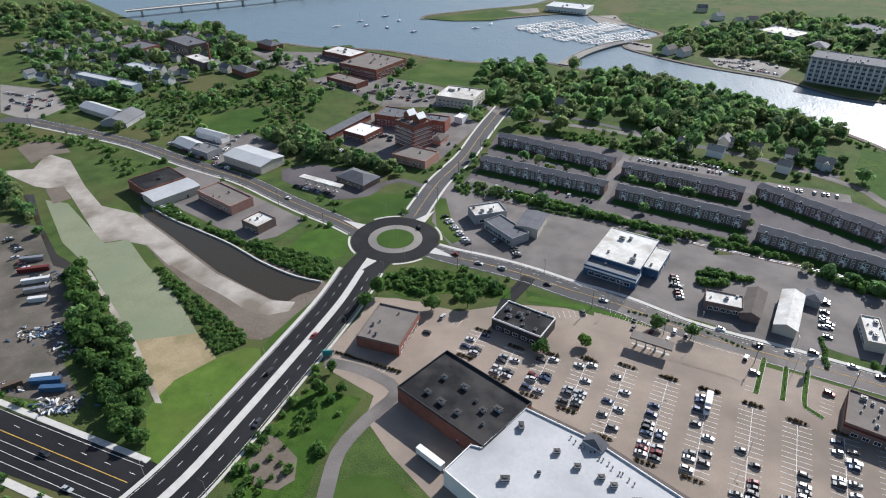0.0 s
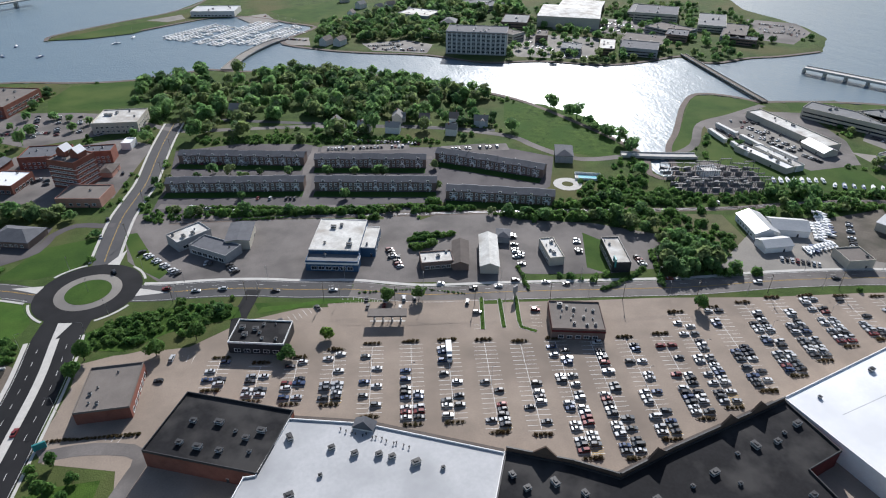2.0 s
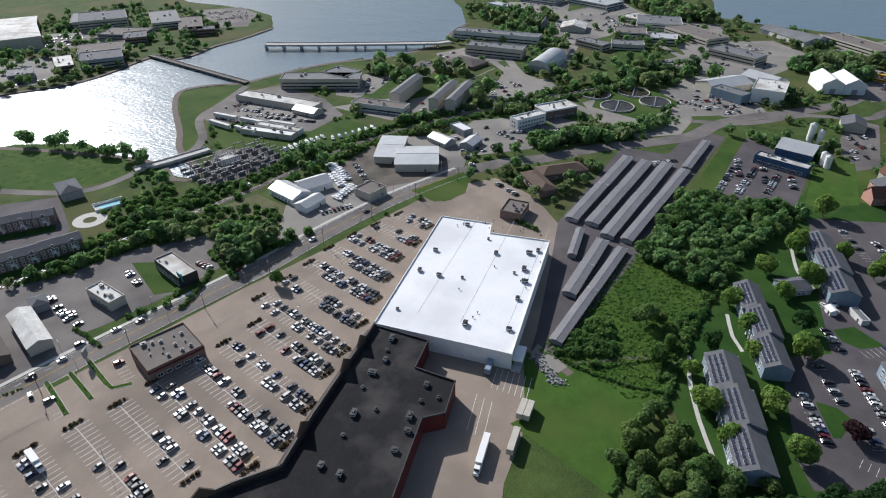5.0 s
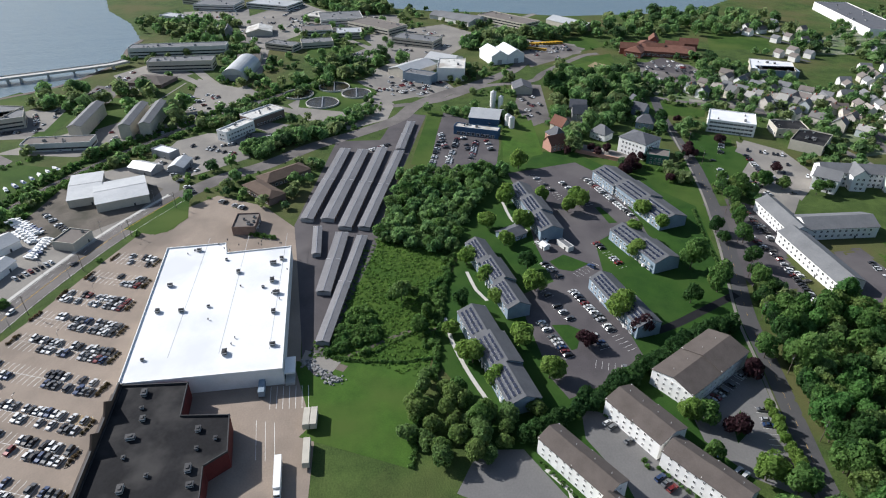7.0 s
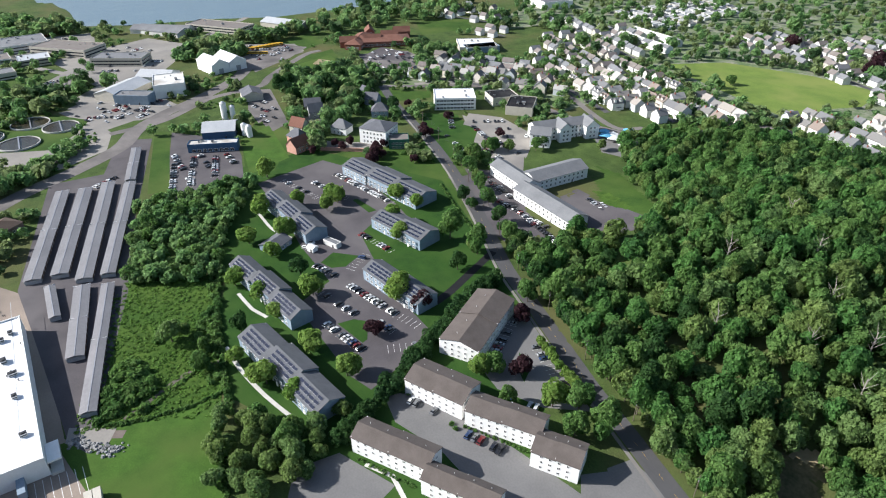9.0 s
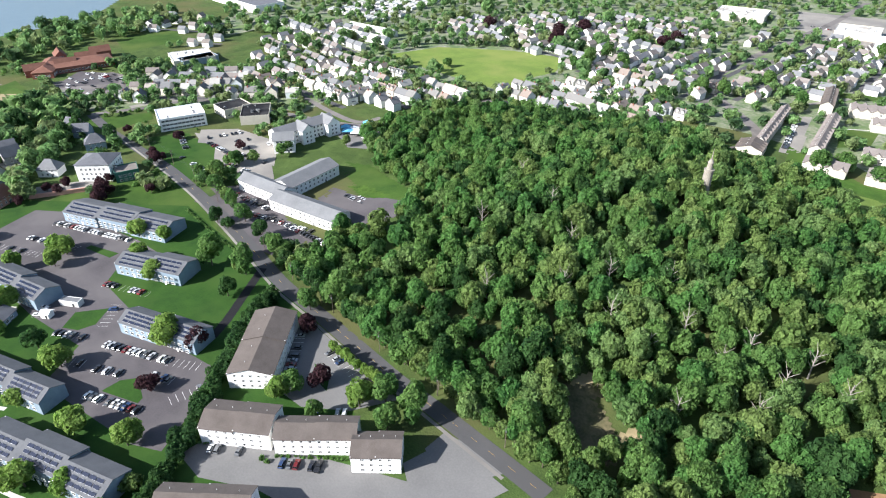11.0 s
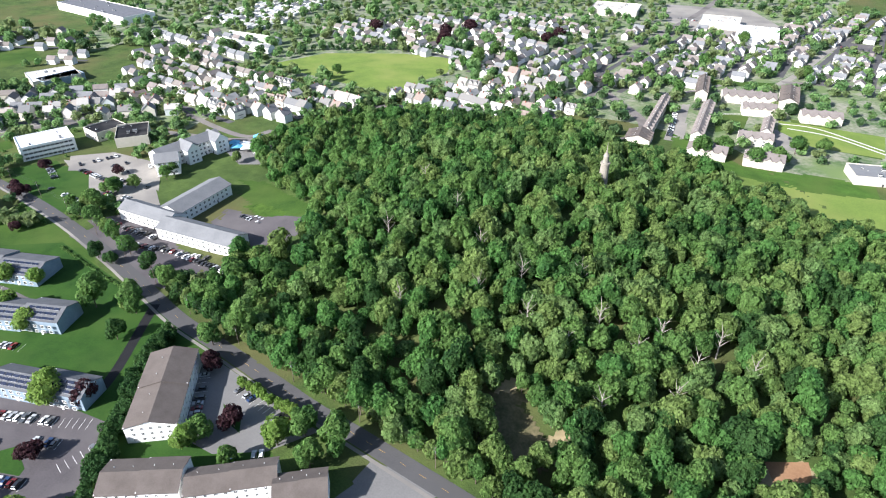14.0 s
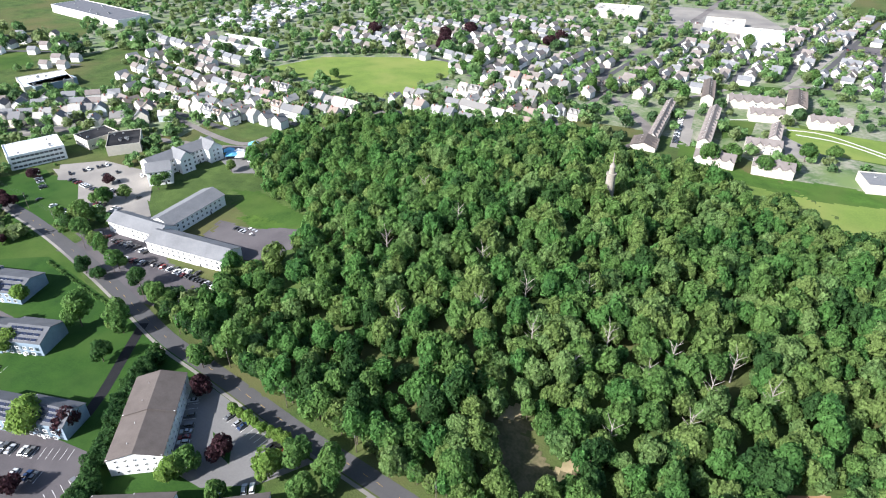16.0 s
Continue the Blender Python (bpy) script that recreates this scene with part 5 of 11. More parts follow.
patch("lawn", lawn, 1, [(18, 274), (39, 266), (44, 261), (19, 263)])
patch("lawn", lawn, 1, [(99, 240), (136, 224), (134, 221), (98, 236)])
patch("dry_bank", mud, 2, [(-87, 165), (-82, 164), (-71, 155), (-69, 145), (-74, 140), (-83, 141), (-89, 151)])
patch("lot", lot_light, 1, [(430, 356), (462, 353), (460, 320), (439, 281), (422, 306)])
patch("clearing", leaf_litter, 1, [(72, -179), (58, -188), (44, -181), (28, -166), (38, -154), (59, -165)])
patch("clearing", straw, 1, [(-36, -189), (-53, -202), (-62, -193), (-49, -179), (-36, -176)])
patch("lot", lot_light, 1, [(31, -590), (18, -596), (16, -499), (29, -500)])
patch("lot", lot_light, 1, [(-50, -559), (-71, -561), (-70, -519), (-51, -516)])
patch("lot", lot_light, 1, [(88, -1051), (-29, -1058), (-75, -931), (-11, -857), (75, -934)])
patch("lot", lot_violet, 1, [(-117, -903), (-169, -897), (-156, -839), (-118, -840)])
patch("lawn", lawn, 1, [(5, -681), (-56, -694), (-53, -678), (3, -662)])
patch("lawn", lawn, 1, [(-4, -582), (-31, -583), (-27, -549), (-6, -534)])
patch("lawn", lawn, 1, [(-62, -592), (-128, -567), (-122, -524), (-75, -532)])
patch("seeded_edge", sand, 3, [(-226, 270), (-224, 270), (-167, 214), (-136, 177), (-139, 177), (-170, 212)])
patch("pavement_apron", lot_tan, 2, [(-64, 244), (-50, 259), (-32, 258), (-19, 248), (-23, 230), (-33, 213), (-67, 204), (-71, 213)])
patch("rough_meadow", meadow, 3, [(-62, 282), (-40, 290), (-7, 285), (10, 274), (10, 265), (-3, 266), (-24, 267), (-44, 261), (-57, 268)])

# ---- roads ----
strip("road", asphalt, 2, 23, [(-114, 128), (-110, 142), (-100, 175), (-88, 216), (-79, 255), (-72, 286), (-65, 306)])
strip("road", worn_asphalt, 2, 13, [(-68, 320), (-81, 325), (-99, 338), (-116, 348), (-144, 366), (-181, 391), (-230, 414), (-292, 446), (-346, 466), (-405, 485), (-438, 488)])
strip("road", worn_asphalt, 2, 13, [(-57, 330), (-52, 345), (-49, 365), (-42, 398), (-34, 422), (-25, 449), (-16, 491), (-8, 525), (2, 562)])
strip("road", worn_asphalt, 2, 15, [(-54, 316), (-43, 311), (-24, 303), (-1, 296), (21, 287), (42, 276), (67, 265)])
strip("road", lot_grey, 2, 14, [(67, 265), (98, 246), (139, 230), (179, 214), (216, 199), (240, 190), (279, 178), (323, 161), (357, 144), (386, 127), (412, 103), (430, 76), (462, 42), (484, 8), (512, -26), (544, -44), (574, -74), (591, -99), (633, -149), (679, -186), (703, -247)])
strip("road", worn_asphalt, 2, 8, [(48, -135), (65, -139), (83, -143), (105, -148), (125, -152), (151, -159), (188, -169), (219, -177), (258, -192), (296, -206), (340, -220), (386, -233), (436, -243), (488, -253), (538, -267)])
strip("road", lot_grey, 2, 7, [(538, -267), (514, -302), (493, -340), (438, -352), (392, -360), (349, -365), (311, -380)])
strip("road", lot_grey, 2, 7, [(-20, 568), (7, 540), (37, 529), (102, 508), (183, 472), (217, 449), (250, 418), (258, 392), (268, 366), (284, 352), (323, 344), (344, 334), (375, 342), (413, 374), (454, 380), (501, 388)])
strip("road", lot_grey, 2, 8, [(546, -24), (554, -65), (581, -101), (593, -119), (602, -166), (629, -187), (684, -244), (693, -267)])
strip("road", lot_grey, 2, 6, [(-56, 137), (-56, 159), (-48, 177), (-39, 194), (-56, 205), (-74, 209)])
strip("path", dirt_grey, 2, 2, [(217, 35), (213, 23), (222, 3), (229, -11), (229, -25)])
TRACK = [(-15, 380), (51, 358), (117, 332), (185, 306), (253, 277), (320, 250), (358, 239), (405, 222), (448, 198), (486, 171), (512, 149), (548, 117), (589, 81), (635, 38)]
strip("track_bed", ballast, 2, 5, TRACK)
strip("road", lot_grey, 2, 7, [(76, 399), (86, 430), (97, 452)])
strip("road", lot_grey, 2, 9, [(59, -475), (50, -532), (113, -654), (76, -848), (40, -996), (11, -1172)])

patch("lot", lot_light, 1, [(540, 162), (594, 151), (624, 114), (595, 99), (554, 114), (525, 149)])
patch("lot", lot_light, 1, [(879, 142), (943, 123), (973, 65), (926, 37), (867, 49), (801, 91), (786, 136)])
patch("lot", lot_grey, 1, [(535, 787), (599, 726), (657, 649), (603, 623), (538, 678), (499, 727)])
patch("lot", lot_grey, 1, [(512, 278), (555, 285), (585, 271), (581, 263), (512, 265)])
patch("lawn", lawn, 1, [(590, 354), (630, 325), (608, 302), (572, 304), (567, 335)])
patch("lawn", lawn, 1, [(510, 268), (568, 263), (563, 250), (505, 253)])
patch("lawn", lawn, 1, [(508, 226), (572, 222), (573, 208), (511, 210)])
patch("lawn", lawn, 1, [(762, 64), (770, 30), (720, 22), (696, 57)])
patch("lot", lot_light, 1, [(717, 19), (760, -13), (732, -38), (689, -8)])
patch("lot", lot_light, 1, [(654, -6), (698, -39), (584, -42), (586, -24)])
patch("lot", lot_light, 1, [(674, 254), (722, 221), (671, 174), (615, 220)])
patch("lot", lot_light, 1, [(925, 136), (1000, 66), (910, 12), (831, 74)])
patch("lot", lot_light, 1, [(812, 1), (861, -111), (804, -146), (762, -83), (753, -16)])
patch("lot", lot_grey, 1, [(596, -150), (588, -172), (493, -155), (476, -130), (517, -136)])
patch("lot", lot_grey, 1, [(714, -182), (741, -241), (715, -260), (683, -228), (649, -177)])
patch("infield", straw, 2, [(646, -239), (660, -252), (648, -260), (630, -255), (630, -243)])
patch("lawn", lawn, 1, [(675, -222), (686, -248), (670, -277), (628, -260), (614, -232), (642, -214)])
patch("lawn", lawn, 1, [(485, -112), (508, -137), (435, -130), (408, -113), (417, -95)])
patch("lot", lot_grey, 1, [(654, -296), (637, -350), (592, -351), (563, -306), (594, -284)])
patch("lot", lot_light, 1, [(642, -40), (610, -77), (575, -41), (577, -29)])
patch("lawn", shade_lawn, 1, [(439, -277), (399, -284), (364, -253), (359, -234), (382, -224), (432, -245)])
patch("clearing", straw, 1, [(64, -190), (54, -201), (50, -198), (59, -182)])
patch("clearing", straw, 1, [(38, -170), (31, -186), (22, -186), (34, -165)])
patch("clearing", leaf_litter, 1, [(64, -186), (52, -193), (48, -188), (57, -178), (64, -180)])
patch("clearing", leaf_litter, 1, [(40, -170), (29, -177), (28, -166), (36, -163)])
patch("clearing", red_earth, 1, [(-40, -196), (-55, -202), (-56, -193), (-43, -187)])
patch("lot", lot_pale, 1, [(94, -131), (82, -145), (64, -136), (83, -114)])
patch("lawn", lawn, 1, [(280, -296), (265, -314), (218, -290), (206, -270), (248, -280)])
strip("sidewalk", lot_light, 3, 1.5, [(483, -252), (362, -222), (296, -200.5), (258, -186.5), (219, -171.5), (188, -163.5), (151, -153.5), (105, -142.5), (64, -133)])
strip("road", lot_grey, 2, 7, [(316, -386), (298, -407), (285, -457), (266, -486), (232, -486), (186, -475), (146, -477), (105, -482), (74, -487)])
strip("road", lot_grey, 2, 6, [(129, -483), (115, -541), (102, -599), (92, -663), (69, -796), (46, -974)])
strip("road", lot_light, 2, 7, [(526, -296), (517, -319), (493, -349), (459, -384), (435, -406)])
strip("road", lot_grey, 2, 6, [(435, -406), (364, -382), (333, -378), (324, -396)])
strip("road", lot_light, 2, 7, [(-56, -688), (-77, -739), (-103, -821), (-133, -902), (-179, -1002)])
strip("road", lot_light, 2, 5, [(64, -625), (37, -619), (-5, -666)])
strip("drain_stones", ballast, 2, 4, [(214, 30), (210, 23), (207, 18)])
patch("mown_field", mown, 1, [(213, 22), (203, -17), (176, -10), (150, -7), (171, 36), (193, 18)])
patch("playground", lot_pale, 1, [(333, -349), (327, -387), (289, -367), (292, -338), (306, -332)])
patch("lot", lot_violet, 1, [(322, -229), (298, -236), (228, -217), (225, -203), (252, -198), (285, -209)])
patch("lot", lot_violet, 1, [(273, -277), (250, -270), (231, -277), (213, -276), (202, -262), (216, -248), (238, -255)])
patch("bank", meadow, 1, [(262, -281), (254, -288), (228, -282), (228, -276), (245, -273)])
patch("lawn", lawn, 1, [(290, -311), (272, -316), (229, -297), (208, -286), (202, -270), (213, -276), (258, -297)])
patch("lot", lot_light, 1, [(430, -295), (406, -313), (358, -311), (328, -277), (383, -288), (410, -276)])
strip("path", concrete, 2, 1.8, [(237, -30), (219, -31), (198, -35), (181, -40)])
strip("path", concrete, 2, 1.8, [(352, -83), (327, -84), (313, -90)])
strip("path", concrete, 2, 1.8, [(275, -47), (258, -49), (248, -53)])
strip("path", concrete, 2, 1.8, [(144, -55), (134, -61), (123, -60)])
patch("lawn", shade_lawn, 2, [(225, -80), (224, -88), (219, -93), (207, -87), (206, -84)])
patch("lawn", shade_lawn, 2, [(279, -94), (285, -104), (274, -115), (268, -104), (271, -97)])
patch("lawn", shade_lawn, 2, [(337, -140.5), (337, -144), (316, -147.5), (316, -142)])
strip("path", asphalt, 2, 4.6, [(237, -181), (231, -168), (224, -153), (218, -140), (214, -128)])
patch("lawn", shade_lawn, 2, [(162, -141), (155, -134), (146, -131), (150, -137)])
patch("lawn", lawn, 2, [(213, 264), (219, 250), (201, 220), (193, 231)])
patch("lawn", lawn, 2, [(347, 151), (387, 127), (378, 119), (356, 115), (340, 124), (338, 133)])
patch("lawn", lawn, 2, [(353, 132), (366, 121), (358, 116), (343, 121), (337, 131)])
strip("road", lot_grey, 2, 7, [(-20, 406), (8, 391), (46, 374), (75, 362), (112, 345), (148, 330)])
strip("road", lot_grey, 2, 6, [(83, 433), (122, 425), (158, 412), (175, 405)])
strip("road", lot_grey, 2, 5, [(99, 461), (79, 405), (67, 368)])
patch("lawn", lawn, 2, [(-224, 674), (-190, 691), (-171, 664), (-193, 631), (-221, 645)])
patch("lawn", lawn, 2, [(-326, 773), (-288, 791), (-270, 759), (-304, 734)])
patch("lawn", lawn, 2, [(-227, 755), (-189, 772), (-170, 747), (-205, 723)])
patch("lawn", lawn, 2, [(-270, 514), (-222, 541), (-200, 506), (-217, 472), (-247, 475)])

patch("lot", lot_light, 1, [(118, 968), (160, 978), (166, 915), (132, 915)])
patch("lawn", lawn, 1, [(-118, 930), (-75, 919), (-20, 926), (28, 972), (0, 990), (-40, 975)])
patch("lot", lot_light, 1, [(0, 1000), (48, 1020), (50, 990), (26, 978)])
patch("lawn", sport_grass, 1, [(-54, -583), (-131, -576), (-124, -527), (-76, -531), (-53, -557)])
patch("lawn", lawn, 1, [(528, 386), (575, 370), (560, 345), (512, 366)])
patch("lawn", lawn, 1, [(745, 150), (770, 145), (775, 262), (762, 268)])
patch("lawn", lawn, 1, [(705, 225), (735, 232), (732, 160), (706, 158)])
patch("lawn", lawn, 1, [(555, 232), (600, 232), (600, 205), (556, 206)])
patch("lawn", lawn, 1, [(533, -56), (526, -66), (412, -42), (418, -29)])
patch("lot", lot_light, 1, [(918, 235), (985, 250), (1000, 160), (930, 150)])
strip("path", concrete, 2, 2.0, [(-54, -575), (-83, -574), (-126, -543)])
strip("path", concrete, 2, 1.6, [(-3, -578), (-32, -590), (-52, -591)])
strip("path", concrete, 2, 2.0, [(-60, -566), (-92, -560), (-128, -534)])
strip("road", lot_grey, 2, 7, [(-60, -700), (-150, -720), (-190, -760)])
strip("road", lot_light, 2, 7, [(-20, -900), (-90, -850), (-200, -830)])

patch("lot", lot_light, 1, [(558, 299), (582, 263), (521, 262), (518, 285)])
patch("lot", lot_light, 1, [(516, 221), (528, 158), (504, 150), (489, 188), (496, 214)])
patch("lot", lot_grey, 1, [(587, 264), (642, 259), (633, 232), (587, 232)])
patch("yard", dirt_grey, 1, [(350, 222), (364, 215), (389, 211), (412, 208), (436, 190), (400, 140), (364, 150), (335, 181)])
patch("lot", lot_light, 1, [(486, 150), (500, 128), (492, 104), (445, 88), (419, 124), (407, 146), (419, 169), (448, 158)])
patch("lot", lot_light, 1, [(519, 83), (506, 92), (491, 77), (510, 64)])
patch("lawn", lawn, 1, [(536, 20), (553, 60), (600, 60), (620, 10), (590, -14), (560, 0)])
patch("lot", lot_light, 1, [(631, 0), (573, -36), (573, -60), (592, -65), (607, -47), (652, -25)])
patch("lot", lot_violet, 1, [(637, -286), (668, -333), (628, -350), (598, -332)])
patch("lawn", mown, 1, [(648, -212), (668, -268), (620, -266), (599, -212)])
patch("lawn", mown, 1, [(478, -110), (496, -139), (424, -130), (411, -96)])
patch("lot", lot_light, 1, [(425, -156), (398, -188), (414, -198), (438, -166)])
patch("lot", lot_light, 1, [(500, -168), (478, -164), (472, -196), (492, -192)])
strip("sidewalk", lot_light, 3, 1.8, [(640, 175), (560, 196), (520, 200), (500, 198)])

patch("lot", lot_pale, 1, [(98, -119), (90, -137), (60, -130), (72, -108), (86, -108)])
patch("lawn", verge_grass, 2, [(-141, 174), (-137, 191), (-124, 207), (-113, 215), (-107, 215), (-104, 209), (-109, 193), (-116, 161), (-121, 146), (-129, 150), (-136, 163)])
patch("parking_lot", lot_tan, 2, [(52, 258), (85, 245.5), (124, 229.5), (118, 212), (79, 226), (50, 240)])
patch("pavement_apron", lot_light, 2, [(214, 38), (222, 36), (212, 20), (205, 24)])
strip("access_road", asphalt, 2, 7.5, [(20, 286), (15, 276), (9, 265), (5, 249)])
patch("lawn", mown, 2, [(17, 265), (21, 269), (39, 264), (50, 263), (70, 253), (49, 259), (33, 262)])
# Lawn along the terraces; its dark green also paints in their shade.
for line in ([(-15.6, 420.6), (27.3, 402.8), (70.3, 385.0)],
             [(-3.4, 467.2), (38.3, 446.6), (80.0, 426.0)],
             [(87.0, 418.7), (123.8, 402.0), (160.7, 385.2)],
             [(77.1, 381.8), (114.7, 364.3), (152.3, 346.8)],
             [(170.9, 394.4), (199.5, 365.1), (228.1, 335.8)],
             [(152.9, 333.1), (183.3, 314.8), (213.8, 296.5)]):
    strip("row_lawn", shade_lawn, 2, 8.0, line)
patch("lawn", mown, 1, [(26, -519), (-30, -470), (-84, -476), (-111, -471), (-110, -451), (-72, -445), (-23, -449), (22, -480)])
# ---- stony shores ----
strip("shore_stones", ballast, 3, 5, BAY[4:-6])
strip("shore_stones", ballast, 3, 5, ISLE[:6])
strip("shore_stones", ballast, 3, 5, ISLE[12:])
strip("road", lot_light, 2, 9, [(691, 177), (624, 141), (577, 102), (536, 57)])
strip("road", lot_light, 2, 9, [(516, 218), (553, 187), (599, 156), (620, 126)])
strip("road", lot_light, 2, 10, [(654, 109), (870, 110), (1038, 84)])
strip("road", lot_light, 2, 9, [(618, -31), (798, -145), (910, -249)])
strip("road", lot_light, 2, 8, [(913, 276), (962, 212), (909, 114), (848, 48)])
strip("road", lot_light, 2, 8, [(848, 48), (740, -16), (671, -59)])
strip("road", lot_light, 2, 8, [(691, 206), (608, 139), (562, 96)])
patch("lot", lot_light, 1, [(839, 160), (908, 134), (914, 92), (784, 104), (754, 131)])
patch("lot", lot_light, 1, [(432, 193), (440, 175), (421, 153), (404, 166), (405, 185)])
strip("road", lot_violet, 2, 5.5, [(-112, 368), (-88, 376), (-81, 392), (-68, 400), (-55, 394), (-46, 391)])
strip("lot", lot_grey, 2, 13, [(102, 455), (167, 432)])
strip("lot", lot_grey, 2, 13, [(188, 416), (238, 400)])



# ---- buildings ----
flat_house("shop", "red-brick restaurant with gravel flat roof", "shop", -48.2, 231.3, 26.7, 21.4, 76.1, 6.0, brick, tan_roof, 5, ("sn", 1, 4.0, 2.4, 1.8, 1.6), trim=tan_roof)
brick_store = flat_house("store", "brick-fronted store with black membrane roof", "store", -9.3, 185.9, 46.4, 30.7, -37.1, 8.0, brick, black_roof, 0, None, parapet=1.0, trim=dark_metal)
for x, y in ((-18, 195), (-9, 190), (-4, 183), (5, 179), (-1, 178), (-24, 186), (-18, 181), (-11, 176), (-1, 171)):
    spot = brick_store.matrix_basis.inverted() @ Vector((x, y, 8.0))
    part("rooftop_unit", unit_meshes[(x + y) % 3], None, brick_store, at=pose(*spot))
flat_house("showroom", "tall blue-walled showroom with worn white roof", "showroom", 74.0, 309.3, 28.0, 35.0, -27.0, 8.2, deep_blue, worn_white, 5, None, parapet=0.35, trim=old_white)
flat_house("showroom", "lower blue showroom front with grey roof and white fascia", "showroom", 64.5, 289.7, 29.0, 8.4, -27.0, 6.0, deep_blue, grey_roof, 1, ("s", 1, 4.0, 3.0, 2.0, 2.0), band=white_wall)
flat_house("showroom", "blue showroom annex with white flat roof", "showroom", 90.8, 302.4, 8.2, 24.0, -27.0, 6.0, deep_blue, worn_white, 1, ("e", 1, 4.0, 2.0, 1.6, 1.6), parapet=0.35, trim=old_white)
flat_house("shop", "low grey block with black roof and white parapet", "shop", 16.1, 241.6, 25.9, 16.8, -27.9, 6.0, dark_metal, black_roof, 8, ("sn", 1, 4.5, 2.6, 1.6, 1.8), trim=white_wall)
flat_house("showroom", "car showroom with worn white flat roof", "showroom", -5.5, 351.5, 21.2, 13.4, 22.8, 6.0, grey_wall, worn_white, 4, ("s", 1, 4.0, 3.2, 2.0, 2.0))
pitched_house("garage", "dark metal-roofed repair garage", "garage", 22.4, 340.1, 21.4, 13.7, 71.2, 6.5, cream_wall, slate_roof, 0.8, False, None)
flat_house("garage", "low dark flat-roofed garage wing", "garage", 6.8, 331.8, 27.1, 13.1, -49.8, 5.0, grey_wall, slate_roof, 1, ("s", 1, 4.0, 3.0, 2.2, 1.7))
canopy("fuel_canopy", "fuel station canopy on steel columns", 75.2, 232.0, 19.0, 6.0, -23.5, 5.6, tan_roof)
flat_house("restaurant", "brick restaurant with brown roof and many vents", "restaurant", 157.4, 191.3, 25.1, 21.8, -27.5, 6.0, dark_brick, tan_roof, 14, ("sn", 1, 4.0, 2.2, 1.6, 1.7), band=red_panel)
flat_house("shop", "small shop with white flat roof", "shop", 117.9, 269.1, 18.0, 11.4, -15.8, 4.5, dark_brick, worn_white, 3, ("s", 1, 3.0, 2.0, 1.8, 1.6))
pitched_house("shop", "brown gabled shop beside a white one", "shop", 132.6, 268.6, 24.6, 9.0, 244.8, 5.0, dark_brick, brown_roof, 1.8, False, ("sn", 1, 3.4, 1.6, 1.4, 1.6))
pitched_house("hall", "long gabled hall with pale cream roof", "hall", 147.8, 263.0, 33.4, 10.1, 243.9, 6.0, cream_wall, worn_white, 2.0, False, ("sn", 1, 3.4, 1.6, 1.4, 1.6))
pitched_house("shed", "small hipped grey building", "shed", 165.2, 277.4, 9.6, 7.9, 240.0, 5.0, grey_wall, slate_roof, 1.6, True, ("sn", 1, 3.4, 1.6, 1.4, 1.6))
flat_house("restaurant", "small drive-through restaurant with white roof", "restaurant", 181.4, 250.0, 21.3, 8.4, 254.5, 5.0, cream_wall, worn_white, 5, ("sn", 1, 3.5, 2.2, 1.6, 1.6))
flat_house("shop", "narrow glass-fronted shop with white roof", "shop", 212.3, 231.9, 27.1, 10.3, 247.4, 6.0, dark_metal, worn_white, 2, ("sn", 1, 3.4, 2.6, 2.4, 2.0))
tower = flat_house("office_tower", "red-brick office tower with stair gables", "office tower", -68.5, 466.4, 22.1, 19.5, -40.4, 20.0, brick, tan_roof, 3, ("snew", 5, 3.2, 2.4, 1.3, 3.0, 3.2))
for k in (-1, 1):
    a, b = gable_forms(7.5, 7.0, 4.0, 3.4, 0.3)
    part("stair_head", a, brick, tower, at=pose(k * 5.5, 2.0, 20.0, 0, 0, 90))
    part("stair_roof", b, white_roof, tower, "white gabled stair roof", at=pose(k * 5.5, 2.0, 20.0, 0, 0, 90))
for fl in range(5):
    f = Form()
    f.box(-11.15, 11.15, -9.85, 9.85, 2.1 + fl * 3.2, 2.45 + fl * 3.2)
    part("floor_band", f, white_trim, tower)
flat_house("office_wing", "red-brick office wing with dark roof", "office", -89.6, 513.1, 31.2, 22.0, -16.6, 9.0, brick, slate_roof, 4, ("sn", 2, 3.4, 1.6, 1.4))
flat_house("office_wing", "red-brick office wing with dark roof", "office", -55.3, 503.4, 23.2, 13.0, -15.5, 9.0, brick, slate_roof, 4, ("sn", 2, 3.4, 1.6, 1.4))
flat_house("shop", "red-walled shop with white roof", "shop", -112.2, 479.7, 23.3, 22.7, 61.6, 6.0, brick, white_roof, 3, ("sw", 1, 4.0, 2.4, 2.0, 1.8))
pitched_house("warehouse", "long brick warehouse with dark roof", "warehouse", -129.6, 494.7, 57.2, 9.9, 65.5, 6.0, brick, slate_roof, 2.0, False, None)
flat_house("warehouse", "pink block warehouse with grey roof", "warehouse", -62.6, 435.1, 29.0, 20.7, -24.3, 6.0, pink_wall, tan_roof, 1, ("s", 1, 5.0, 2.0, 1.6, 2.2))
pitched_house("shop", "small pink shop with hipped roof", "shop", -48.7, 474.8, 15.0, 9.8, 68.9, 5.0, pink_wall, brown_roof, 2.0, True, None)
canopy("fuel_canopy", "fuel station canopy on steel columns", -121.6, 383.2, 35.2, 5.2, -23.8, 5.5, worn_white)
pitched_house("shop", "fuel station shop with dark hipped roof", "shop", -98.3, 395.0, 25.7, 17.4, -31.2, 6.0, dark_brick, slate_roof, 3.5, True, ("sn", 1, 3.4, 1.6, 1.4, 1.6))
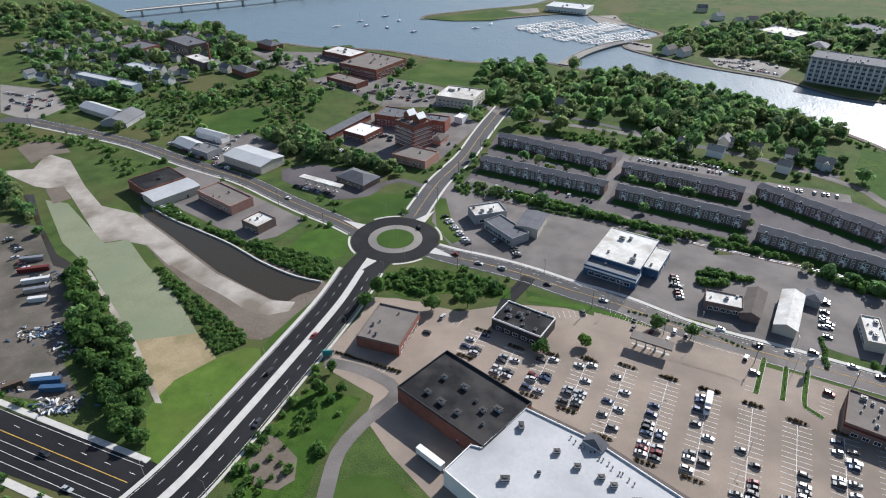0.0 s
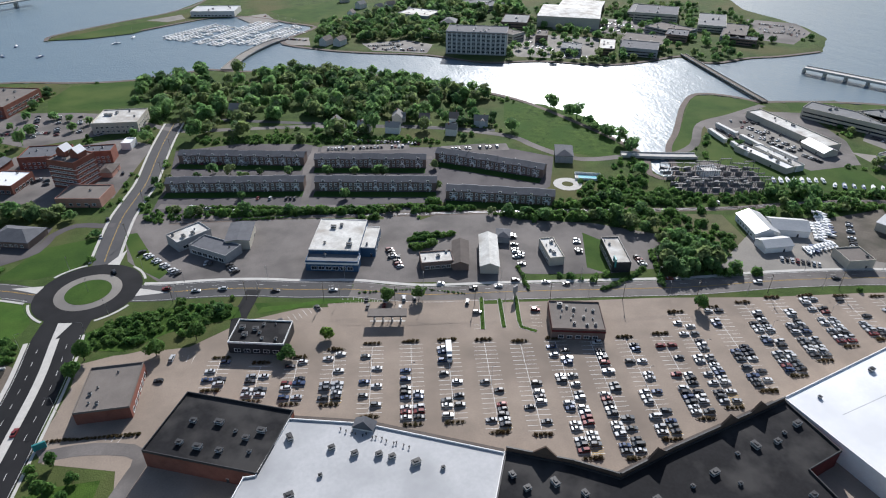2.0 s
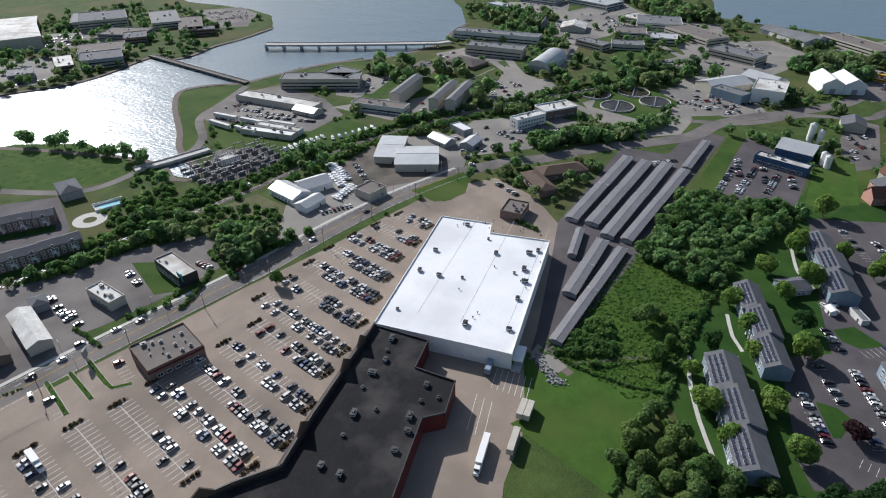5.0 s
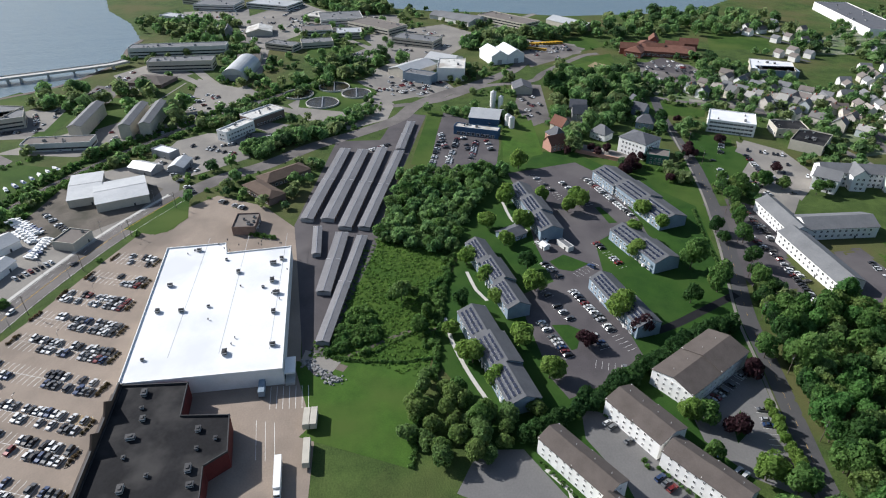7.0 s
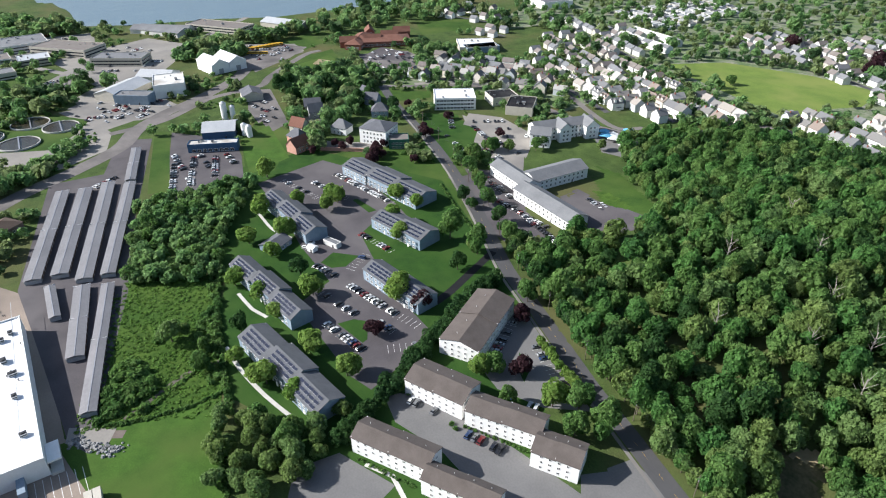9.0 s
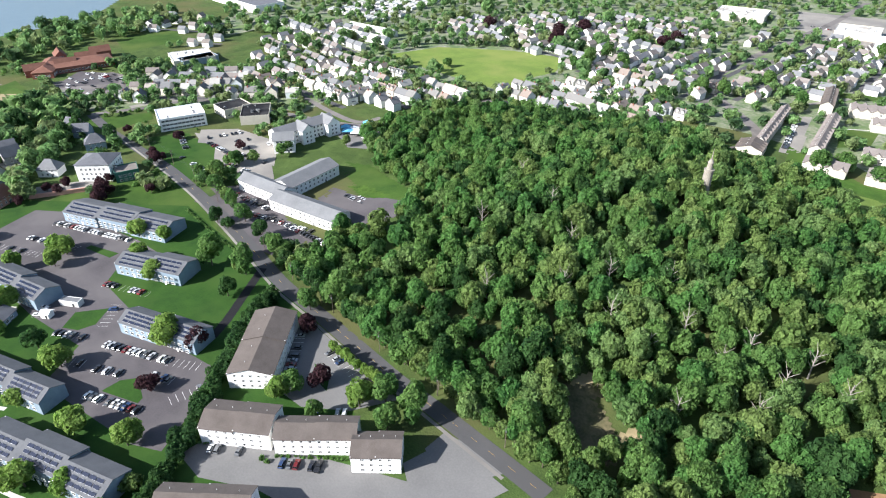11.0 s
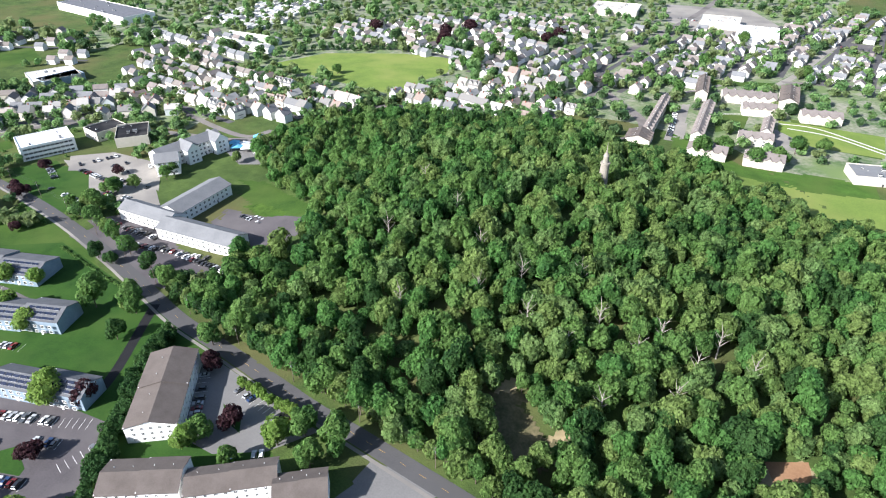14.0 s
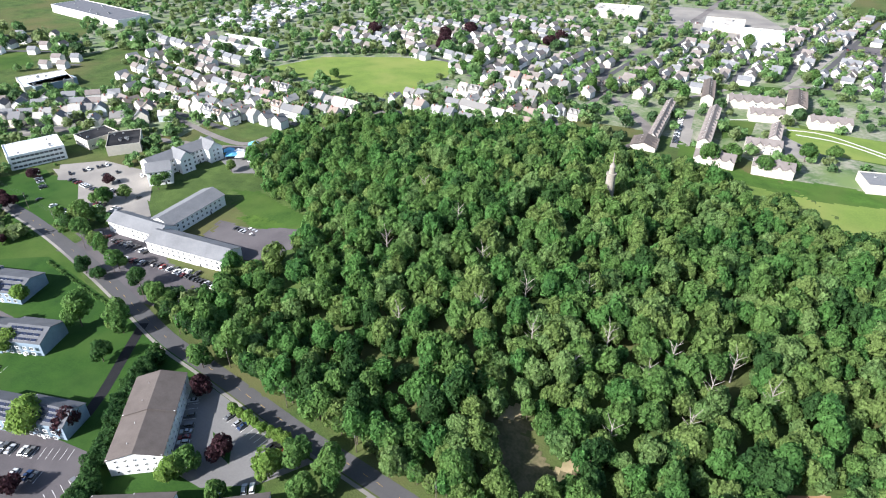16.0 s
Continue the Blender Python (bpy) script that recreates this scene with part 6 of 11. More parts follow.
pitched_house("warehouse", "white metal warehouse with pitched roof", "warehouse", -182.8, 418.9, 39.8, 23.1, -27.7, 7.0, cream_wall, metal_roof, 1.6, False, None)
pitched_house("shed", "grey gabled shed with pitched roof", "shed", -245.0, 443.8, 23.2, 13.5, -32.3, 5.0, grey_wall, metal_roof, 2.7, False, None)
pitched_house("shed", "pale gabled workshop with pitched roof", "shed", -233.5, 462.4, 29.5, 8.5, -25.1, 6.0, white_wall, metal_roof, 1.7, False, None)
flat_house("shed", "low grey workshop with flat roof", "shed", -225.1, 431.8, 18.2, 13.9, -28.5, 5.0, grey_wall, grey_roof, 2, None)
flat_house("warehouse", "workshop half with black flat roof", "warehouse", -235.5, 373.5, 30.0, 25.0, 53, 6.5, brick, black_roof, 1, None, parapet=0.4)
pitched_house("warehouse", "workshop half with pale blue metal roof", "warehouse", -219.0, 360.0, 32.0, 18.0, 53, 6.0, cream_wall, metal_roof, 0.8, False, None)
flat_house("office", "pink-brick office with patched flat roof", "office", -179.6, 355.6, 36.8, 17.1, -32.8, 6.0, pink_wall, tan_roof, 3, ("sn", 1, 3.6, 2.0, 1.5, 2.4))
flat_house("shop", "small dark shop with white roof", "shop", -146.2, 326.2, 14.9, 14.3, -30.7, 5.0, dark_brick, worn_white, 3, ("s", 1, 3.0, 1.8, 1.6))
pitched_house("warehouse", "white metal storage hall", "warehouse", -355.8, 510.3, 48.3, 14.3, -26.9, 6.0, cream_wall, metal_roof, 2.9, False, None)
pitched_house("warehouse", "grey metal storage hall", "warehouse", -327.5, 494.2, 28.8, 23.9, 85.8, 6.0, grey_wall, grey_roof, 4, False, None)
flat_house("apartment_block", "long pale apartment block", "apartment block", -393.4, 585.8, 84.9, 11.3, -22.7, 8.0, blue_wall, metal_roof, 3, ("s", 2, 4.0, 1.6, 1.4))
flat_house("apartment_block", "pale apartment block with flat roof", "apartment block", -380.1, 629.6, 45.4, 14.2, -29.0, 8.0, blue_wall, metal_roof, 2, ("s", 2, 4.0, 1.6, 1.4))
flat_house("office", "large brick office with patched brown roof", "office", -139.8, 667.7, 52.1, 50.4, 62.0, 10.0, brick, tan_roof, 10, ("sw", 2, 5.2, 3.4, 1.4, 2.4, 3.6))
flat_house("office", "low annex with pale roof", "office", -182.9, 718.6, 44.3, 28.1, -29.7, 6.0, brick, worn_white, 4, ("s", 1, 4.0, 2.4, 1.5))
flat_house("office", "low brick wing with flat roof", "office", -157.2, 618.3, 41.3, 17.4, -32.3, 5.0, brick, tan_roof, 2, ("s", 1, 4.0, 2.4, 1.5))
flat_house("apartment_block", "tan apartment block with flat roof", "apartment block", -38.4, 571.9, 36.3, 33.3, -17.0, 9.0, cream_wall, worn_white, 5, ("snew", 2, 4.0, 1.8, 1.5, 2.2, 3.4))
flat_house("depot", "small white depot with flat roof", "depot", -34.1, 521.5, 11.4, 7.6, 66.1, 5.0, white_wall, white_roof, 0, None)
flat_house("mill", "old red-brick mill with flat roof", "mill", -425.0, 709.9, 35.0, 29.2, -27.0, 9.0, brick, slate_roof, 1, ("se", 2, 4.5, 1.4, 1.8))
flat_house("mill", "dark brick mill with tall windows", "mill", -374.6, 726.7, 53.1, 27.5, -37.2, 12.0, dark_brick, slate_roof, 1, ("se", 3, 4.5, 1.4, 1.8))
flat_house("mill", "low mill building with pale roof", "mill", -334.4, 671.1, 41.9, 17.0, -36.8, 7.0, dark_brick, worn_white, 1, ("s", 1, 4.5, 1.4, 1.8))
pitched_house("house", "brick hall with hipped roof", "house", -273.3, 640.8, 27.8, 14.3, -38.3, 7.0, brick, slate_roof, 2.9, True, None)
pitched_house("house", "brick shore house with hipped roof", "house", -281.6, 747.7, 29.0, 16.8, -36.6, 8.0, brick, slate_roof, 3.4, True, None)
long_house("row_house", "brown-brick row houses with slate roof and white porches", "row house", 31.4, 412.6, 93.1, 10.5, -22.5, 7.6, dark_brick, slate_roof, 9, 2.2, ("s", 2, 3.4, 1.3, 1.4, 1.9, 2.8, white_trim), porch=white_trim, group="row houses")
long_house("row_house", "brown-brick row houses with slate roof and white porches", "row house", 43.0, 456.1, 93.7, 10.5, -26.3, 7.6, dark_brick, slate_roof, 9, 2.2, ("s", 2, 3.4, 1.3, 1.4, 1.9, 2.8, white_trim), porch=white_trim, group="row houses")
long_house("row_house", "brown-brick row houses with slate roof and white porches", "row house", 128.2, 411.6, 81.9, 10.5, -24.5, 7.6, dark_brick, slate_roof, 7, 2.2, ("s", 2, 3.4, 1.3, 1.4, 1.9, 2.8, white_trim), porch=white_trim, group="row houses")
long_house("row_house", "brown-brick row houses with slate roof and white porches", "row house", 119.2, 373.9, 83.2, 10.5, -25.0, 7.6, dark_brick, slate_roof, 7, 2.2, ("s", 2, 3.4, 1.3, 1.4, 1.9, 2.8, white_trim), porch=white_trim, group="row houses")
long_house("row_house", "brown-brick row houses with slate roof and white porches", "row house", 207.1, 372.5, 82.5, 10.5, -45.7, 7.6, dark_brick, slate_roof, 7, 2.2, ("s", 2, 3.4, 1.3, 1.4, 1.9, 2.8, white_trim), porch=white_trim, group="row houses")
long_house("row_house", "brown-brick row houses with slate roof and white porches", "row house", 188.8, 323.9, 71.5, 10.5, -31.0, 7.6, dark_brick, slate_roof, 7, 2.2, ("s", 2, 3.4, 1.3, 1.4, 1.9, 2.8, white_trim), porch=white_trim, group="row houses")
pitched_house("pavilion", "square pavilion with grey hipped roof", "pavilion", 266.2, 364.2, 21.0, 12.8, 238.8, 7.0, grey_wall, slate_roof, 2.6, True, ("sn", 1, 3.4, 1.6, 1.4, 1.6))
pitched_house("boat_shop", "white gabled boat shop", "boat shop", 313.0, 223.4, 25.2, 14.9, 249.0, 6.0, white_wall, metal_roof, 3.0, False, ("sn", 1, 3.4, 1.6, 1.4, 1.6))
pitched_house("boat_shop", "white gabled boat shop wing", "boat shop", 328.9, 214.7, 20.9, 15.4, -33.5, 6.0, white_wall, metal_roof, 3.1, False, None)
pitched_house("boat_shop", "white gabled boat shop porch", "boat shop", 304.8, 203.4, 17.5, 10.6, -15.2, 5.0, white_wall, metal_roof, 2.1, False, None)
flat_house("shed", "tan flat-roofed boat shed", "shed", 333.0, 174.0, 15.6, 14.4, -18.7, 5.0, cream_wall, tan_roof, 1, None)
pitched_house("warehouse", "large pale green metal warehouse with low roof", "warehouse", 390.5, 163.5, 31.0, 32.0, 290, 6.5, cream_wall, metal_roof, 1.2, False, None, ridge=steel)
pitched_house("warehouse", "pale green metal warehouse wing with low roof", "warehouse", 400.5, 188.5, 19.5, 40.0, 285, 6.0, cream_wall, metal_roof, 1.2, False, None, ridge=steel)
pitched_house("motel", "brown hip-roofed lodge with pitched roof", "lodge", 381.4, 71.2, 30.8, 12.6, 219.2, 6.0, dark_brick, umber_roof, 2.5, True, ("sn", 1, 3.4, 1.6, 1.4, 1.6))
pitched_house("motel", "brown hip-roofed lodge wing", "lodge", 406.2, 60.4, 34.2, 14.8, -54.3, 6.0, dark_brick, umber_roof, 3.0, True, ("sn", 1, 3.4, 1.6, 1.4, 1.6))
flat_house("bank", "small bank with brown flat roof", "bank", 338.9, 76.9, 17.0, 13.6, -3.4, 5.0, dark_brick, tan_roof, 4, ("sn", 1, 3.4, 2.0, 1.6))
flat_house("office", "white two-storey office with parapet", "office", 491.4, 104.6, 29.9, 10.6, -37.7, 8.0, white_wall, worn_white, 5, ("snew", 2, 3.0, 1.6, 1.4, 2.2, 3.4), trim=white_wall, parapet=1.0)
flat_house("office", "brick office with white parapet", "office", 524.7, 87.8, 32.2, 18.0, -45.1, 7.0, dark_brick, worn_white, 6, ("se", 1, 3.4, 1.8, 1.5), trim=white_wall, parapet=1.0)
flat_house("shop", "small shop with white roof", "shop", 457.2, 151.5, 18.7, 9.5, 235.0, 5.0, grey_wall, white_roof, 0, None)
pitched_house("shed", "shed with blue-grey metal roof", "shed", 431.8, 159.1, 20.1, 12.3, 242.2, 5.0, grey_wall, metal_roof, 2.5, False, None)
pitched_house("shed", "shed with blue-grey metal roof", "shed", 433.9, 135.8, 17.2, 11.1, -9.7, 5.0, grey_wall, metal_roof, 2.2, False, None)
flat_house("switch_house", "white switch house by the substation", "switch house", 343.0, 294.5, 12.1, 10.6, -12.9, 5.0, white_wall, worn_white, 0, None)
flat_house("barracks", "pale flat-roofed service block", "office", 528.5, 319.2, 76.5, 21.6, -70.1, 9.0, cream_wall, grey_roof, 4, None)
flat_house("barracks", "pale flat-roofed service block", "office", 548.4, 307.9, 29.4, 27.6, 257.0, 9.0, cream_wall, grey_roof, 4, None)
pitched_house("barracks", "three-storey grey barracks with pitched roof", "barracks", 526.7, 228.5, 57.5, 9.8, 0.1, 12.0, cream_wall, grey_roof, 2.0, False, None)
pitched_house("barracks", "three-storey grey barracks with pitched roof", "barracks", 522.6, 190.2, 54.2, 8.7, -0.3, 12.0, cream_wall, grey_roof, 1.7, False, None)
pitched_house("barracks", "three-storey grey barracks with pitched roof", "barracks", 524.8, 175.6, 54.8, 8.5, 0.0, 12.0, cream_wall, grey_roof, 1.7, False, None)
flat_house("barracks", "white flat-roofed service block", "office", 483.9, 235.9, 50.3, 14.7, 269.4, 6.0, old_white, tan_roof, 4, None)
pitched_house("barracks", "pale flat-roofed service block", "office", 454.9, 292.5, 23.6, 13.3, 260.3, 5.0, cream_wall, metal_roof, 2.7, False, None)
flat_house("barracks", "pale flat-roofed service block", "office", 466.7, 329.3, 84.3, 15.6, 265.4, 5.0, cream_wall, worn_white, 4, None)
vault_hall("vaulted_hall", "pale barrel-vaulted metal hall beside parking lots", 668.0, 125.5, 56.0, 27.0, -8.0, 12.5)
flat_house("barracks", "white flat-roofed service block", "office", 751.0, 204.0, 106.0, 18.0, 270.0, 10.0, old_white, grey_roof, 6, None)
flat_house("barracks", "pale flat-roofed service block", "office", 691.5, 188.5, 66.0, 19.0, 268.5, 10.0, cream_wall, grey_roof, 6, None)
pitched_house("barracks", "low brown-roofed hall among trees", "office", 645.0, 208.0, 38.0, 28.0, 250.0, 5.0, dark_brick, brown_roof, 3.5, True, None)
flat_house("barracks", "white flat-roofed service block", "office", 918.6, 244.8, 39.7, 18.6, 236.3, 9.0, old_white, metal_roof, 4, None)
flat_house("barracks", "pale flat-roofed service block", "office", 904.0, 40.4, 64.3, 34.6, 239.5, 7.0, cream_wall, worn_white, 4, None)
flat_house("barracks", "pale flat-roofed service block", "office", 758.5, 89.6, 37.8, 18.0, 240.2, 7.0, cream_wall, grey_roof, 4, None)
pitched_house("barracks", "white flat-roofed service block", "office", 885.0, -134.1, 74.6, 24.0, 232.3, 7.0, old_white, grey_roof, 4, False, None)
flat_house("barracks", "pale flat-roofed service block", "office", 841.6, -22.4, 72.9, 34.7, 223.4, 8.0, cream_wall, tan_roof, 4, None)
tall_block = flat_house("hotel", "five-storey grey and white waterfront apartment block", "apartment block", 347.3, 666.8, 70.0, 33.8, -32.3, 25.0, grey_wall, slate_roof, 8, ("sw", 5, 5.6, 3.6, 2.6, 3.2, 4.4), band=dark_brick)
for k in range(13):
    f = Form()
    f.box(-0.8, 0.8, -0.5, 0.0, 1.0, 24.0)
    part("bay", f, old_white, tall_block, "white vertical facade bay", at=pose((k - 6) * 5.6, -16.9, 0))
flat_house("college_hall", "brick flat-roofed college hall", "college", 458.4, 767.7, 50.2, 34.6, 53.7, 8.0, dark_brick, grey_roof, 5, None)
flat_house("college_hall", "pale flat-roofed college hall", "college", 544.4, 608.6, 48.2, 46.0, -47.3, 8.0, cream_wall, tan_roof, 5, None)
flat_house("college_hall", "grey flat-roofed college hall", "college", 516.7, 581.9, 42.5, 36.5, -44.0, 9.0, grey_wall, slate_roof, 5, None)
flat_house("college_hall", "brick flat-roofed college hall", "college", 490.9, 608.7, 47.8, 18.2, 50.8, 7.0, dark_brick, worn_white, 5, None)
flat_house("college_hall", "pale flat-roofed college hall", "college", 698.3, 652.9, 78.6, 35.4, 224.4, 8.0, cream_wall, grey_roof, 5, None)
flat_house("college_hall", "grey flat-roofed college hall", "college", 681.2, 596.4, 78.9, 29.0, 39.5, 7.0, grey_wall, tan_roof, 5, None)
flat_house("college_hall", "brick flat-roofed college hall", "college", 659.9, 567.0, 38.4, 20.3, -51.7, 7.0, dark_brick, slate_roof, 5, None)
pitched_house("college_hall", "pale flat-roofed college hall", "college", 535.9, 752.9, 82.2, 79.4, -38.2, 16.0, cream_wall, worn_white, 4, True, None)
flat_house("college_hall", "grey flat-roofed college hall", "college", 446.7, 618.1, 27.1, 23.4, 51.1, 7.0, grey_wall, grey_roof, 5, None)
flat_house("college_hall", "brick flat-roofed college hall", "college", 443.9, 678.6, 30.3, 14.5, 54.7, 9.0, dark_brick, tan_roof, 5, None)
flat_house("college_hall", "pale flat-roofed college hall", "college", 660.3, 720.4, 59.8, 58.5, 46.1, 12.0, cream_wall, slate_roof, 5, None)
pitched_house("factory", "factory with pale green roof", "factory", 649.2, -51.1, 44.7, 27.6, -47.6, 8.0, cream_wall, metal_roof, 4, False, None)
flat_house("factory", "factory block with blue roof", "factory", 617.4, -55.9, 31.8, 14.6, 234.2, 8.0, blue_wall, grey_roof, 2, None)
pitched_house("factory", "factory hall with pale roof", "factory", 678.1, -88.1, 33.9, 25.3, 231.2, 8.0, white_wall, metal_roof, 4, False, None)
flat_house("factory", "white factory tower block", "factory", 631.2, -89.5, 36.6, 27.5, -10.9, 12.0, white_wall, worn_white, 3, None)
for x, y in ((680, -143), (684, -162)):
    pitched_house("tent_hall", "white fabric-clad hall with pitched roof", "hall", x, y, 34, 19, 192, 12.0, white_wall, white_roof, 5, False, None)
    f = Form()
    f.box(-2.5, 2.5, -0.1, 0.1, 0, 5.0)
    door = thing("hall_door", "tall grey roller door of the white hall", "door", pose(x - 16.7, y - 3.6, 0, 0, 0, 102))
    part("panel", f, grey_wall, door)
pitched_house("brewery", "blue and white brewery hall", "brewery", 500.0, -100.6, 25.2, 24.9, 248.8, 8.0, deep_blue, metal_roof, 4, False, None)
flat_house("brewery", "low blue brewery taproom", "brewery", 469.3, -87.1, 36.6, 9.1, 245.5, 6.0, deep_blue, worn_white, 3, ("s", 1, 4.0, 2.6, 2.0))
pitched_house("barn", "grey barn with dark roof", "barn", 572.6, -149.1, 20.9, 17.9, 172.0, 7.0, cream_wall, slate_roof, 3.6, False, None)
pitched_house("school", "brick school with red tiled hip roof", "school", 683.7, -338.0, 72.8, 33.2, 246.7, 8.0, brick, tile_roof, 4, True, ("sw", 1, 3.0, 1.6, 1.8, 2.4))
pitched_house("school", "brick school wing with red tiled roof", "school", 693.6, -317.7, 54.7, 19.3, -41.9, 8.0, brick, tile_roof, 3.9, True, ("sw", 1, 3.0, 1.6, 1.8, 2.4))
for x, y, a in ((690, -302, 248), (684, -330, 248), (690, -356, 248), (700, -378, 248), (722, -345, 338)):
    pitched_house("school", "brick school gable wing with red tiled roof", "school", x, y, 20, 11, a, 9.5, brick, tile_roof, 5.0, False, ("ew", 2, 3.0, 1.6, 1.8, 2.2, 3.4))
flat_house("market", "market hall with white roof", "market", 603.1, -422.9, 42.4, 39.6, 242.3, 6.0, cream_wall, white_roof, 4, None)
flat_house("market", "market wing with blue-grey roof", "market", 590.2, -420.8, 38.7, 17.8, 255.5, 6.0, blue_wall, grey_roof, 3, None)
flat_house("office", "white three-storey modern office", "office", 454.7, -296.2, 36.0, 26.6, 240.9, 10.0, white_wall, white_roof, 3, ("snew", 3, 3.0, 2.4, 1.5, 1.9, 3.2))
flat_house("office", "office with black flat roof", "office", 438.9, -337.1, 24.8, 21.0, 255.3, 7.0, cream_wall, black_roof, 3, ("sw", 1, 3.6, 1.8, 1.6, 2.6))
flat_house("office", "office wing with black flat roof", "office", 412.1, -338.6, 30.8, 23.4, -46.4, 7.0, cream_wall, black_roof, 5, ("se", 1, 3.6, 1.8, 1.6, 2.6))
pitched_house("care_home", "large white four-storey care home", "care home", 348.9, -328.8, 51.0, 14.5, 255.5, 12.0, white_wall, grey_roof, 4, False, ("sw", 3, 3.2, 1.4, 1.5, 2.2, 3.2))
pitched_house("care_home", "white care home wing", "care home", 343.6, -303.8, 15.3, 14.6, 222.9, 12.0, white_wall, grey_roof, 4, False, ("sw", 3, 3.2, 1.4, 1.5, 2.2, 3.2))
pitched_house("hotel_wing", "long white hotel wing with grey roof", "hotel", 256.1, -237.9, 52.7, 15.4, 179.7, 9.0, white_wall, grey_roof, 3.4, False, ("snew", 2, 3.8, 1.3, 1.4, 2.4, 3.0))
pitched_house("hotel_wing", "long white hotel wing with grey roof", "hotel", 289.5, -270.8, 43.8, 17.7, 267.2, 9.0, white_wall, grey_roof, 3.4, False, ("snew", 2, 3.8, 1.3, 1.4, 2.4, 3.0))
pitched_house("hotel_wing", "white hotel wing with grey roof", "hotel", 300.1, -244.4, 40.0, 13.3, 177.0, 9.0, white_wall, grey_roof, 3.4, False, ("snew", 2, 3.8, 1.3, 1.4, 2.4, 3.0))
pitched_house("house", "tall white victorian house", "house", 418.5, -202.2, 22.8, 20.7, 215.2, 14.0, white_wall, slate_roof, 4, True, ("snew", 3, 3.0, 1.2, 1.6, 2.0, 3.4))
flat_house("house", "dark green flat-roofed house", "house", 399.6, -209.4, 15.2, 13.3, 242.6, 7.0, green_wall, tan_roof, 1, ("sn", 2, 3.0, 1.4, 1.4))
flat_house("warehouse", "vast low warehouse with dark roof", "warehouse", 799.6, -665.6, 172.7, 45.4, 166.7, 10.0, white_wall, slate_roof, 10, None)
long_house("apartment_block", "blue-grey apartment block with solar panels on grey roof", "apartment block", 331.6, -98.6, 59.9, 13.9, 185.7, 8.0, blue_wall, apartment_roof, 3, 3.0, ("sw", 2, 3.6, 1.5, 1.3, 1.9, 2.8), panels=5, step=0.5, shift=1.2, group="solar apartments")
long_house("apartment_block", "blue-grey apartment block with solar panels on grey roof", "apartment block", 263.9, -60.2, 63.2, 11.8, 189.7, 8.0, blue_wall, apartment_roof, 3, 3.0, ("sw", 2, 3.6, 1.5, 1.3, 1.9, 2.8), panels=5, step=0.5, shift=1.2, group="solar apartments")
long_house("apartment_block", "blue-grey apartment block with solar panels on grey roof", "apartment block", 203.0, -48.0, 63.2, 14.1, 190.3, 8.0, blue_wall, apartment_roof, 3, 3.0, ("sw", 2, 3.6, 1.5, 1.3, 1.9, 2.8), panels=5, step=0.5, shift=1.2, group="solar apartments")
long_house("apartment_block", "blue-grey apartment block with solar panels on grey roof", "apartment block", 231.9, -117.2, 43.1, 12.6, 190.2, 8.0, blue_wall, apartment_roof, 2, 3.0, ("sw", 2, 3.6, 1.5, 1.3, 1.9, 2.8), panels=5, step=0.5, shift=1.2, group="solar apartments")
long_house("apartment_block", "blue-grey apartment block with solar panels on grey roof", "apartment block", 280.8, -148.0, 39.8, 16.3, 194.4, 8.0, blue_wall, apartment_roof, 2, 3.0, ("sw", 2, 3.6, 1.5, 1.3, 1.9, 2.8), panels=5, step=0.5, shift=1.2, group="solar apartments")
long_house("apartment_block", "blue-grey apartment block with solar panels on grey roof", "apartment block", 342.0, -169.3, 75.0, 18.8, 193.0, 8.0, blue_wall, apartment_roof, 3, 3.0, ("sw", 2, 3.6, 1.5, 1.3, 1.9, 2.8), panels=5, step=0.5, shift=1.2, group="solar apartments")
long_house("condominium", "white three-storey condominium with brown shingle roof", "condominium", 183.8, -133.3, 41.7, 19.3, -59.3, 9.3, white_wall, brown_roof, 2, 2.6, ("snew", 3, 3.3, 0.9, 1.05, 1.7, 2.7), step=0.4, group="white condominiums")
long_house("condominium", "white three-storey condominium with brown shingle roof", "condominium", 158.3, -97.6, 27.5, 14.7, 205.4, 9.3, white_wall, brown_roof, 2, 2.6, ("snew", 3, 3.3, 0.9, 1.05, 1.7, 2.7), step=0.4, group="white condominiums")
long_house("condominium", "white three-storey condominium with brown shingle roof", "condominium", 130.2, -109.4, 30.5, 11.4, 211.9, 9.3, white_wall, brown_roof, 2, 2.6, ("snew", 3, 3.3, 0.9, 1.05, 1.7, 2.7), step=0.4, group="white condominiums")
long_house("condominium", "white three-storey condominium with brown shingle roof", "condominium", 106.5, -115.5, 18.0, 12.0, 211.5, 9.3, white_wall, brown_roof, 2, 2.6, ("snew", 3, 3.3, 0.9, 1.05, 1.7, 2.7), step=0.4, group="white condominiums")
long_house("condominium", "white three-storey condominium with brown shingle roof", "condominium", 140.7, -66.4, 32.3, 11.1, 210.1, 9.3, white_wall, brown_roof, 2, 2.6, ("snew", 3, 3.3, 0.9, 1.05, 1.7, 2.7), step=0.4, group="white condominiums")
long_house("condominium", "white three-storey condominium with brown shingle roof", "condominium", 112.4, -77.0, 28.0, 8.7, 211.0, 9.3, white_wall, brown_roof, 2, 2.6, ("snew", 3, 3.3, 0.9, 1.05, 1.7, 2.7), step=0.4, group="white condominiums")
pitched_house("shed", "small white gabled shed", "shed", 293.0, -95.0, 4.4, 3.8, 202.6, 3.2, white_wall, white_roof, 0.9, False, None)
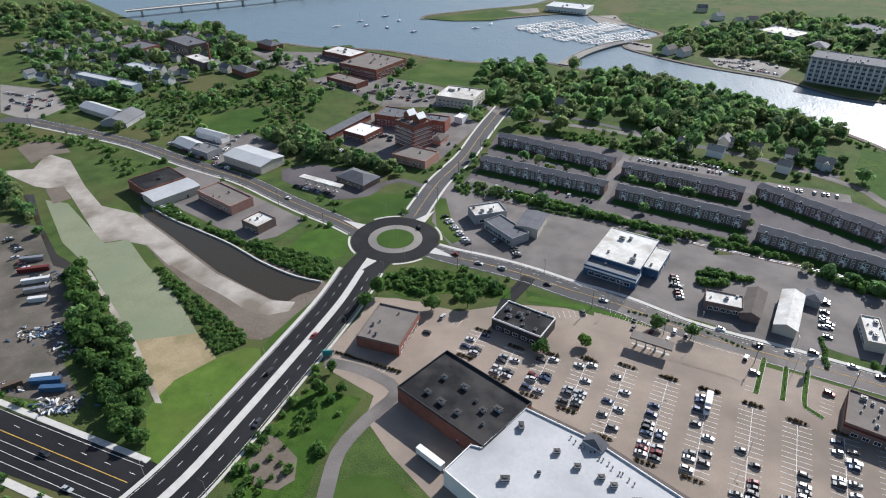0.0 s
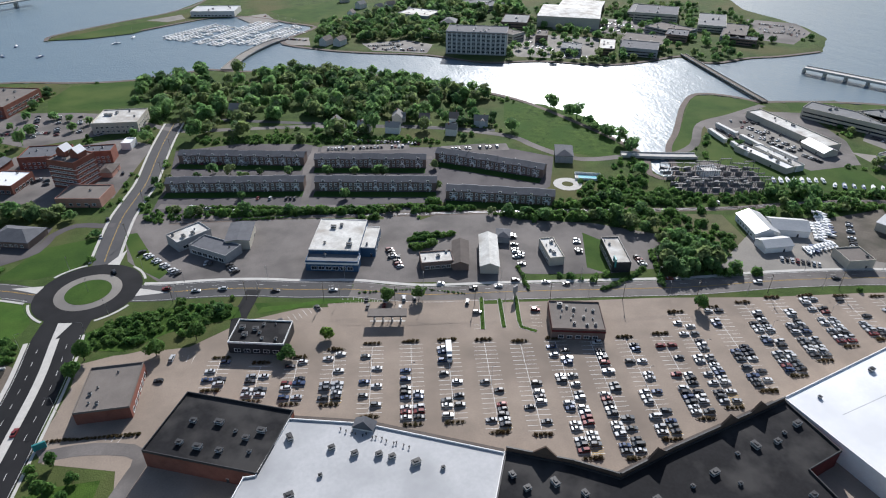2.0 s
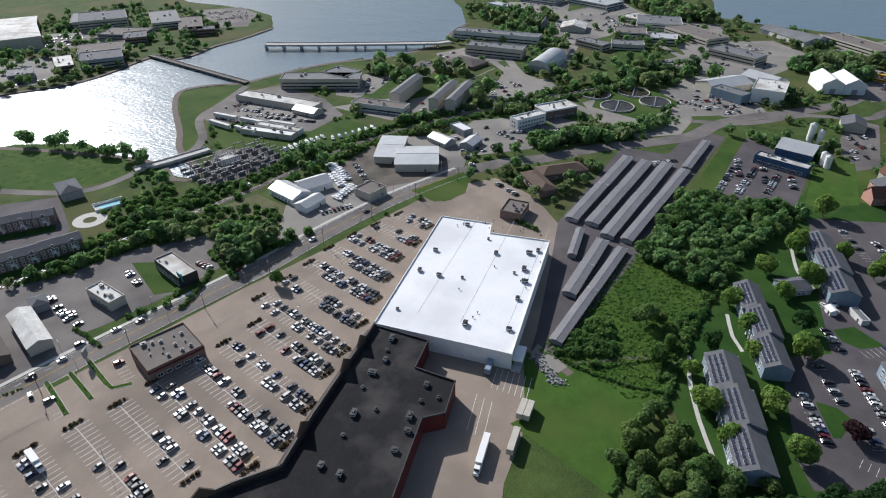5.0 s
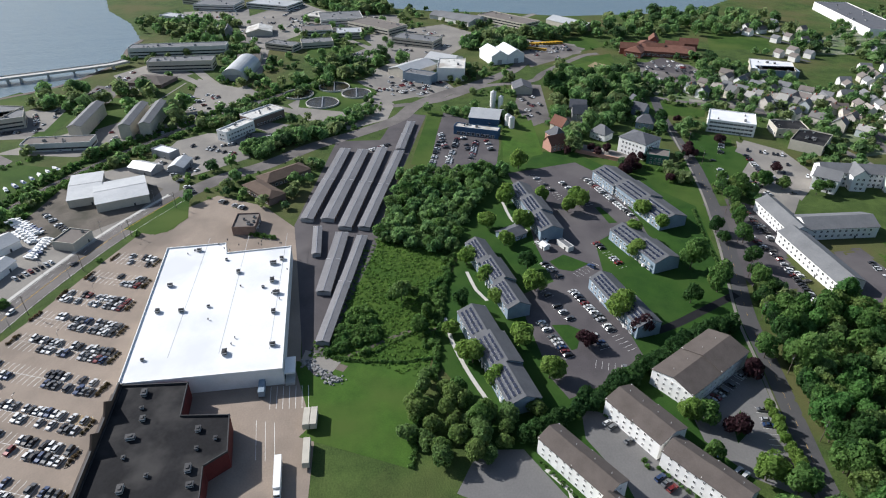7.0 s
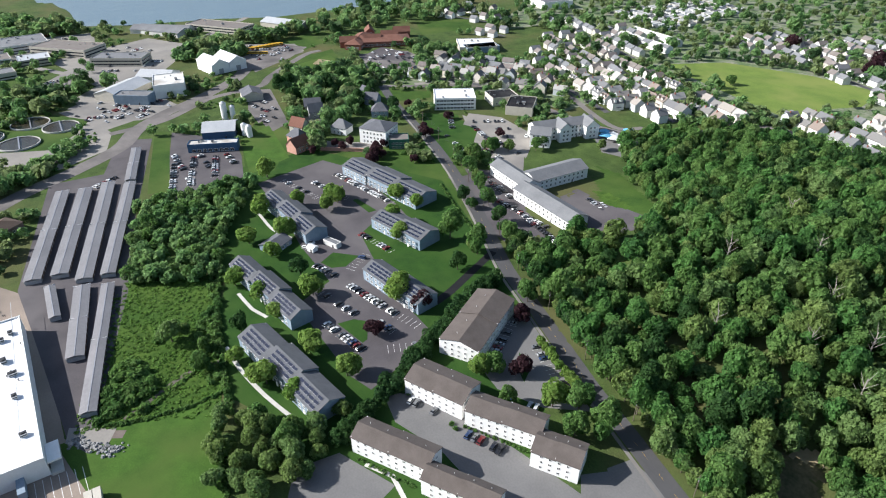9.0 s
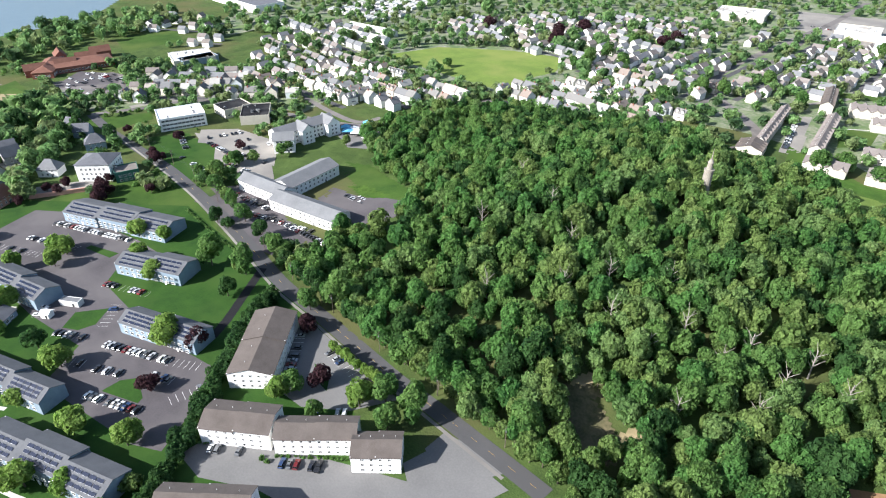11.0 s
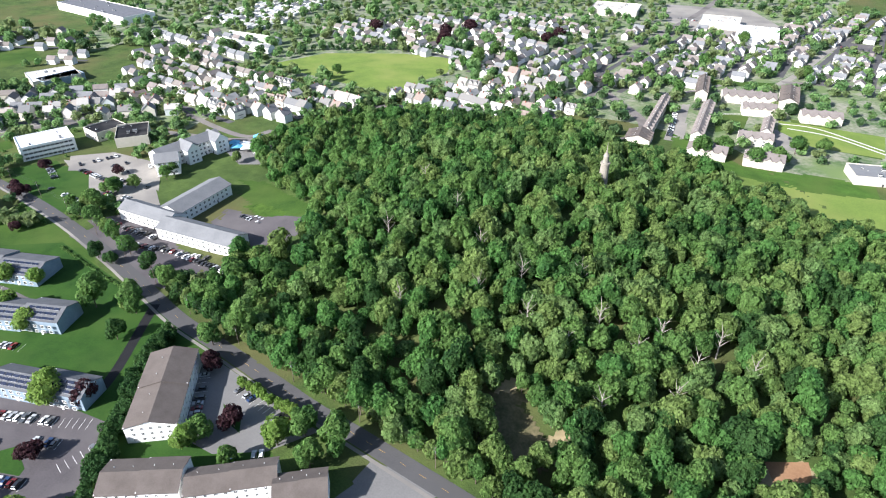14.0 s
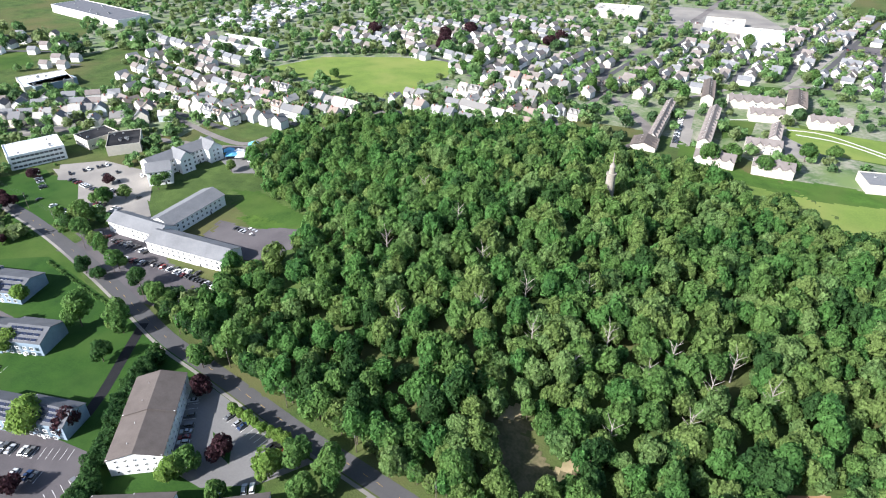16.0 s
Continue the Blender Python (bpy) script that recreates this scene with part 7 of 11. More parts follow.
flat_house("shed", "low pale shed with grey roof", "shed", 292.5, -107.0, 10.5, 4.0, 202, 3.0, old_white, grey_roof, 0, None, parapet=0.2)
pitched_house("club_house", "grey gabled club house", "house", 308.2, -78.9, 14.0, 11.4, -62.0, 4.5, blue_wall, slate_roof, 2.3, False, ("sn", 1, 3.4, 1.6, 1.4, 1.6))
storage_row(394.5, 29.9, 109.9, 7.8, -12.3)
storage_row(392.0, 16.8, 108.0, 8.2, -13.0)
storage_row(387.1, 4.4, 121.7, 7.9, -13.4)
storage_row(382.5, -7.6, 116.0, 7.0, -14.6)
storage_row(315.0, 34.2, 30.0, 4.6, 0.2)
storage_row(292.6, 24.5, 59.6, 7.2, -8.9)
storage_row(270.3, 18.3, 95.0, 5.9, -12.2)
storage_row(470.0, -29.6, 59.0, 6.4, -13.4)
long_house("townhouse", "cream gabled townhouse row with pinkish-brown roof", "townhouse", -28.9, -624.5, 44.9, 17.6, 186.5, 8.0, cream_wall, pink_roof, 3, 3.2, ("s", 2, 6.0, 1.6, 1.4, 1.9, 2.8), group="townhouses")
long_house("townhouse", "cream gabled townhouse row with pinkish-brown roof", "townhouse", -37.5, -593.0, 26.7, 14.6, 187.3, 8.0, cream_wall, pink_roof, 2, 3.2, ("s", 2, 6.0, 1.6, 1.4, 1.9, 2.8), group="townhouses")
long_house("townhouse", "cream gabled townhouse row with pinkish-brown roof", "townhouse", -85.0, -592.2, 30.7, 14.5, 185.0, 8.0, cream_wall, pink_roof, 2, 3.2, ("s", 2, 6.0, 1.6, 1.4, 1.9, 2.8), group="townhouses")
long_house("townhouse", "cream gabled townhouse row with pinkish-brown roof", "townhouse", 4.6, -545.8, 83.6, 9.1, 266.9, 8.0, cream_wall, pink_roof, 6, 3.2, ("s", 2, 6.0, 1.6, 1.4, 1.9, 2.8), group="townhouses")
long_house("townhouse", "cream gabled townhouse row with pinkish-brown roof", "townhouse", -2.5, -480.3, 27.4, 14.9, 175.2, 8.0, cream_wall, pink_roof, 2, 3.2, ("s", 2, 6.0, 1.6, 1.4, 1.9, 2.8), group="townhouses")
long_house("townhouse", "cream gabled townhouse row with pinkish-brown roof", "townhouse", -34.8, -520.0, 24.8, 12.1, 181.2, 8.0, cream_wall, pink_roof, 2, 3.2, ("s", 2, 6.0, 1.6, 1.4, 1.9, 2.8), group="townhouses")
long_house("townhouse", "cream gabled townhouse row with pinkish-brown roof", "townhouse", -40.7, -479.8, 26.4, 15.0, 178.3, 8.0, cream_wall, pink_roof, 2, 3.2, ("s", 2, 6.0, 1.6, 1.4, 1.9, 2.8), group="townhouses")
long_house("townhouse", "cream gabled townhouse row with pinkish-brown roof", "townhouse", -43.8, -547.4, 31.9, 8.2, 264.8, 8.0, cream_wall, pink_roof, 2, 3.2, ("s", 2, 6.0, 1.6, 1.4, 1.9, 2.8), group="townhouses")
long_house("townhouse", "cream gabled townhouse row with pinkish-brown roof", "townhouse", 10.9, -635.6, 53.0, 10.1, 91.1, 9.0, cream_wall, brown_roof, 4, 3.2, ("s", 2, 6.0, 1.6, 1.4, 1.9, 2.8), group="townhouses")
long_house("townhouse", "cream gabled townhouse row with pinkish-brown roof", "townhouse", -62.5, -636.1, 45.5, 14.9, 86.5, 9.0, cream_wall, brown_roof, 3, 3.2, ("s", 2, 6.0, 1.6, 1.4, 1.9, 2.8), group="townhouses")
long_house("townhouse", "cream gabled townhouse row with pinkish-brown roof", "townhouse", 47.5, -486.8, 19.0, 18.0, 268.5, 8.0, cream_wall, brown_roof, 2, 3.2, ("s", 2, 6.0, 1.6, 1.4, 1.9, 2.8), group="townhouses")
long_house("townhouse", "cream gabled townhouse row with pinkish-brown roof", "townhouse", 41.3, -543.8, 89.9, 7.0, 266.9, 8.0, cream_wall, pink_roof, 6, 3.2, ("s", 2, 6.0, 1.6, 1.4, 1.9, 2.8), group="townhouses")
flat_house("store", "big store with white roof", "store", -36.0, -874.0, 66.7, 47.7, 87.9, 8.0, white_wall, white_roof, 6, None)
flat_house("store", "big cream store with white roof", "store", 8.3, -933.3, 48.4, 44.7, 178.3, 8.0, cream_wall, worn_white, 6, None)
flat_house("store", "long low store with white roof", "store", 148.7, -963.2, 64.2, 57.5, 181.2, 8.0, cream_wall, worn_white, 8, None)
flat_house("school", "low school with grey roof", "school", -107.7, -482.9, 24.8, 22.1, 190.2, 6.0, cream_wall, grey_roof, 4, None)
flat_house("barracks", "pale flat-roofed service block", "office", 399.5, 296.4, 47.6, 9.0, -88.8, 4.0, cream_wall, metal_roof, 4, None)
flat_house("barracks", "white flat-roofed service block", "office", 410.1, 293.0, 42.1, 7.7, 267.3, 4.0, old_white, worn_white, 4, None)
for k in range(3):
    pitched_house("chapel", "steep-gabled grey chapel hall among trees", "chapel", 832 + k * 4, 186 - k * 11, 15, 9, 8, 9.0, grey_wall, grey_roof, 6.0, False, None)
flat_house("barracks", "long low white stores block with flat roof", "office", 1008, 203, 62, 40, 255, 8.0, old_white, grey_roof, 5, None)
for k in range(5):
    f = Form()
    f.box(-12, 12, -1.5, 1.5, 0.9, 4.0)
    f.box(-11, 11, -0.6, 0.6, 0.0, 0.9)
    row = thing("storage_trailer", "long pale box trailer parked on the yard", "trailer", pose((402, 398, 419, 417, 420)[k], (345, 317, 352, 324, 296)[k], 0.1, 0, 0, (76, 76, 84, 84, 88)[k]), "yard trailers")
    part("box", f, old_white, row)
flat_house("barracks", "white flat-roofed service block", "office", 828.5, 54.3, 38.2, 30.0, -84.6, 7.0, old_white, tan_roof, 4, None)
flat_house("barracks", "pale flat-roofed service block", "office", 811.9, 13.8, 31.3, 28.4, -87.8, 7.0, cream_wall, metal_roof, 4, None)
pitched_house("barracks", "pale flat-roofed service block", "office", 840.0, 126.0, 32.1, 31.3, 4.8, 7.0, cream_wall, worn_white, 4, False, None)
flat_house("barracks", "white flat-roofed service block", "office", 894.2, 24.4, 56.2, 46.9, -85.0, 8.0, old_white, grey_roof, 4, None)
flat_house("barracks", "pale flat-roofed service block", "office", 769.8, 51.6, 37.0, 21.3, -82.1, 6.0, cream_wall, grey_roof, 4, None)
pitched_house("barracks", "pale flat-roofed service block", "office", 710.3, 121.3, 24.2, 19.7, 266.7, 6.0, cream_wall, tan_roof, 3.9, False, None)
flat_house("barracks", "white flat-roofed service block", "office", 1005.3, 122.2, 70.2, 43.3, 241.9, 7.0, old_white, metal_roof, 4, None)
flat_house("barracks", "pale flat-roofed service block", "office", 1049.9, 225.2, 64.9, 42.7, 240.2, 7.0, cream_wall, worn_white, 4, None)
flat_house("barracks", "pale flat-roofed service block", "office", 761.5, -66.4, 54.8, 25.9, 237.8, 8.0, cream_wall, grey_roof, 4, None)
pitched_house("barracks", "white flat-roofed service block", "office", 877.4, -133.8, 68.2, 28.0, 215.1, 7.0, old_white, grey_roof, 4, False, None)
flat_house("barracks", "pale flat-roofed service block", "office", 856.8, -198.6, 83.0, 31.1, 216.9, 7.0, cream_wall, tan_roof, 4, None)
pitched_house("barracks", "pale flat-roofed service block", "office", 826.6, -276.2, 62.8, 27.1, 211.7, 8.0, cream_wall, metal_roof, 4, False, None)
flat_house("college_hall", "grey flat-roofed college hall", "college", 352.0, 854.8, 48.1, 41.6, -51.1, 9.0, grey_wall, worn_white, 5, None)
pitched_house("college_hall", "brick flat-roofed college hall", "college", 371.7, 797.1, 27.5, 20.5, 58.4, 9.0, dark_brick, grey_roof, 4, True, None)
flat_house("college_hall", "pale flat-roofed college hall", "college", 408.4, 705.3, 38.4, 22.7, -67.2, 9.0, cream_wall, tan_roof, 5, None)
flat_house("college_hall", "grey flat-roofed college hall", "college", 467.9, 885.9, 57.0, 42.3, -73.6, 8.0, grey_wall, slate_roof, 5, None)
pitched_house("college_hall", "brick flat-roofed college hall", "college", 574.2, 785.8, 118.6, 61.8, 47.8, 12.0, dark_brick, worn_white, 4, True, None)
flat_house("college_hall", "pale flat-roofed college hall", "college", 660.2, 743.0, 64.1, 44.1, 43.4, 9.0, cream_wall, grey_roof, 5, None)
flat_house("college_hall", "grey flat-roofed college hall", "college", 617.6, 642.8, 53.6, 37.1, -74.6, 7.0, grey_wall, tan_roof, 5, None)
flat_house("college_hall", "brick flat-roofed college hall", "college", 604.2, 615.9, 33.7, 26.5, 42.6, 8.0, dark_brick, slate_roof, 5, None)
flat_house("marina_hall", "long grey marina hall by the docks", "hall", 95.0, 1006.0, 62.0, 40.0, -22.0, 7.0, old_white, metal_roof, 5, ("s", 1, 5.0, 3.0, 1.6))

pitched_house("house", "pink victorian house with steep shingle roof", "house", 449, -147, 14, 11, 20, 8.5, pink_wall, slate_roof, 5.5, True, ("sn", 2, 3.6, 1.1, 1.5, 2.0, 3.0))
pitched_house("house", "grey victorian house with steep shingle roof", "house", 510, -184, 14, 11, 70, 8.5, grey_wall, slate_roof, 5.5, False, ("sn", 2, 3.6, 1.1, 1.5, 2.0, 3.0))
pitched_house("house", "white victorian house with steep shingle roof", "house", 449, -184, 14, 11, 35, 8.5, white_wall, grey_roof, 5.5, True, ("sn", 2, 3.6, 1.1, 1.5, 2.0, 3.0))
pitched_house("house", "cream victorian house with steep shingle roof", "house", 512, -239, 14, 11, 15, 8.5, cream_wall, slate_roof, 5.5, False, ("sn", 2, 3.6, 1.1, 1.5, 2.0, 3.0))
pitched_house("house", "blue victorian house with steep shingle roof", "house", 467, -228, 14, 11, 60, 8.5, blue_wall, slate_roof, 5.5, True, ("sn", 2, 3.6, 1.1, 1.5, 2.0, 3.0))
pitched_house("house", "pink victorian house with steep shingle roof", "house", 433, -141, 14, 11, 110, 8.5, pink_wall, tile_roof, 5.5, False, ("sn", 2, 3.6, 1.1, 1.5, 2.0, 3.0))
pitched_house("care_home", "white care home gable wing", "care home", 338, -347, 16, 11, 165, 12.5, white_wall, grey_roof, 4.5, False, ("ew", 3, 3.2, 1.4, 1.5, 2.2, 3.2))
pitched_house("care_home", "white care home gable wing", "care home", 343, -324, 15, 10, 165, 13, white_wall, grey_roof, 4.5, False, ("ew", 3, 3.2, 1.4, 1.5, 2.2, 3.2))

f = Form()
f.box(-22, 22, -0.4, 0.4, 0, 2.6)
f.box(-22.3, 22.3, -0.6, 0.6, 2.6, 2.8)
bank_wall = thing("retaining_wall", "long pinkish stone retaining wall below a terrace", "wall", pose(411, -172, 0, 0, 0, 52))
part("wall", f, pink_wall, bank_wall)
pitched_house("house", "cream victorian house with dark red gables", "house", 469, -156, 13, 10, 30, 9.0, cream_wall, tile_roof, 6.0, False, ("sn", 2, 3.6, 1.1, 1.5, 2.0, 3.0))
pitched_house("house", "grey shingled victorian house", "house", 494, -180, 12, 10, 80, 9.0, grey_wall, slate_roof, 6.0, False, ("sn", 2, 3.6, 1.1, 1.5, 2.0, 3.0))
pitched_house("house", "pale blue victorian house", "house", 497, -236, 12, 10, 40, 8.0, blue_wall, slate_roof, 5.0, False, ("sn", 2, 3.6, 1.1, 1.5, 2.0, 3.0))
TOWN_BAYS = []

# ---- outlines of woods and hedges ----
PARK = [(306, -352), (284, -355), (260, -385), (234, -408), (177, -407), (133, -404), (93, -406), (66, -389), (22, -449), (-6, -420), (-38, -410), (-78, -398), (-103, -388), (-136, -349), (-130, -249), (-63, -140), (-2, -113), (65, -144), (83, -149), (105, -156), (128, -162), (153, -168), (182, -175), (192, -194), (182, -223), (197, -250), (206, -281), (236, -294), (278, -327)]
SHORE_WOOD = [(-24, 678), (55, 697), (114, 677), (210, 602), (253, 550), (281, 443), (265, 410), (218, 451), (184, 477), (117, 519), (57, 541), (-4, 565)]
TOWN_WOOD = [(-7, 714), (-24, 678), (-4, 565), (37, 543), (62, 609), (43, 707)]
RAIL_HEDGE_A = [(-21, 419), (37, 381), (100, 351), (164, 318), (228, 281), (272, 270), (257, 259), (208, 279), (151, 302), (94, 335), (34, 366), (-24, 397)]
RAIL_HEDGE_B = [(134, 343), (170, 334), (213, 307), (247, 293), (288, 290), (318, 274), (313, 250), (266, 261), (222, 277), (197, 294), (180, 312), (154, 326), (131, 327)]
MARSH_WOOD = [(234, 265), (257, 253), (265, 232), (272, 198), (284, 193), (275, 187), (242, 198), (229, 208), (229, 227), (228, 255)]
MARSH_WOOD_B = [(256, 328), (285, 313), (298, 310), (281, 284), (253, 299), (240, 306)]
WEST_BELT = [(-240, 262), (-228, 271), (-189, 232), (-156, 198), (-130, 164), (-132, 152), (-148, 160), (-166, 182), (-193, 206), (-217, 229)]
WEST_BELT_B = [(-360, 381), (-321, 353), (-279, 307), (-246, 273), (-248, 267), (-290, 306), (-331, 348)]
HEDGE_POND = [(-235, 352), (-206, 331), (-175, 318), (-139, 296), (-112, 280), (-89, 271), (-88, 284), (-97, 300), (-123, 302), (-150, 312), (-184, 324), (-206, 340), (-224, 358)]
SCRUB_A = [(-371, 595), (-284, 585), (-217, 629), (-175, 587), (-166, 531), (-191, 480), (-239, 502), (-293, 542), (-334, 546)]
SCRUB_B = [(-191, 468), (-174, 488), (-149, 478), (-128, 439), (-75, 418), (-56, 401), (-100, 416), (-146, 427), (-167, 436)]
NW_TREES = [(-758, 920), (-652, 951), (-482, 803), (-383, 862), (-314, 760), (-293, 686), (-375, 678), (-394, 593), (-475, 625), (-615, 790), (-628, 744)]
NW_TREES_B = [(-537, 686), (-412, 573), (-357, 569), (-335, 538), (-408, 547), (-499, 622)]
STORAGE_WOOD = [(396, -12), (403, -36), (405, -85), (393, -95), (358, -71), (325, -53), (294, -44), (298, -19), (312, -1)]
FIELD_EDGE = [(257, 33), (257, 20), (232, 19), (219, 10), (218, 23), (219, 33)]
FIELD_LINE = [(304, -40), (306, -47), (228, -27), (212, -18), (234, -17), (264, -30)]
CONDO_WOOD = [(196, -15), (183, -33), (168, -46), (157, -50), (149, -34), (155, -11), (164, -5)]
HEDGE_CONDO = [(158, -48), (166, -64), (178, -86), (194, -116), (211, -147), (216, -168), (210, -168), (201, -137), (178, -98), (164, -71), (155, -54)]
ROAD_TREES = [(448, 100), (496, 51), (494, 20), (466, 13), (448, 42), (427, 72)]
ROAD_TREES_B = [(270, -202), (275, -214), (230, -204), (190, -185), (194, -179), (235, -193)]
VICTORIAN_WOOD = [(631, -199), (602, -276), (501, -238), (447, -182), (421, -147), (462, -147), (541, -169)]
NAVY_TREES = [(613, 317), (623, 216), (576, 154), (592, 95), (680, 43), (728, -39), (705, -68), (628, 3), (618, 50), (564, 98), (522, 157), (514, 230)]
NAVY_TREES_B = [(920, 312), (913, 180), (820, 105), (725, 124), (820, 215)]
POINT_WOOD = [(1053, 123), (1077, 41), (982, -33), (939, -46), (914, -4), (936, 76)]
POINT_WOOD_B = [(699, -38), (733, -92), (709, -183), (747, -193), (768, -284), (812, -300), (783, -200), (786, -100), (715, -64)]
FAR_WOOD_E = [(745, -254), (749, -354), (770, -528), (831, -585), (884, -459), (828, -306)]
FAR_WOOD_F = [(833, -512), (763, -560), (651, -521), (615, -473), (712, -467), (769, -467)]
FAR_WOOD_G = [(693, -576), (578, -628), (483, -583), (471, -538), (524, -502), (631, -544)]
FAR_WOOD_H = [(483, -738), (359, -794), (263, -709), (185, -773), (160, -678), (256, -623), (403, -661)]
TOWN_TREES = [(662, -429), (652, -563), (304, -490), (170, -517), (56, -483), (24, -503), (-18, -470), (-114, -472), (-171, -654), (-151, -1194), (-236, -1465), (1057, -1026), (737, -556)]
TOWN_TREES_B = [(654, -296), (612, -379), (589, -424), (502, -422), (393, -410), (454, -365), (554, -275)]
ISLE_TREES = [(209, 856), (320, 906), (444, 828), (332, 710), (291, 752), (239, 769), (183, 766)]
ISLE_TREES_B = [(365, 974), (504, 939), (519, 826), (379, 806), (320, 823)]
HOUSES_A = [(593, -507), (507, -517), (444, -531), (332, -496), (255, -509), (264, -482), (313, -429), (366, -391), (438, -389), (512, -415)]
HOUSES_B = [(308, -497), (247, -543), (196, -595), (132, -567), (88, -554), (112, -491), (163, -468), (261, -476)]
HOUSES_C = [(277, -625), (184, -717), (68, -783), (-1, -750), (20, -655), (76, -601), (170, -568)]
HOUSES_D = [(579, -333), (580, -367), (570, -408), (471, -390), (464, -377), (495, -333), (514, -297)]
HOUSES_E = [(475, -674), (455, -751), (359, -832), (217, -896), (128, -830), (178, -747), (283, -761), (360, -666)]
HOUSES_F = [(-1, -888), (-194, -1123), (-148, -750), (-88, -744), (-24, -760)]
HOUSES_G = [(-192, 585), (-137, 590), (-127, 542), (-168, 538)]
HOUSES_H = [(32, 550), (123, 498), (187, 486), (245, 421), (257, 450), (215, 507), (105, 536), (38, 566)]
MARSH_ISLAND = [(-59, 280), (-40, 288), (-7, 284), (9, 274), (3, 267), (-24, 268), (-44, 262), (-56, 269)]
ROW_TREES = [(-20, 453), (14, 448), (79, 432), (82, 419), (173, 386), (169, 377), (77, 409), (-15, 432)]
ROW_TREES_B = [(-19, 420), (24, 400), (70, 386), (159, 357), (204, 323), (198, 315), (152, 344), (71, 374), (22, 390)]
NAVY_LAWN_TREES = [(582, 288), (650, 253), (587, 203), (502, 192), (514, 230)]
GATE_TREES = [(388, 88), (401, 77), (435, 49), (431, 34), (396, 41), (356, 54), (360, 67)]
HOTEL_TREES = [(421, -250), (393, -258), (319, -228), (256, -208), (232, -198), (240, -194), (284, -211), (356, -235)]
OFFICE_TREES = [(399, -230), (386, -249), (349, -248), (309, -257), (285, -236), (318, -237), (343, -218)]
WEST_TOWN = [(-586, 707), (-556, 796), (-483, 835), (-349, 816), (-236, 692), (-259, 645), (-337, 598), (-412, 564), (-499, 622)]
TOWN_EAST = [(-31, -715), (-150, -690), (-200, -760), (-215, -1040), (-60, -960), (-20, -890)]


# ---- parked cars about the town ----
TOWN_BAYS.append((-484, 557, -424, 537, .6))
TOWN_BAYS.append((-461, 534, -414, 515, .5))
TOWN_BAYS.append((-246, 360, -197, 333, .5))
TOWN_BAYS.append((-264, 449, -200, 406, .4))
TOWN_BAYS.append((-193, 441, -163, 425, .4))
TOWN_BAYS.append((-142, 384, -111, 373, .6))
TOWN_BAYS.append((-130, 450, -101, 442, .5))
TOWN_BAYS.append((-112, 469, -91, 484, .5))
TOWN_BAYS.append((-264, 678, -201, 662, .5))
TOWN_BAYS.append((-226, 638, -177, 614, .4))
TOWN_BAYS.append((-150, 598, -90, 578, .4))
TOWN_BAYS.append((-61, 556, -25, 576, .5))
TOWN_BAYS.append((-295, 299, -258, 271, .8))
TOWN_BAYS.append((-279, 281, -244, 256, .7))
TOWN_BAYS.append((236, 740, 281, 729, .9))
TOWN_BAYS.append((238, 726, 293, 691, .8))
TOWN_BAYS.append((153, 816, 178, 794, .9))
TOWN_BAYS.append((765, 634, 794, 598, .8))
TOWN_BAYS.append((734, 601, 762, 567, .8))
TOWN_BAYS.append((522, 770, 572, 729, .3))
TOWN_BAYS.append((580, 715, 625, 670, .4))
TOWN_BAYS.append((360, 676, 374, 646, .6))
TOWN_BAYS.append((426, 604, 459, 583, .5))
TOWN_BAYS.append((454, 358, 477, 353, .8))
TOWN_BAYS.append((433, 322, 438, 275, .7))
TOWN_BAYS.append((420, 360, 410, 321, .8))
TOWN_BAYS.append((416, 325, 413, 277, .8))
TOWN_BAYS.append((441, 370, 458, 357, .7))
TOWN_BAYS.append((612, 256, 660, 237, .8))
TOWN_BAYS.append((607, 169, 558, 138, .4))
TOWN_BAYS.append((938, 105, 1012, 79, .7))
TOWN_BAYS.append((899, 78, 958, 38, .6))
TOWN_BAYS.append((469, 120, 476, 95, .6))
TOWN_BAYS.append((429, 143, 380, 112, .3))
TOWN_BAYS.append((596, -13, 582, -39, .5))
TOWN_BAYS.append((946, -2, 838, -69, .2))
TOWN_BAYS.append((521, 172, 526, 144, .4))
TOWN_BAYS.append((870, 110, 882, 34, .5))
TOWN_BAYS.append((892, 49, 883, -39, .5))
TOWN_BAYS.append((656, -34, 612, -52, .5))
TOWN_BAYS.append((415, -29, 400, -68, .3))
TOWN_BAYS.append((440, 9, 458, -17, .7))
TOWN_BAYS.append((402, -280, 352, -271, .7))
TOWN_BAYS.append((402, -252, 340, -241, .5))
TOWN_BAYS.append((741, -185, 722, -240, .7))
TOWN_BAYS.append((599, -41, 578, -74, .4))
TOWN_BAYS.append((28, -583, 27, -507, .8))
TOWN_BAYS.append((-54, -541, -70, -542, .7))
TOWN_BAYS.append((63, -958, -9, -935, .6))
TOWN_BAYS.append((-121, -876, -160, -866, .7))

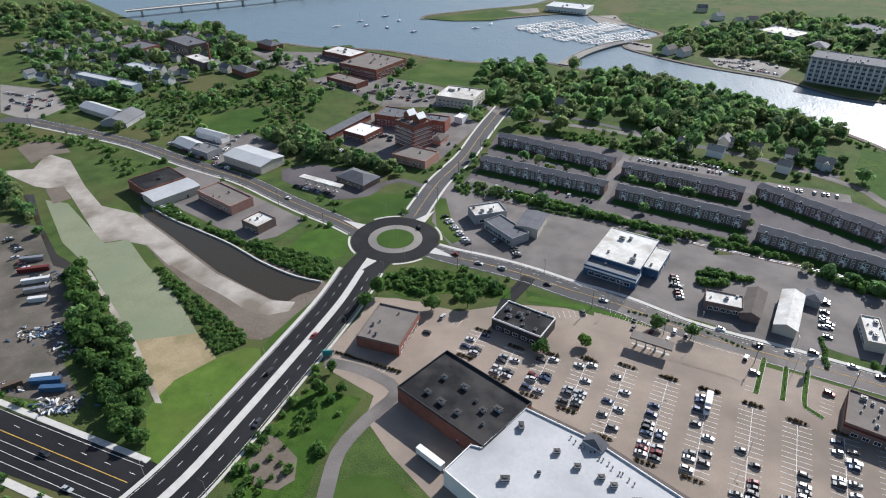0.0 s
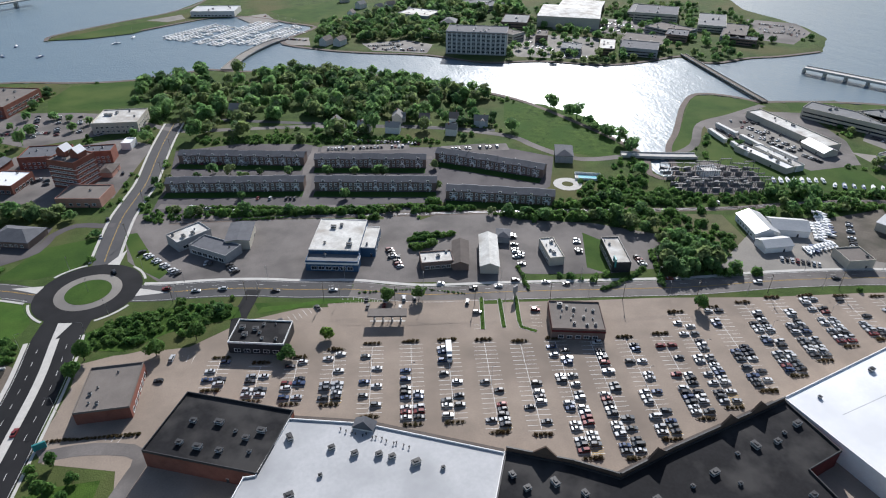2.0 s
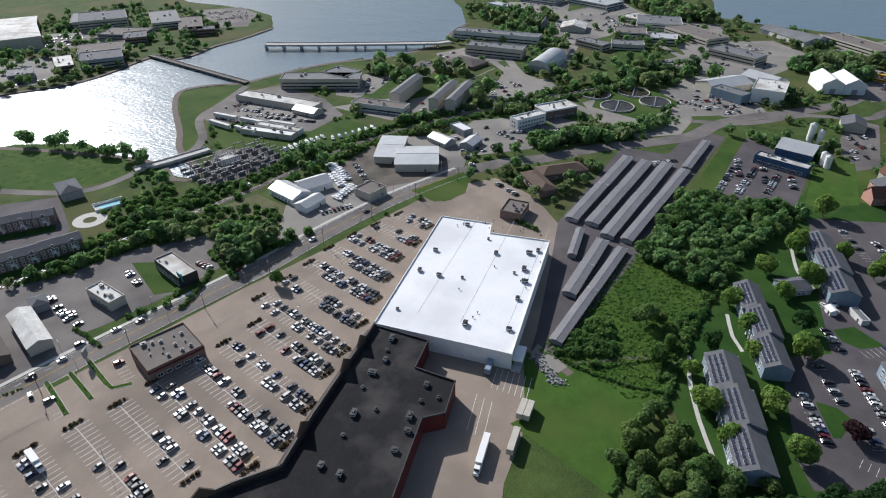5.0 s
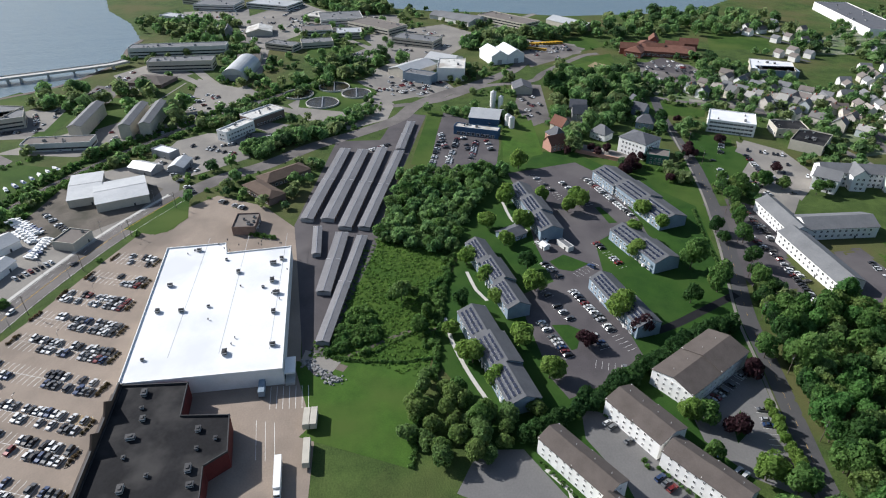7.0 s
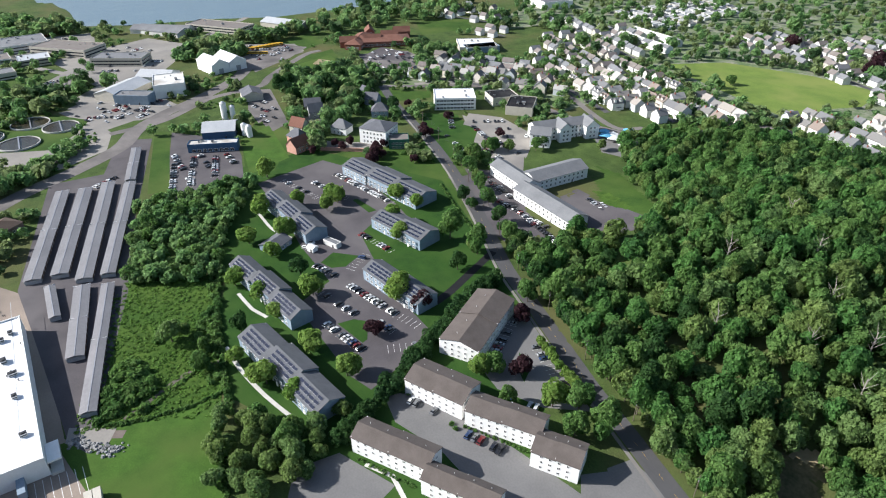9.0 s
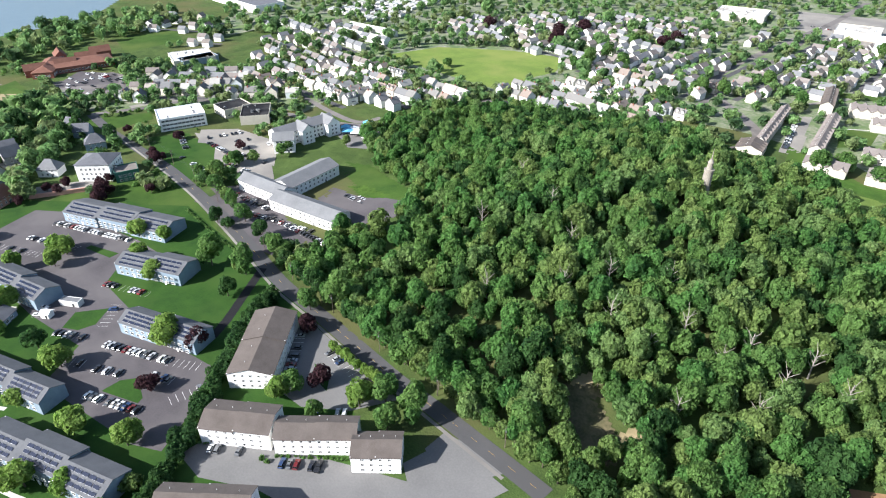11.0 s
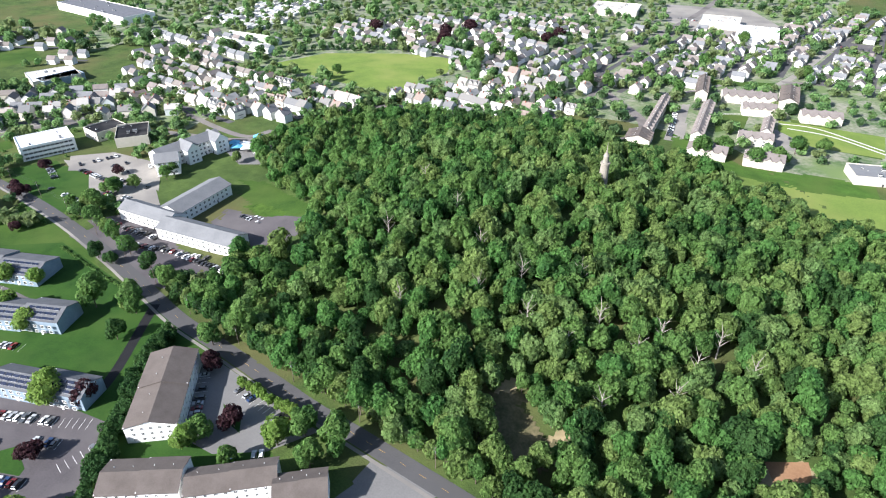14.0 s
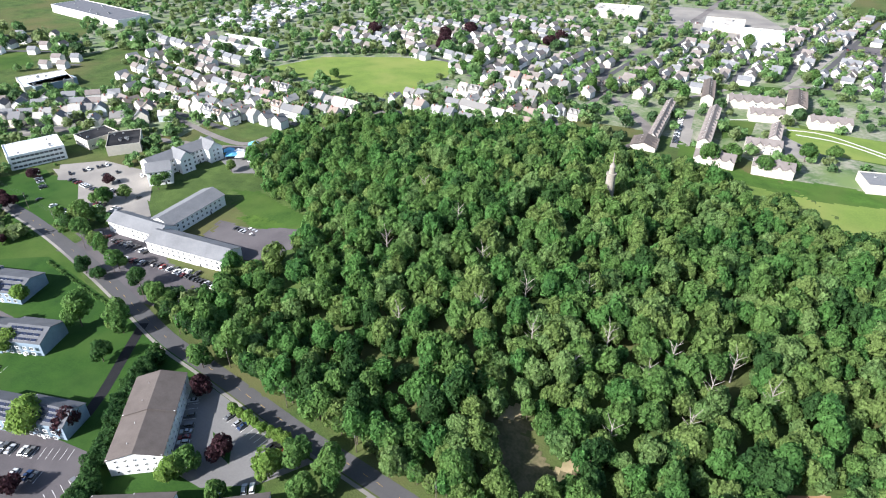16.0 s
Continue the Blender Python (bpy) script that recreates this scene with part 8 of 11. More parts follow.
CLEAR = []
CLEAR.append([(72, -179), (58, -188), (44, -181), (28, -166), (38, -154), (59, -165)])
CLEAR.append([(-36, -189), (-53, -202), (-62, -193), (-49, -179), (-36, -176)])
CLEAR.append([(64, -190), (54, -201), (50, -198), (59, -182)])
CLEAR.append([(38, -170), (31, -186), (22, -186), (34, -165)])
CLEAR.append([(64, -186), (52, -193), (48, -188), (57, -178), (64, -180)])
CLEAR.append([(40, -170), (29, -177), (28, -166), (36, -163)])
CLEAR.append([(-40, -196), (-55, -202), (-56, -193), (-43, -187)])
POND_SITE = [(-380, 440), (-330, 440), (-230, 345), (-95, 285), (-78, 268), (-100, 200), (-122, 175), (-145, 175), (-230, 262), (-330, 350), (-390, 390)]
MEADOW_A = [(291, 13), (327, -4), (297, -41), (228, -26), (195, -16), (210, 9), (217, 35), (260, 24)]
HOUSES_J = [(15, -657), (58, -701), (115, -836), (57, -931), (-67, -951), (-86, -813), (-46, -704)]


# ---- streets: paint, kerbs, roundabout ----
BOULEVARD = [(-121, 118), (-110, 142), (-100, 174), (-88, 216), (-78, 254), (-73, 284)]
MAIN_EAST = [(-36, 308), (-24, 303), (-1, 296), (21, 287), (42, 276), (67, 265), (98, 246), (139, 230), (179, 214), (216, 199), (240, 190), (279, 178), (323, 161), (357, 144), (386, 127)]
NORTH_ST = [(-52, 348), (-49, 365), (-42, 398), (-34, 422), (-25, 449), (-16, 491), (-8, 525), (2, 562)]
WEST_ST = [(-85, 328), (-99, 338), (-116, 348), (-144, 366), (-181, 391), (-230, 414), (-292, 446), (-346, 466), (-405, 485)]
kerb("median", concrete, BOULEVARD, 0.0, 3.6, 0.18)
kerb("sidewalk", concrete, BOULEVARD, 12.6, 2.0)
kerb("sidewalk", concrete, BOULEVARD, -12.4, 1.2)
kerb("sidewalk", concrete, MAIN_EAST, 8.6, 2.2)
kerb("sidewalk", concrete, NORTH_ST, 7.6, 1.6)
kerb("sidewalk", concrete, NORTH_ST, -7.6, 1.6)
kerb("sidewalk", concrete, WEST_ST, 7.6, 1.4)
markings("road_lines", paint_white, BOULEVARD, [(6.2, 0.15, (3, 6)), (-6.2, 0.15, (3, 6)), (10.9, 0.15, None), (-10.9, 0.15, None)])
markings("road_lines", paint_white, MAIN_EAST, [(6.6, 0.14, None), (-6.6, 0.14, None), (3.4, 0.14, (3, 9))])
markings("road_lines", paint_yellow, MAIN_EAST, [(0.15, 0.14, None), (-0.15, 0.14, None)])
markings("road_lines", paint_yellow, WEST_ST, [(0.15, 0.14, None), (-0.15, 0.14, None)])
markings("road_lines", paint_white, WEST_ST, [(5.6, 0.14, None), (-5.6, 0.14, None)])
markings("road_lines", paint_yellow, NORTH_ST, [(0.15, 0.14, None), (-0.15, 0.14, None)])
RB = (-59.6, 319.6)
footprints.append((*RB, 54, 54, 0))
HIGHWAY = [(-330, 198), (-262, 178), (-194, 157), (-130, 138)]
markings("road_lines", paint_yellow, HIGHWAY, [(0.0, 0.3, None)])
markings("road_lines", paint_white, HIGHWAY, [(-3.6, 0.16, None), (-7.2, 0.16, None), (-10.8, 0.16, None), (3.8, 0.16, (3, 9)), (7.8, 0.16, None)])
kerb("sidewalk", concrete, HIGHWAY, 10.6, 2.6)
kerb("sidewalk", concrete, HIGHWAY, -16.5, 3.0)


def disc(name, mat, x, y, r0, r1, z, high=0.0):
    f = Form()
    n = 48
    for k in range(n):
        a, b = 2 * math.pi * k / n, 2 * math.pi * (k + 1) / n
        q = [(x + r * math.cos(t), y + r * math.sin(t), z) for r, t in ((r0, a), (r1, a), (r1, b), (r0, b))]
        if high:
            f.loft([(u, v, w - high) for u, v, w in q], q)
        else:
            f.face(q)
    return structure(name, f, mat)


disc("roundabout", asphalt, *RB, 0.01, 26.5, 3.2 * LAYER)
disc("apron", lot_light, *RB, 11.3, 16.4, 0.16, 0.2)
disc("island_lawn", lawn, *RB, 0.01, 11.3, 0.22, 0.25)
def arc(name, mat, x, y, r0, r1, a0, a1, z, high):
    f = Form()
    n = 8
    for k in range(n):
        a, b = radians(a0 + (a1 - a0) * k / n), radians(a0 + (a1 - a0) * (k + 1) / n)
        q = [(x + r * math.cos(t), y + r * math.sin(t), z) for r, t in ((r0, a), (r1, a), (r1, b), (r0, b))]
        f.loft([(u, v, w - high) for u, v, w in q], q)
    return structure(name, f, mat)


for a0, a1 in ((92, 128), (180, 222), (276, 312), (2, 36)):
    arc("sidewalk", concrete, *RB, 27.2, 28.5, a0, a1, 0.16, 0.2)
for ang in (62, 152, 248, 335):
    root_a = radians(ang)
    f = Form()
    ca, sa = math.cos(root_a), math.sin(root_a)
    tri = [(RB[0] + ca * 26 - sa * 3.4, RB[1] + sa * 26 + ca * 3.4), (RB[0] + ca * 26 + sa * 3.4, RB[1] + sa * 26 - ca * 3.4), (RB[0] + ca * 42, RB[1] + sa * 42)]
    f.prism(tri, 0, 0.17)
    structure("splitter_island", f, concrete)


def lamp_post(x, y, rz=0.0, h=9.0, arm=2.0):
    root = thing("street_lamp", "tall thin galvanised street lamp", "street lamp", pose(x, y, terrain(x, y), 0, 0, rz), "street lamps")
    f = Form()
    f.tube((0, 0, 0), (0, 0, h), 0.10, 0.06, 6)
    part("pole", f, steel, root)
    f = Form()
    f.tube((0, 0, h - 0.1), (arm, 0, h + 0.2), 0.05, 0.04, 5)
    arm_part = part("arm", f, steel, root)
    f = Form()
    f.box(arm - 0.4, arm + 0.4, -0.15, 0.15, h + 0.12, h + 0.28)
    part("lamp_head", f, dark_metal, arm_part)


def utility_pole(x, y, rz=0.0, h=11.5):
    root = thing("utility_pole", "weathered timber utility pole with crossarm", "utility pole", pose(x, y, terrain(x, y), 0, 0, rz), "utility poles")
    f = Form()
    f.tube((0, 0, -0.3), (0, 0, h), 0.17, 0.11, 7)
    part("pole", f, timber, root)
    f = Form()
    f.box(-1.2, 1.2, -0.07, 0.07, h - 0.9, h - 0.75)
    part("crossarm", f, timber, root)
    f = Form()
    f.tube((0.25, 0.25, h - 2.8), (0.25, 0.25, h - 1.9), 0.22, 0.22, 8)
    part("transformer", f, steel, root)


def cables(name, line, z, spread=(-1.0, 0.0, 1.0)):
    f = Form()
    for off in spread:
        for (ax, ay), (bx, by) in zip(line, line[1:]):
            d = Vector((bx - ax, by - ay)).normalized()
            ox, oy = -d.y * off, d.x * off
            last = None
            for k in range(5):
                t = k / 4
                sag = -1.0 * 4 * t * (1 - t)
                q = (ax + (bx - ax) * t + ox, ay + (by - ay) * t + oy, z + sag + terrain(ax + (bx - ax) * t, ay + (by - ay) * t))
                if last:
                    f.tube(last, q, 0.03, 0.03, 3)
                last = q
    tagged(part(name, f, dark_metal), "sagging overhead cables between poles", "cable")


def along(pts, step, off=0.0):
    line = smooth_line(pts, 2.0)
    out, run = [], step * 0.5
    for a, b in zip(line, line[1:]):
        run += (b - a).length
        if run >= step:
            d = (b - a).normalized()
            out.append((b.x - d.y * off, b.y + d.x * off, math.degrees(math.atan2(d.y, d.x))))
            run = 0.0
    return out


for off, rz in ((-8.6, 90), (8.4, -90)):
    for x, y, a in along(MAIN_EAST, 42, off):
        lamp_post(x, y, a + rz)
poles = along(MAIN_EAST, 38, -9.8)
for x, y, a in poles:
    utility_pole(x, y, a + 90)
cables("cable", [(x, y) for x, y, a in poles], 10.7)
for x, y, a in along(BOULEVARD, 36, 14.0):
    lamp_post(x, y, a - 90)
for x, y, a in along(BOULEVARD, 48, -14.0):
    lamp_post(x, y, a + 90)
for x, y, a in along(WEST_ST, 40, 9.2):
    utility_pole(x, y, a + 90)
for x, y, a in along(NORTH_ST, 44, -9.0):
    utility_pole(x, y, a + 90)
lamp_post(*RB, 0, 8.0, 0.6)
for ang in (20, 110, 200, 290):
    lamp_post(RB[0] + 29 * math.cos(radians(ang)), RB[1] + 29 * math.sin(radians(ang)), ang + 180)


PARK_ROAD = [(52, -136), (83, -143), (105, -148), (125, -152), (151, -159), (188, -169), (219, -177), (258, -192), (296, -206), (340, -220), (386, -233), (436, -243)]
poles = along(PARK_ROAD, 36, -5.6)
for x, y, a in poles:
    utility_pole(x, y, a + 90)
cables("cable", [(x, y) for x, y, a in poles], 10.7)
markings("road_lines", paint_yellow, PARK_ROAD, [(0.0, 0.09, (3, 6))])


kerb("rail", steel, TRACK, 0.75, 0.12, 0.32)
kerb("rail", steel, TRACK, -0.75, 0.12, 0.32)


# ---- shopping plaza ----
def plaza_store(name, label, poly, h, wall, roof, parapet, trim, units, seed):
    """A large store on an angular plan: walls, membrane, parapet, rooftop plant."""
    if area(poly) < 0:
        poly = poly[::-1]
    cx, cy = sum(p[0] for p in poly) / len(poly), sum(p[1] for p in poly) / len(poly)
    loc = [(x - cx, y - cy) for x, y in poly]
    root = thing(name, label, "store", pose(cx, cy, 0))
    f = Form()
    f.prism(loc, -0.3, h)
    part("wall", f, wall, root)
    me = bpy.data.meshes.new("roof")
    me.from_pydata([(x * 0.998, y * 0.998, h + 0.02) for x, y in loc], [], ears(loc))
    me.materials.append(roof)
    deck = part("roof", me, None, root)
    f = Form()
    for (ax, ay), (bx, by) in zip(loc, loc[1:] + loc[:1]):
        d = Vector((bx - ax, by - ay)).normalized() * 0.25
        n = Vector((-d.y, d.x)) * 1.4
        f.prism([(ax - d.x, ay - d.y), (bx + d.x, by + d.y), (bx + d.x + n.x, by + d.y + n.y), (ax - d.x + n.x, ay - d.y + n.y)], h, h + parapet)
    part("parapet", f, trim, root)
    rnd = random.Random(seed)
    for x, y in units:
        part("rooftop_unit", unit_meshes[rnd.choice((0, 0, 1, 2, 2))], None, deck, at=pose(x - cx, y - cy, h + 0.03, 0, 0, rnd.choice((4, 94))))
    return root


market = plaza_store("supermarket", "white-walled supermarket with bright white membrane roof",
            [(306, 114), (307.5, 83), (297, 81), (299.5, 47), (201, 43.5), (200.3, 109)], 8.5, white_wall, white_roof, 0.7, white_wall,
            [(301, 96), (269, 104), (290, 80), (248, 105), (247, 94), (249, 82), (277, 72), (214, 103), (214, 69), (217, 49), (241, 51), (283, 55), (287, 51), (256, 51), (267, 54), (262, 58)], 4)
black_store = plaza_store("store", "long store with patched black membrane roof",
            [(85, 132), (104, 117), (116, 105), (141, 106.5), (199.8, 107.5), (198, 81), (180, 80), (178, 61.5), (160, 59.5), (154.5, 67), (118, 63.5), (60, 100)],
            8.0, red_panel, black_roof, 0.9, dark_metal,
            [(186, 96), (194, 97), (180, 94), (171, 96), (162, 96), (148, 93), (153, 86), (137, 92), (122, 93), (121, 85), (172, 72), (163, 71), (167, 65), (154, 72), (137, 71), (147, 70), (101, 105), (94, 113), (84, 115), (82, 122)], 9)
pale_store = plaza_store("store", "long store with pale grey-white membrane roof",
            [(84.5, 131.8), (42, 166.5), (16, 181), (-1, 159.5), (-5, 160.5), (-14, 148), (5, 132), (52, 93), (59.5, 99.5)], 8.0, white_wall, soft_white, 0.7, white_wall,
            [(14, 171), (27, 160), (34, 154), (42, 150), (46, 147), (53, 141), (61, 135), (20, 150), (8, 146), (38, 118), (50, 112)], 13)


def roof_seams(parent, x0, y0, x1, y1, z, n, mat):
    """Thin welded seams across a membrane roof."""
    for k in range(n):
        y = y0 + (y1 - y0) * (k + 0.5) / n
        f = Form()
        f.box(x0, x1, y - 0.12, y + 0.12, z, z + 0.03)
        part("roof_seam", f, mat, parent)


vent_mesh = Form()
vent_mesh.tube((0, 0, 0), (0, 0, 0.8), 0.18, 0.18, 6)
vent_mesh.box(-0.3, 0.3, -0.3, 0.3, 0.8, 1.0)
vent_mesh = vent_mesh.mesh("roof_vent", dark_metal)


def roof_vents(parent, spots, z):
    for x, y in spots:
        part("roof_vent", vent_mesh, None, parent, at=pose(x, y, z))


def entry_gable(x, y, rz, mat):
    root = thing("entry_gable", "pointed grey entrance gable on the store front", "gable", pose(x, y, 0, 0, 0, rz))
    f = Form()
    f.prism([(-4, -1.2), (4, -1.2), (4, 3.2), (-4, 3.2)], 7.6, 9.2)
    part("base", f, mat, root)
    f = Form()
    f.loft([(-4.4, -1.6, 9.2), (4.4, -1.6, 9.2), (4.4, 3.6, 9.2), (-4.4, 3.6, 9.2)], [(-0.2, -0.6, 12.2), (0.2, -0.6, 12.2), (0.2, 2.4, 12.2), (-0.2, 2.4, 12.2)])
    part("roof", f, slate_roof, root)


roof_seams(market, -54, -40, 46, 24, 8.53, 3, soft_white)
rs = random.Random(61)
roof_vents(market, [(rs.uniform(28, 44), rs.uniform(-34, 20)) for _ in range(16)] + [(rs.uniform(-50, 44), rs.uniform(-34, 22)) for _ in range(10)], 8.52)
roof_vents(pale_store, [(6 + k * 1.6 + rs.uniform(-0.5, 0.5), 26 - k * 1.4 + rs.uniform(-1, 1)) for k in range(14)], 8.02)
entry_gable(41, 164.5, -37, white_wall)


def false_front(store, pts, z0, z1, peaks):
    """A tall false front along the store's edge, with pointed gables, that stands above the roof behind it."""
    o = store.matrix_basis.translation
    for (ax, ay), (bx, by) in zip(pts, pts[1:]):
        d = Vector((bx - ax, by - ay))
        f = Form()
        f.box(0, d.length, 0.28, 0.7, z0, z1)
        face = part("false_front", f, umber_roof, store, "dark brown false front above the arcade", at=pose(ax - o.x, ay - o.y, 0, 0, 0, math.degrees(math.atan2(d.y, d.x))))
        f = Form()
        f.box(-0.1, d.length + 0.1, 0.2, 0.8, z1, z1 + 0.2)
        part("coping", f, dark_metal, face)
        for px in peaks:
            if ax < px < bx:
                k = (px - ax) / (bx - ax) * d.length
                g = Form()
                g.loft([(k - 4.5, 0.2, z1), (k + 4.5, 0.2, z1), (k, 0.2, z1 + 4.2)], [(k - 4.5, 0.9, z1), (k + 4.5, 0.9, z1), (k, 0.9, z1 + 4.2)])
                part("gable", g, umber_roof, face)


false_front(black_store, [(85, 132), (104, 117), (116, 105), (141, 106.5), (199.8, 107.5)], 7.0, 10.4, (96, 133, 169, 185))


def arcade(x0, y0, x1, y1, n):
    """A covered walk along the store front: a roof strip on square columns."""
    a, b = Vector((x0, y0)), Vector((x1, y1))
    d = (b - a)
    root = thing("arcade", "dark covered walk along the store front", "arcade", pose(x0, y0, 0, 0, 0, math.degrees(math.atan2(d.y, d.x))))
    L = d.length
    f = Form()
    f.box(0, L, 0.1, 4.0, 4.4, 5.4)
    part("roof", f, brown_roof, root)
    for i in range(n):
        g = Form()
        g.box(-0.3, 0.3, 3.2, 3.8, 0, 4.4)
        part("column", g, cream_wall, root, at=pose(L * (i + 0.5) / n, 0, 0))


arcade(116, 105.5, 141, 107.0, 5)
arcade(141, 107.0, 199, 108.0, 10)
arcade(16, 181.5, 42, 167.0, 5)
arcade(42, 167.0, 84, 132.5, 8)


def loading_dock(x, y, rz):
    root = thing("loading_dock", "raised concrete loading dock with white canopy", "loading dock", pose(x, y, 0, 0, 0, rz))
    f = Form()
    f.box(-7, 7, -4, 0, 0, 1.2)
    part("platform", f, concrete, root)
    f = Form()
    f.box(-5, 5, -4.5, 0, 4.6, 5.4)
    part("canopy", f, white_wall, root)
    for s in (-1, 1):
        g = Form()
        g.box(-1.4, 1.4, -0.1, 0.05, 1.2, 4.0)
        part("dock_door", g, dark_metal, root, at=pose(s * 3, 0, 0))


loading_dock(207, 43.5, 2)


def trailer(x, y, rz, mat, length=14.0, cab=False, label="long white box trailer on the loading yard"):
    root = thing("trailer", label, "trailer", pose(x, y, LAYER, 0, 0, rz))
    f = Form()
    f.box(-length / 2, length / 2, -1.28, 1.28, 1.15, 4.0)
    f.box(-length / 2 - 0.03, -length / 2, -1.2, 1.2, 1.3, 3.9)
    part("box", f, mat, root)
    f = Form()
    f.box(-length / 2 + 0.5, length / 2 - 0.5, -0.5, 0.5, 0.8, 1.15)
    part("chassis", f, dark_metal, root)
    wheel = CARS["pickup"][2]
    for sx in (-0.42, -0.34):
        for sy in (-1, 1):
            w = part("wheel", wheel, None, root)
            w.matrix_basis = Matrix.Translation((sx * length, sy * 1.1, 0.5)) @ Matrix.Diagonal((1.5, 1.5, 1.5, 1))
    if cab:
        f = Form()
        f.box(length / 2 + 0.3, length / 2 + 2.6, -1.2, 1.2, 0.7, 3.2, 0, 0.12)
        f.box(length / 2 + 2.5, length / 2 + 3.8, -1.05, 1.05, 0.7, 1.9, 0, 0.08)
        part("cab", f, white_wall, root)
        f = Form()
        f.box(length / 2 + 2.44, length / 2 + 2.58, -1.0, 1.0, 2.0, 2.9)
        part("windscreen", f, car_glass, root)
        for sx in (1.2, 3.0):
            for sy in (-1, 1):
                w = part("wheel", wheel, None, root)
                w.matrix_basis = Matrix.Translation((length / 2 + sx, sy * 1.05, 0.5)) @ Matrix.Diagonal((1.5, 1.5, 1.5, 1))
    return root


trailer(153, 42, 183, white_wall, 14.5, True, "white articulated lorry parked behind the stores")
trailer(178, 33.0, 178, cream_wall, 9.0)
trailer(178, 30.2, 178, cream_wall, 9.0)
trailer(161, 32.2, 180, cream_wall, 12.0, label="cream box trailer at the field edge")
trailer(200, 52.5, 2, blue_wall, 13.0, label="pale blue trailer at the supermarket dock")
trailer(-20, 158, 143, white_wall, 13.0, label="white trailer backed to the store")
trailer(93, 199, 249, white_wall, 8.0, True, "white box lorry parked across the stalls")


# ---- parking stalls, bays and cars ----
ROW_DIR = radians(-111.0)
ROWS = [(79, 211, 47), (95, 205, 47), (111, 198, 54), (126, 190, 54), (142, 185, 67), (157, 178, 67), (173, 172, 58), (190, 167, 52),
        (209, 177, 62), (228, 173, 56), (246, 169, 50), (263, 166, 44), (280, 160, 38), (297, 152, 32), (314, 144, 24),
        (62, 217, 42), (45, 220, 32), (28, 222, 26), (12, 225, 21), (-4, 236, 18)]
stall_lines, bed_soil = Form(), Form()
bed_spots = []
rnd = random.Random(5)
car_spots = []
ux, uy = math.cos(ROW_DIR), math.sin(ROW_DIR)
vx, vy = -uy, ux


def line_on(form, x, y, dx, dy, length, wide, z=1.62 * LAYER):
    px, py = -dy * wide / 2, dx * wide / 2
    form.face([(x - px, y - py, z), (x + dx * length - px, y + dy * length - py, z), (x + dx * length + px, y + dy * length + py, z), (x + px, y + py, z)])


for i, (x, y, L) in enumerate(ROWS):
    n = int(L / 2.75)
    line_on(stall_lines, x, y, ux, uy, n * 2.75, 0.16)
    for s in (-1, 1):
        for k in range(n + 1):
            line_on(stall_lines, x + ux * k * 2.75, y + uy * k * 2.75, vx * s, vy * s, 5.4, 0.16)
        for k in range(n):
            near = (k + 0.5) / n
            chance = 0.10 + 0.75 * max(0.0, near - 0.35)
            if i in (4, 5, 6, 7, 8, 9, 10, 11, 12):
                chance += 0.22
            if i in (10, 11, 12):
                chance += 0.25
            if i in (0, 1):
                chance -= 0.04
            if i > 14:
                chance += 0.12
            if rnd.random() < chance:
                c = (k + 0.5) * 2.75
                car_spots.append((x + ux * c + vx * s * 2.7, y + uy * c + vy * s * 2.7, math.degrees(ROW_DIR) + 90 + rnd.choice((0, 180)) + rnd.uniform(-2, 2)))
    for end in (0.0, 1.0):
        bed_spots.append((x + ux * (n * 2.75 * end + (2.2 if end else -2.2)), y + uy * (n * 2.75 * end + (2.2 if end else -2.2)), math.degrees(ROW_DIR) + 90))
structure("parking_lines", stall_lines, paint_white)
for k, (x, y, a) in enumerate(bed_spots):
    f = Form()
    ring = [(math.cos(2 * math.pi * j / 14), math.sin(2 * math.pi * j / 14)) for j in range(14)]
    f.prism([(4.6 * c, 1.3 * s) for c, s in ring], 0, 0.18)
    bed = structure("planting_bed", f, mud)
    bed.matrix_basis = pose(x, y, LAYER, 0, 0, a)
for i in (0, 2, 4, 6, 8, 10, 12, 15):
    x, y, L = ROWS[i]
    lamp_post(x + ux * L * 0.5, y + uy * L * 0.5, math.degrees(ROW_DIR) + 90, 10.0, 1.2)
ACCESS = Form()
for i in (2, 4, 6, 8, 16):
    x, y, L = ROWS[i]
    for k in range(8):
        line_on(ACCESS, x + ux * (L - 7 + k * 0.9), y + uy * (L - 7 + k * 0.9), vx, vy, 5.2, 0.16, 1.75 * LAYER)
structure("access_hatching", ACCESS, paint_yellow)


yard_lines = Form()
for k in range(7):
    line_on(yard_lines, 186 + k * 0.2, 33 + k * 2.6, 1.0, 0.05, 13.0, 0.16)
for k in range(3):
    line_on(yard_lines, 160 + k * 1.0, 44 + k * 3.6, 0.99, 0.1, 20.0, 0.16)
structure("yard_lines", yard_lines, paint_white)


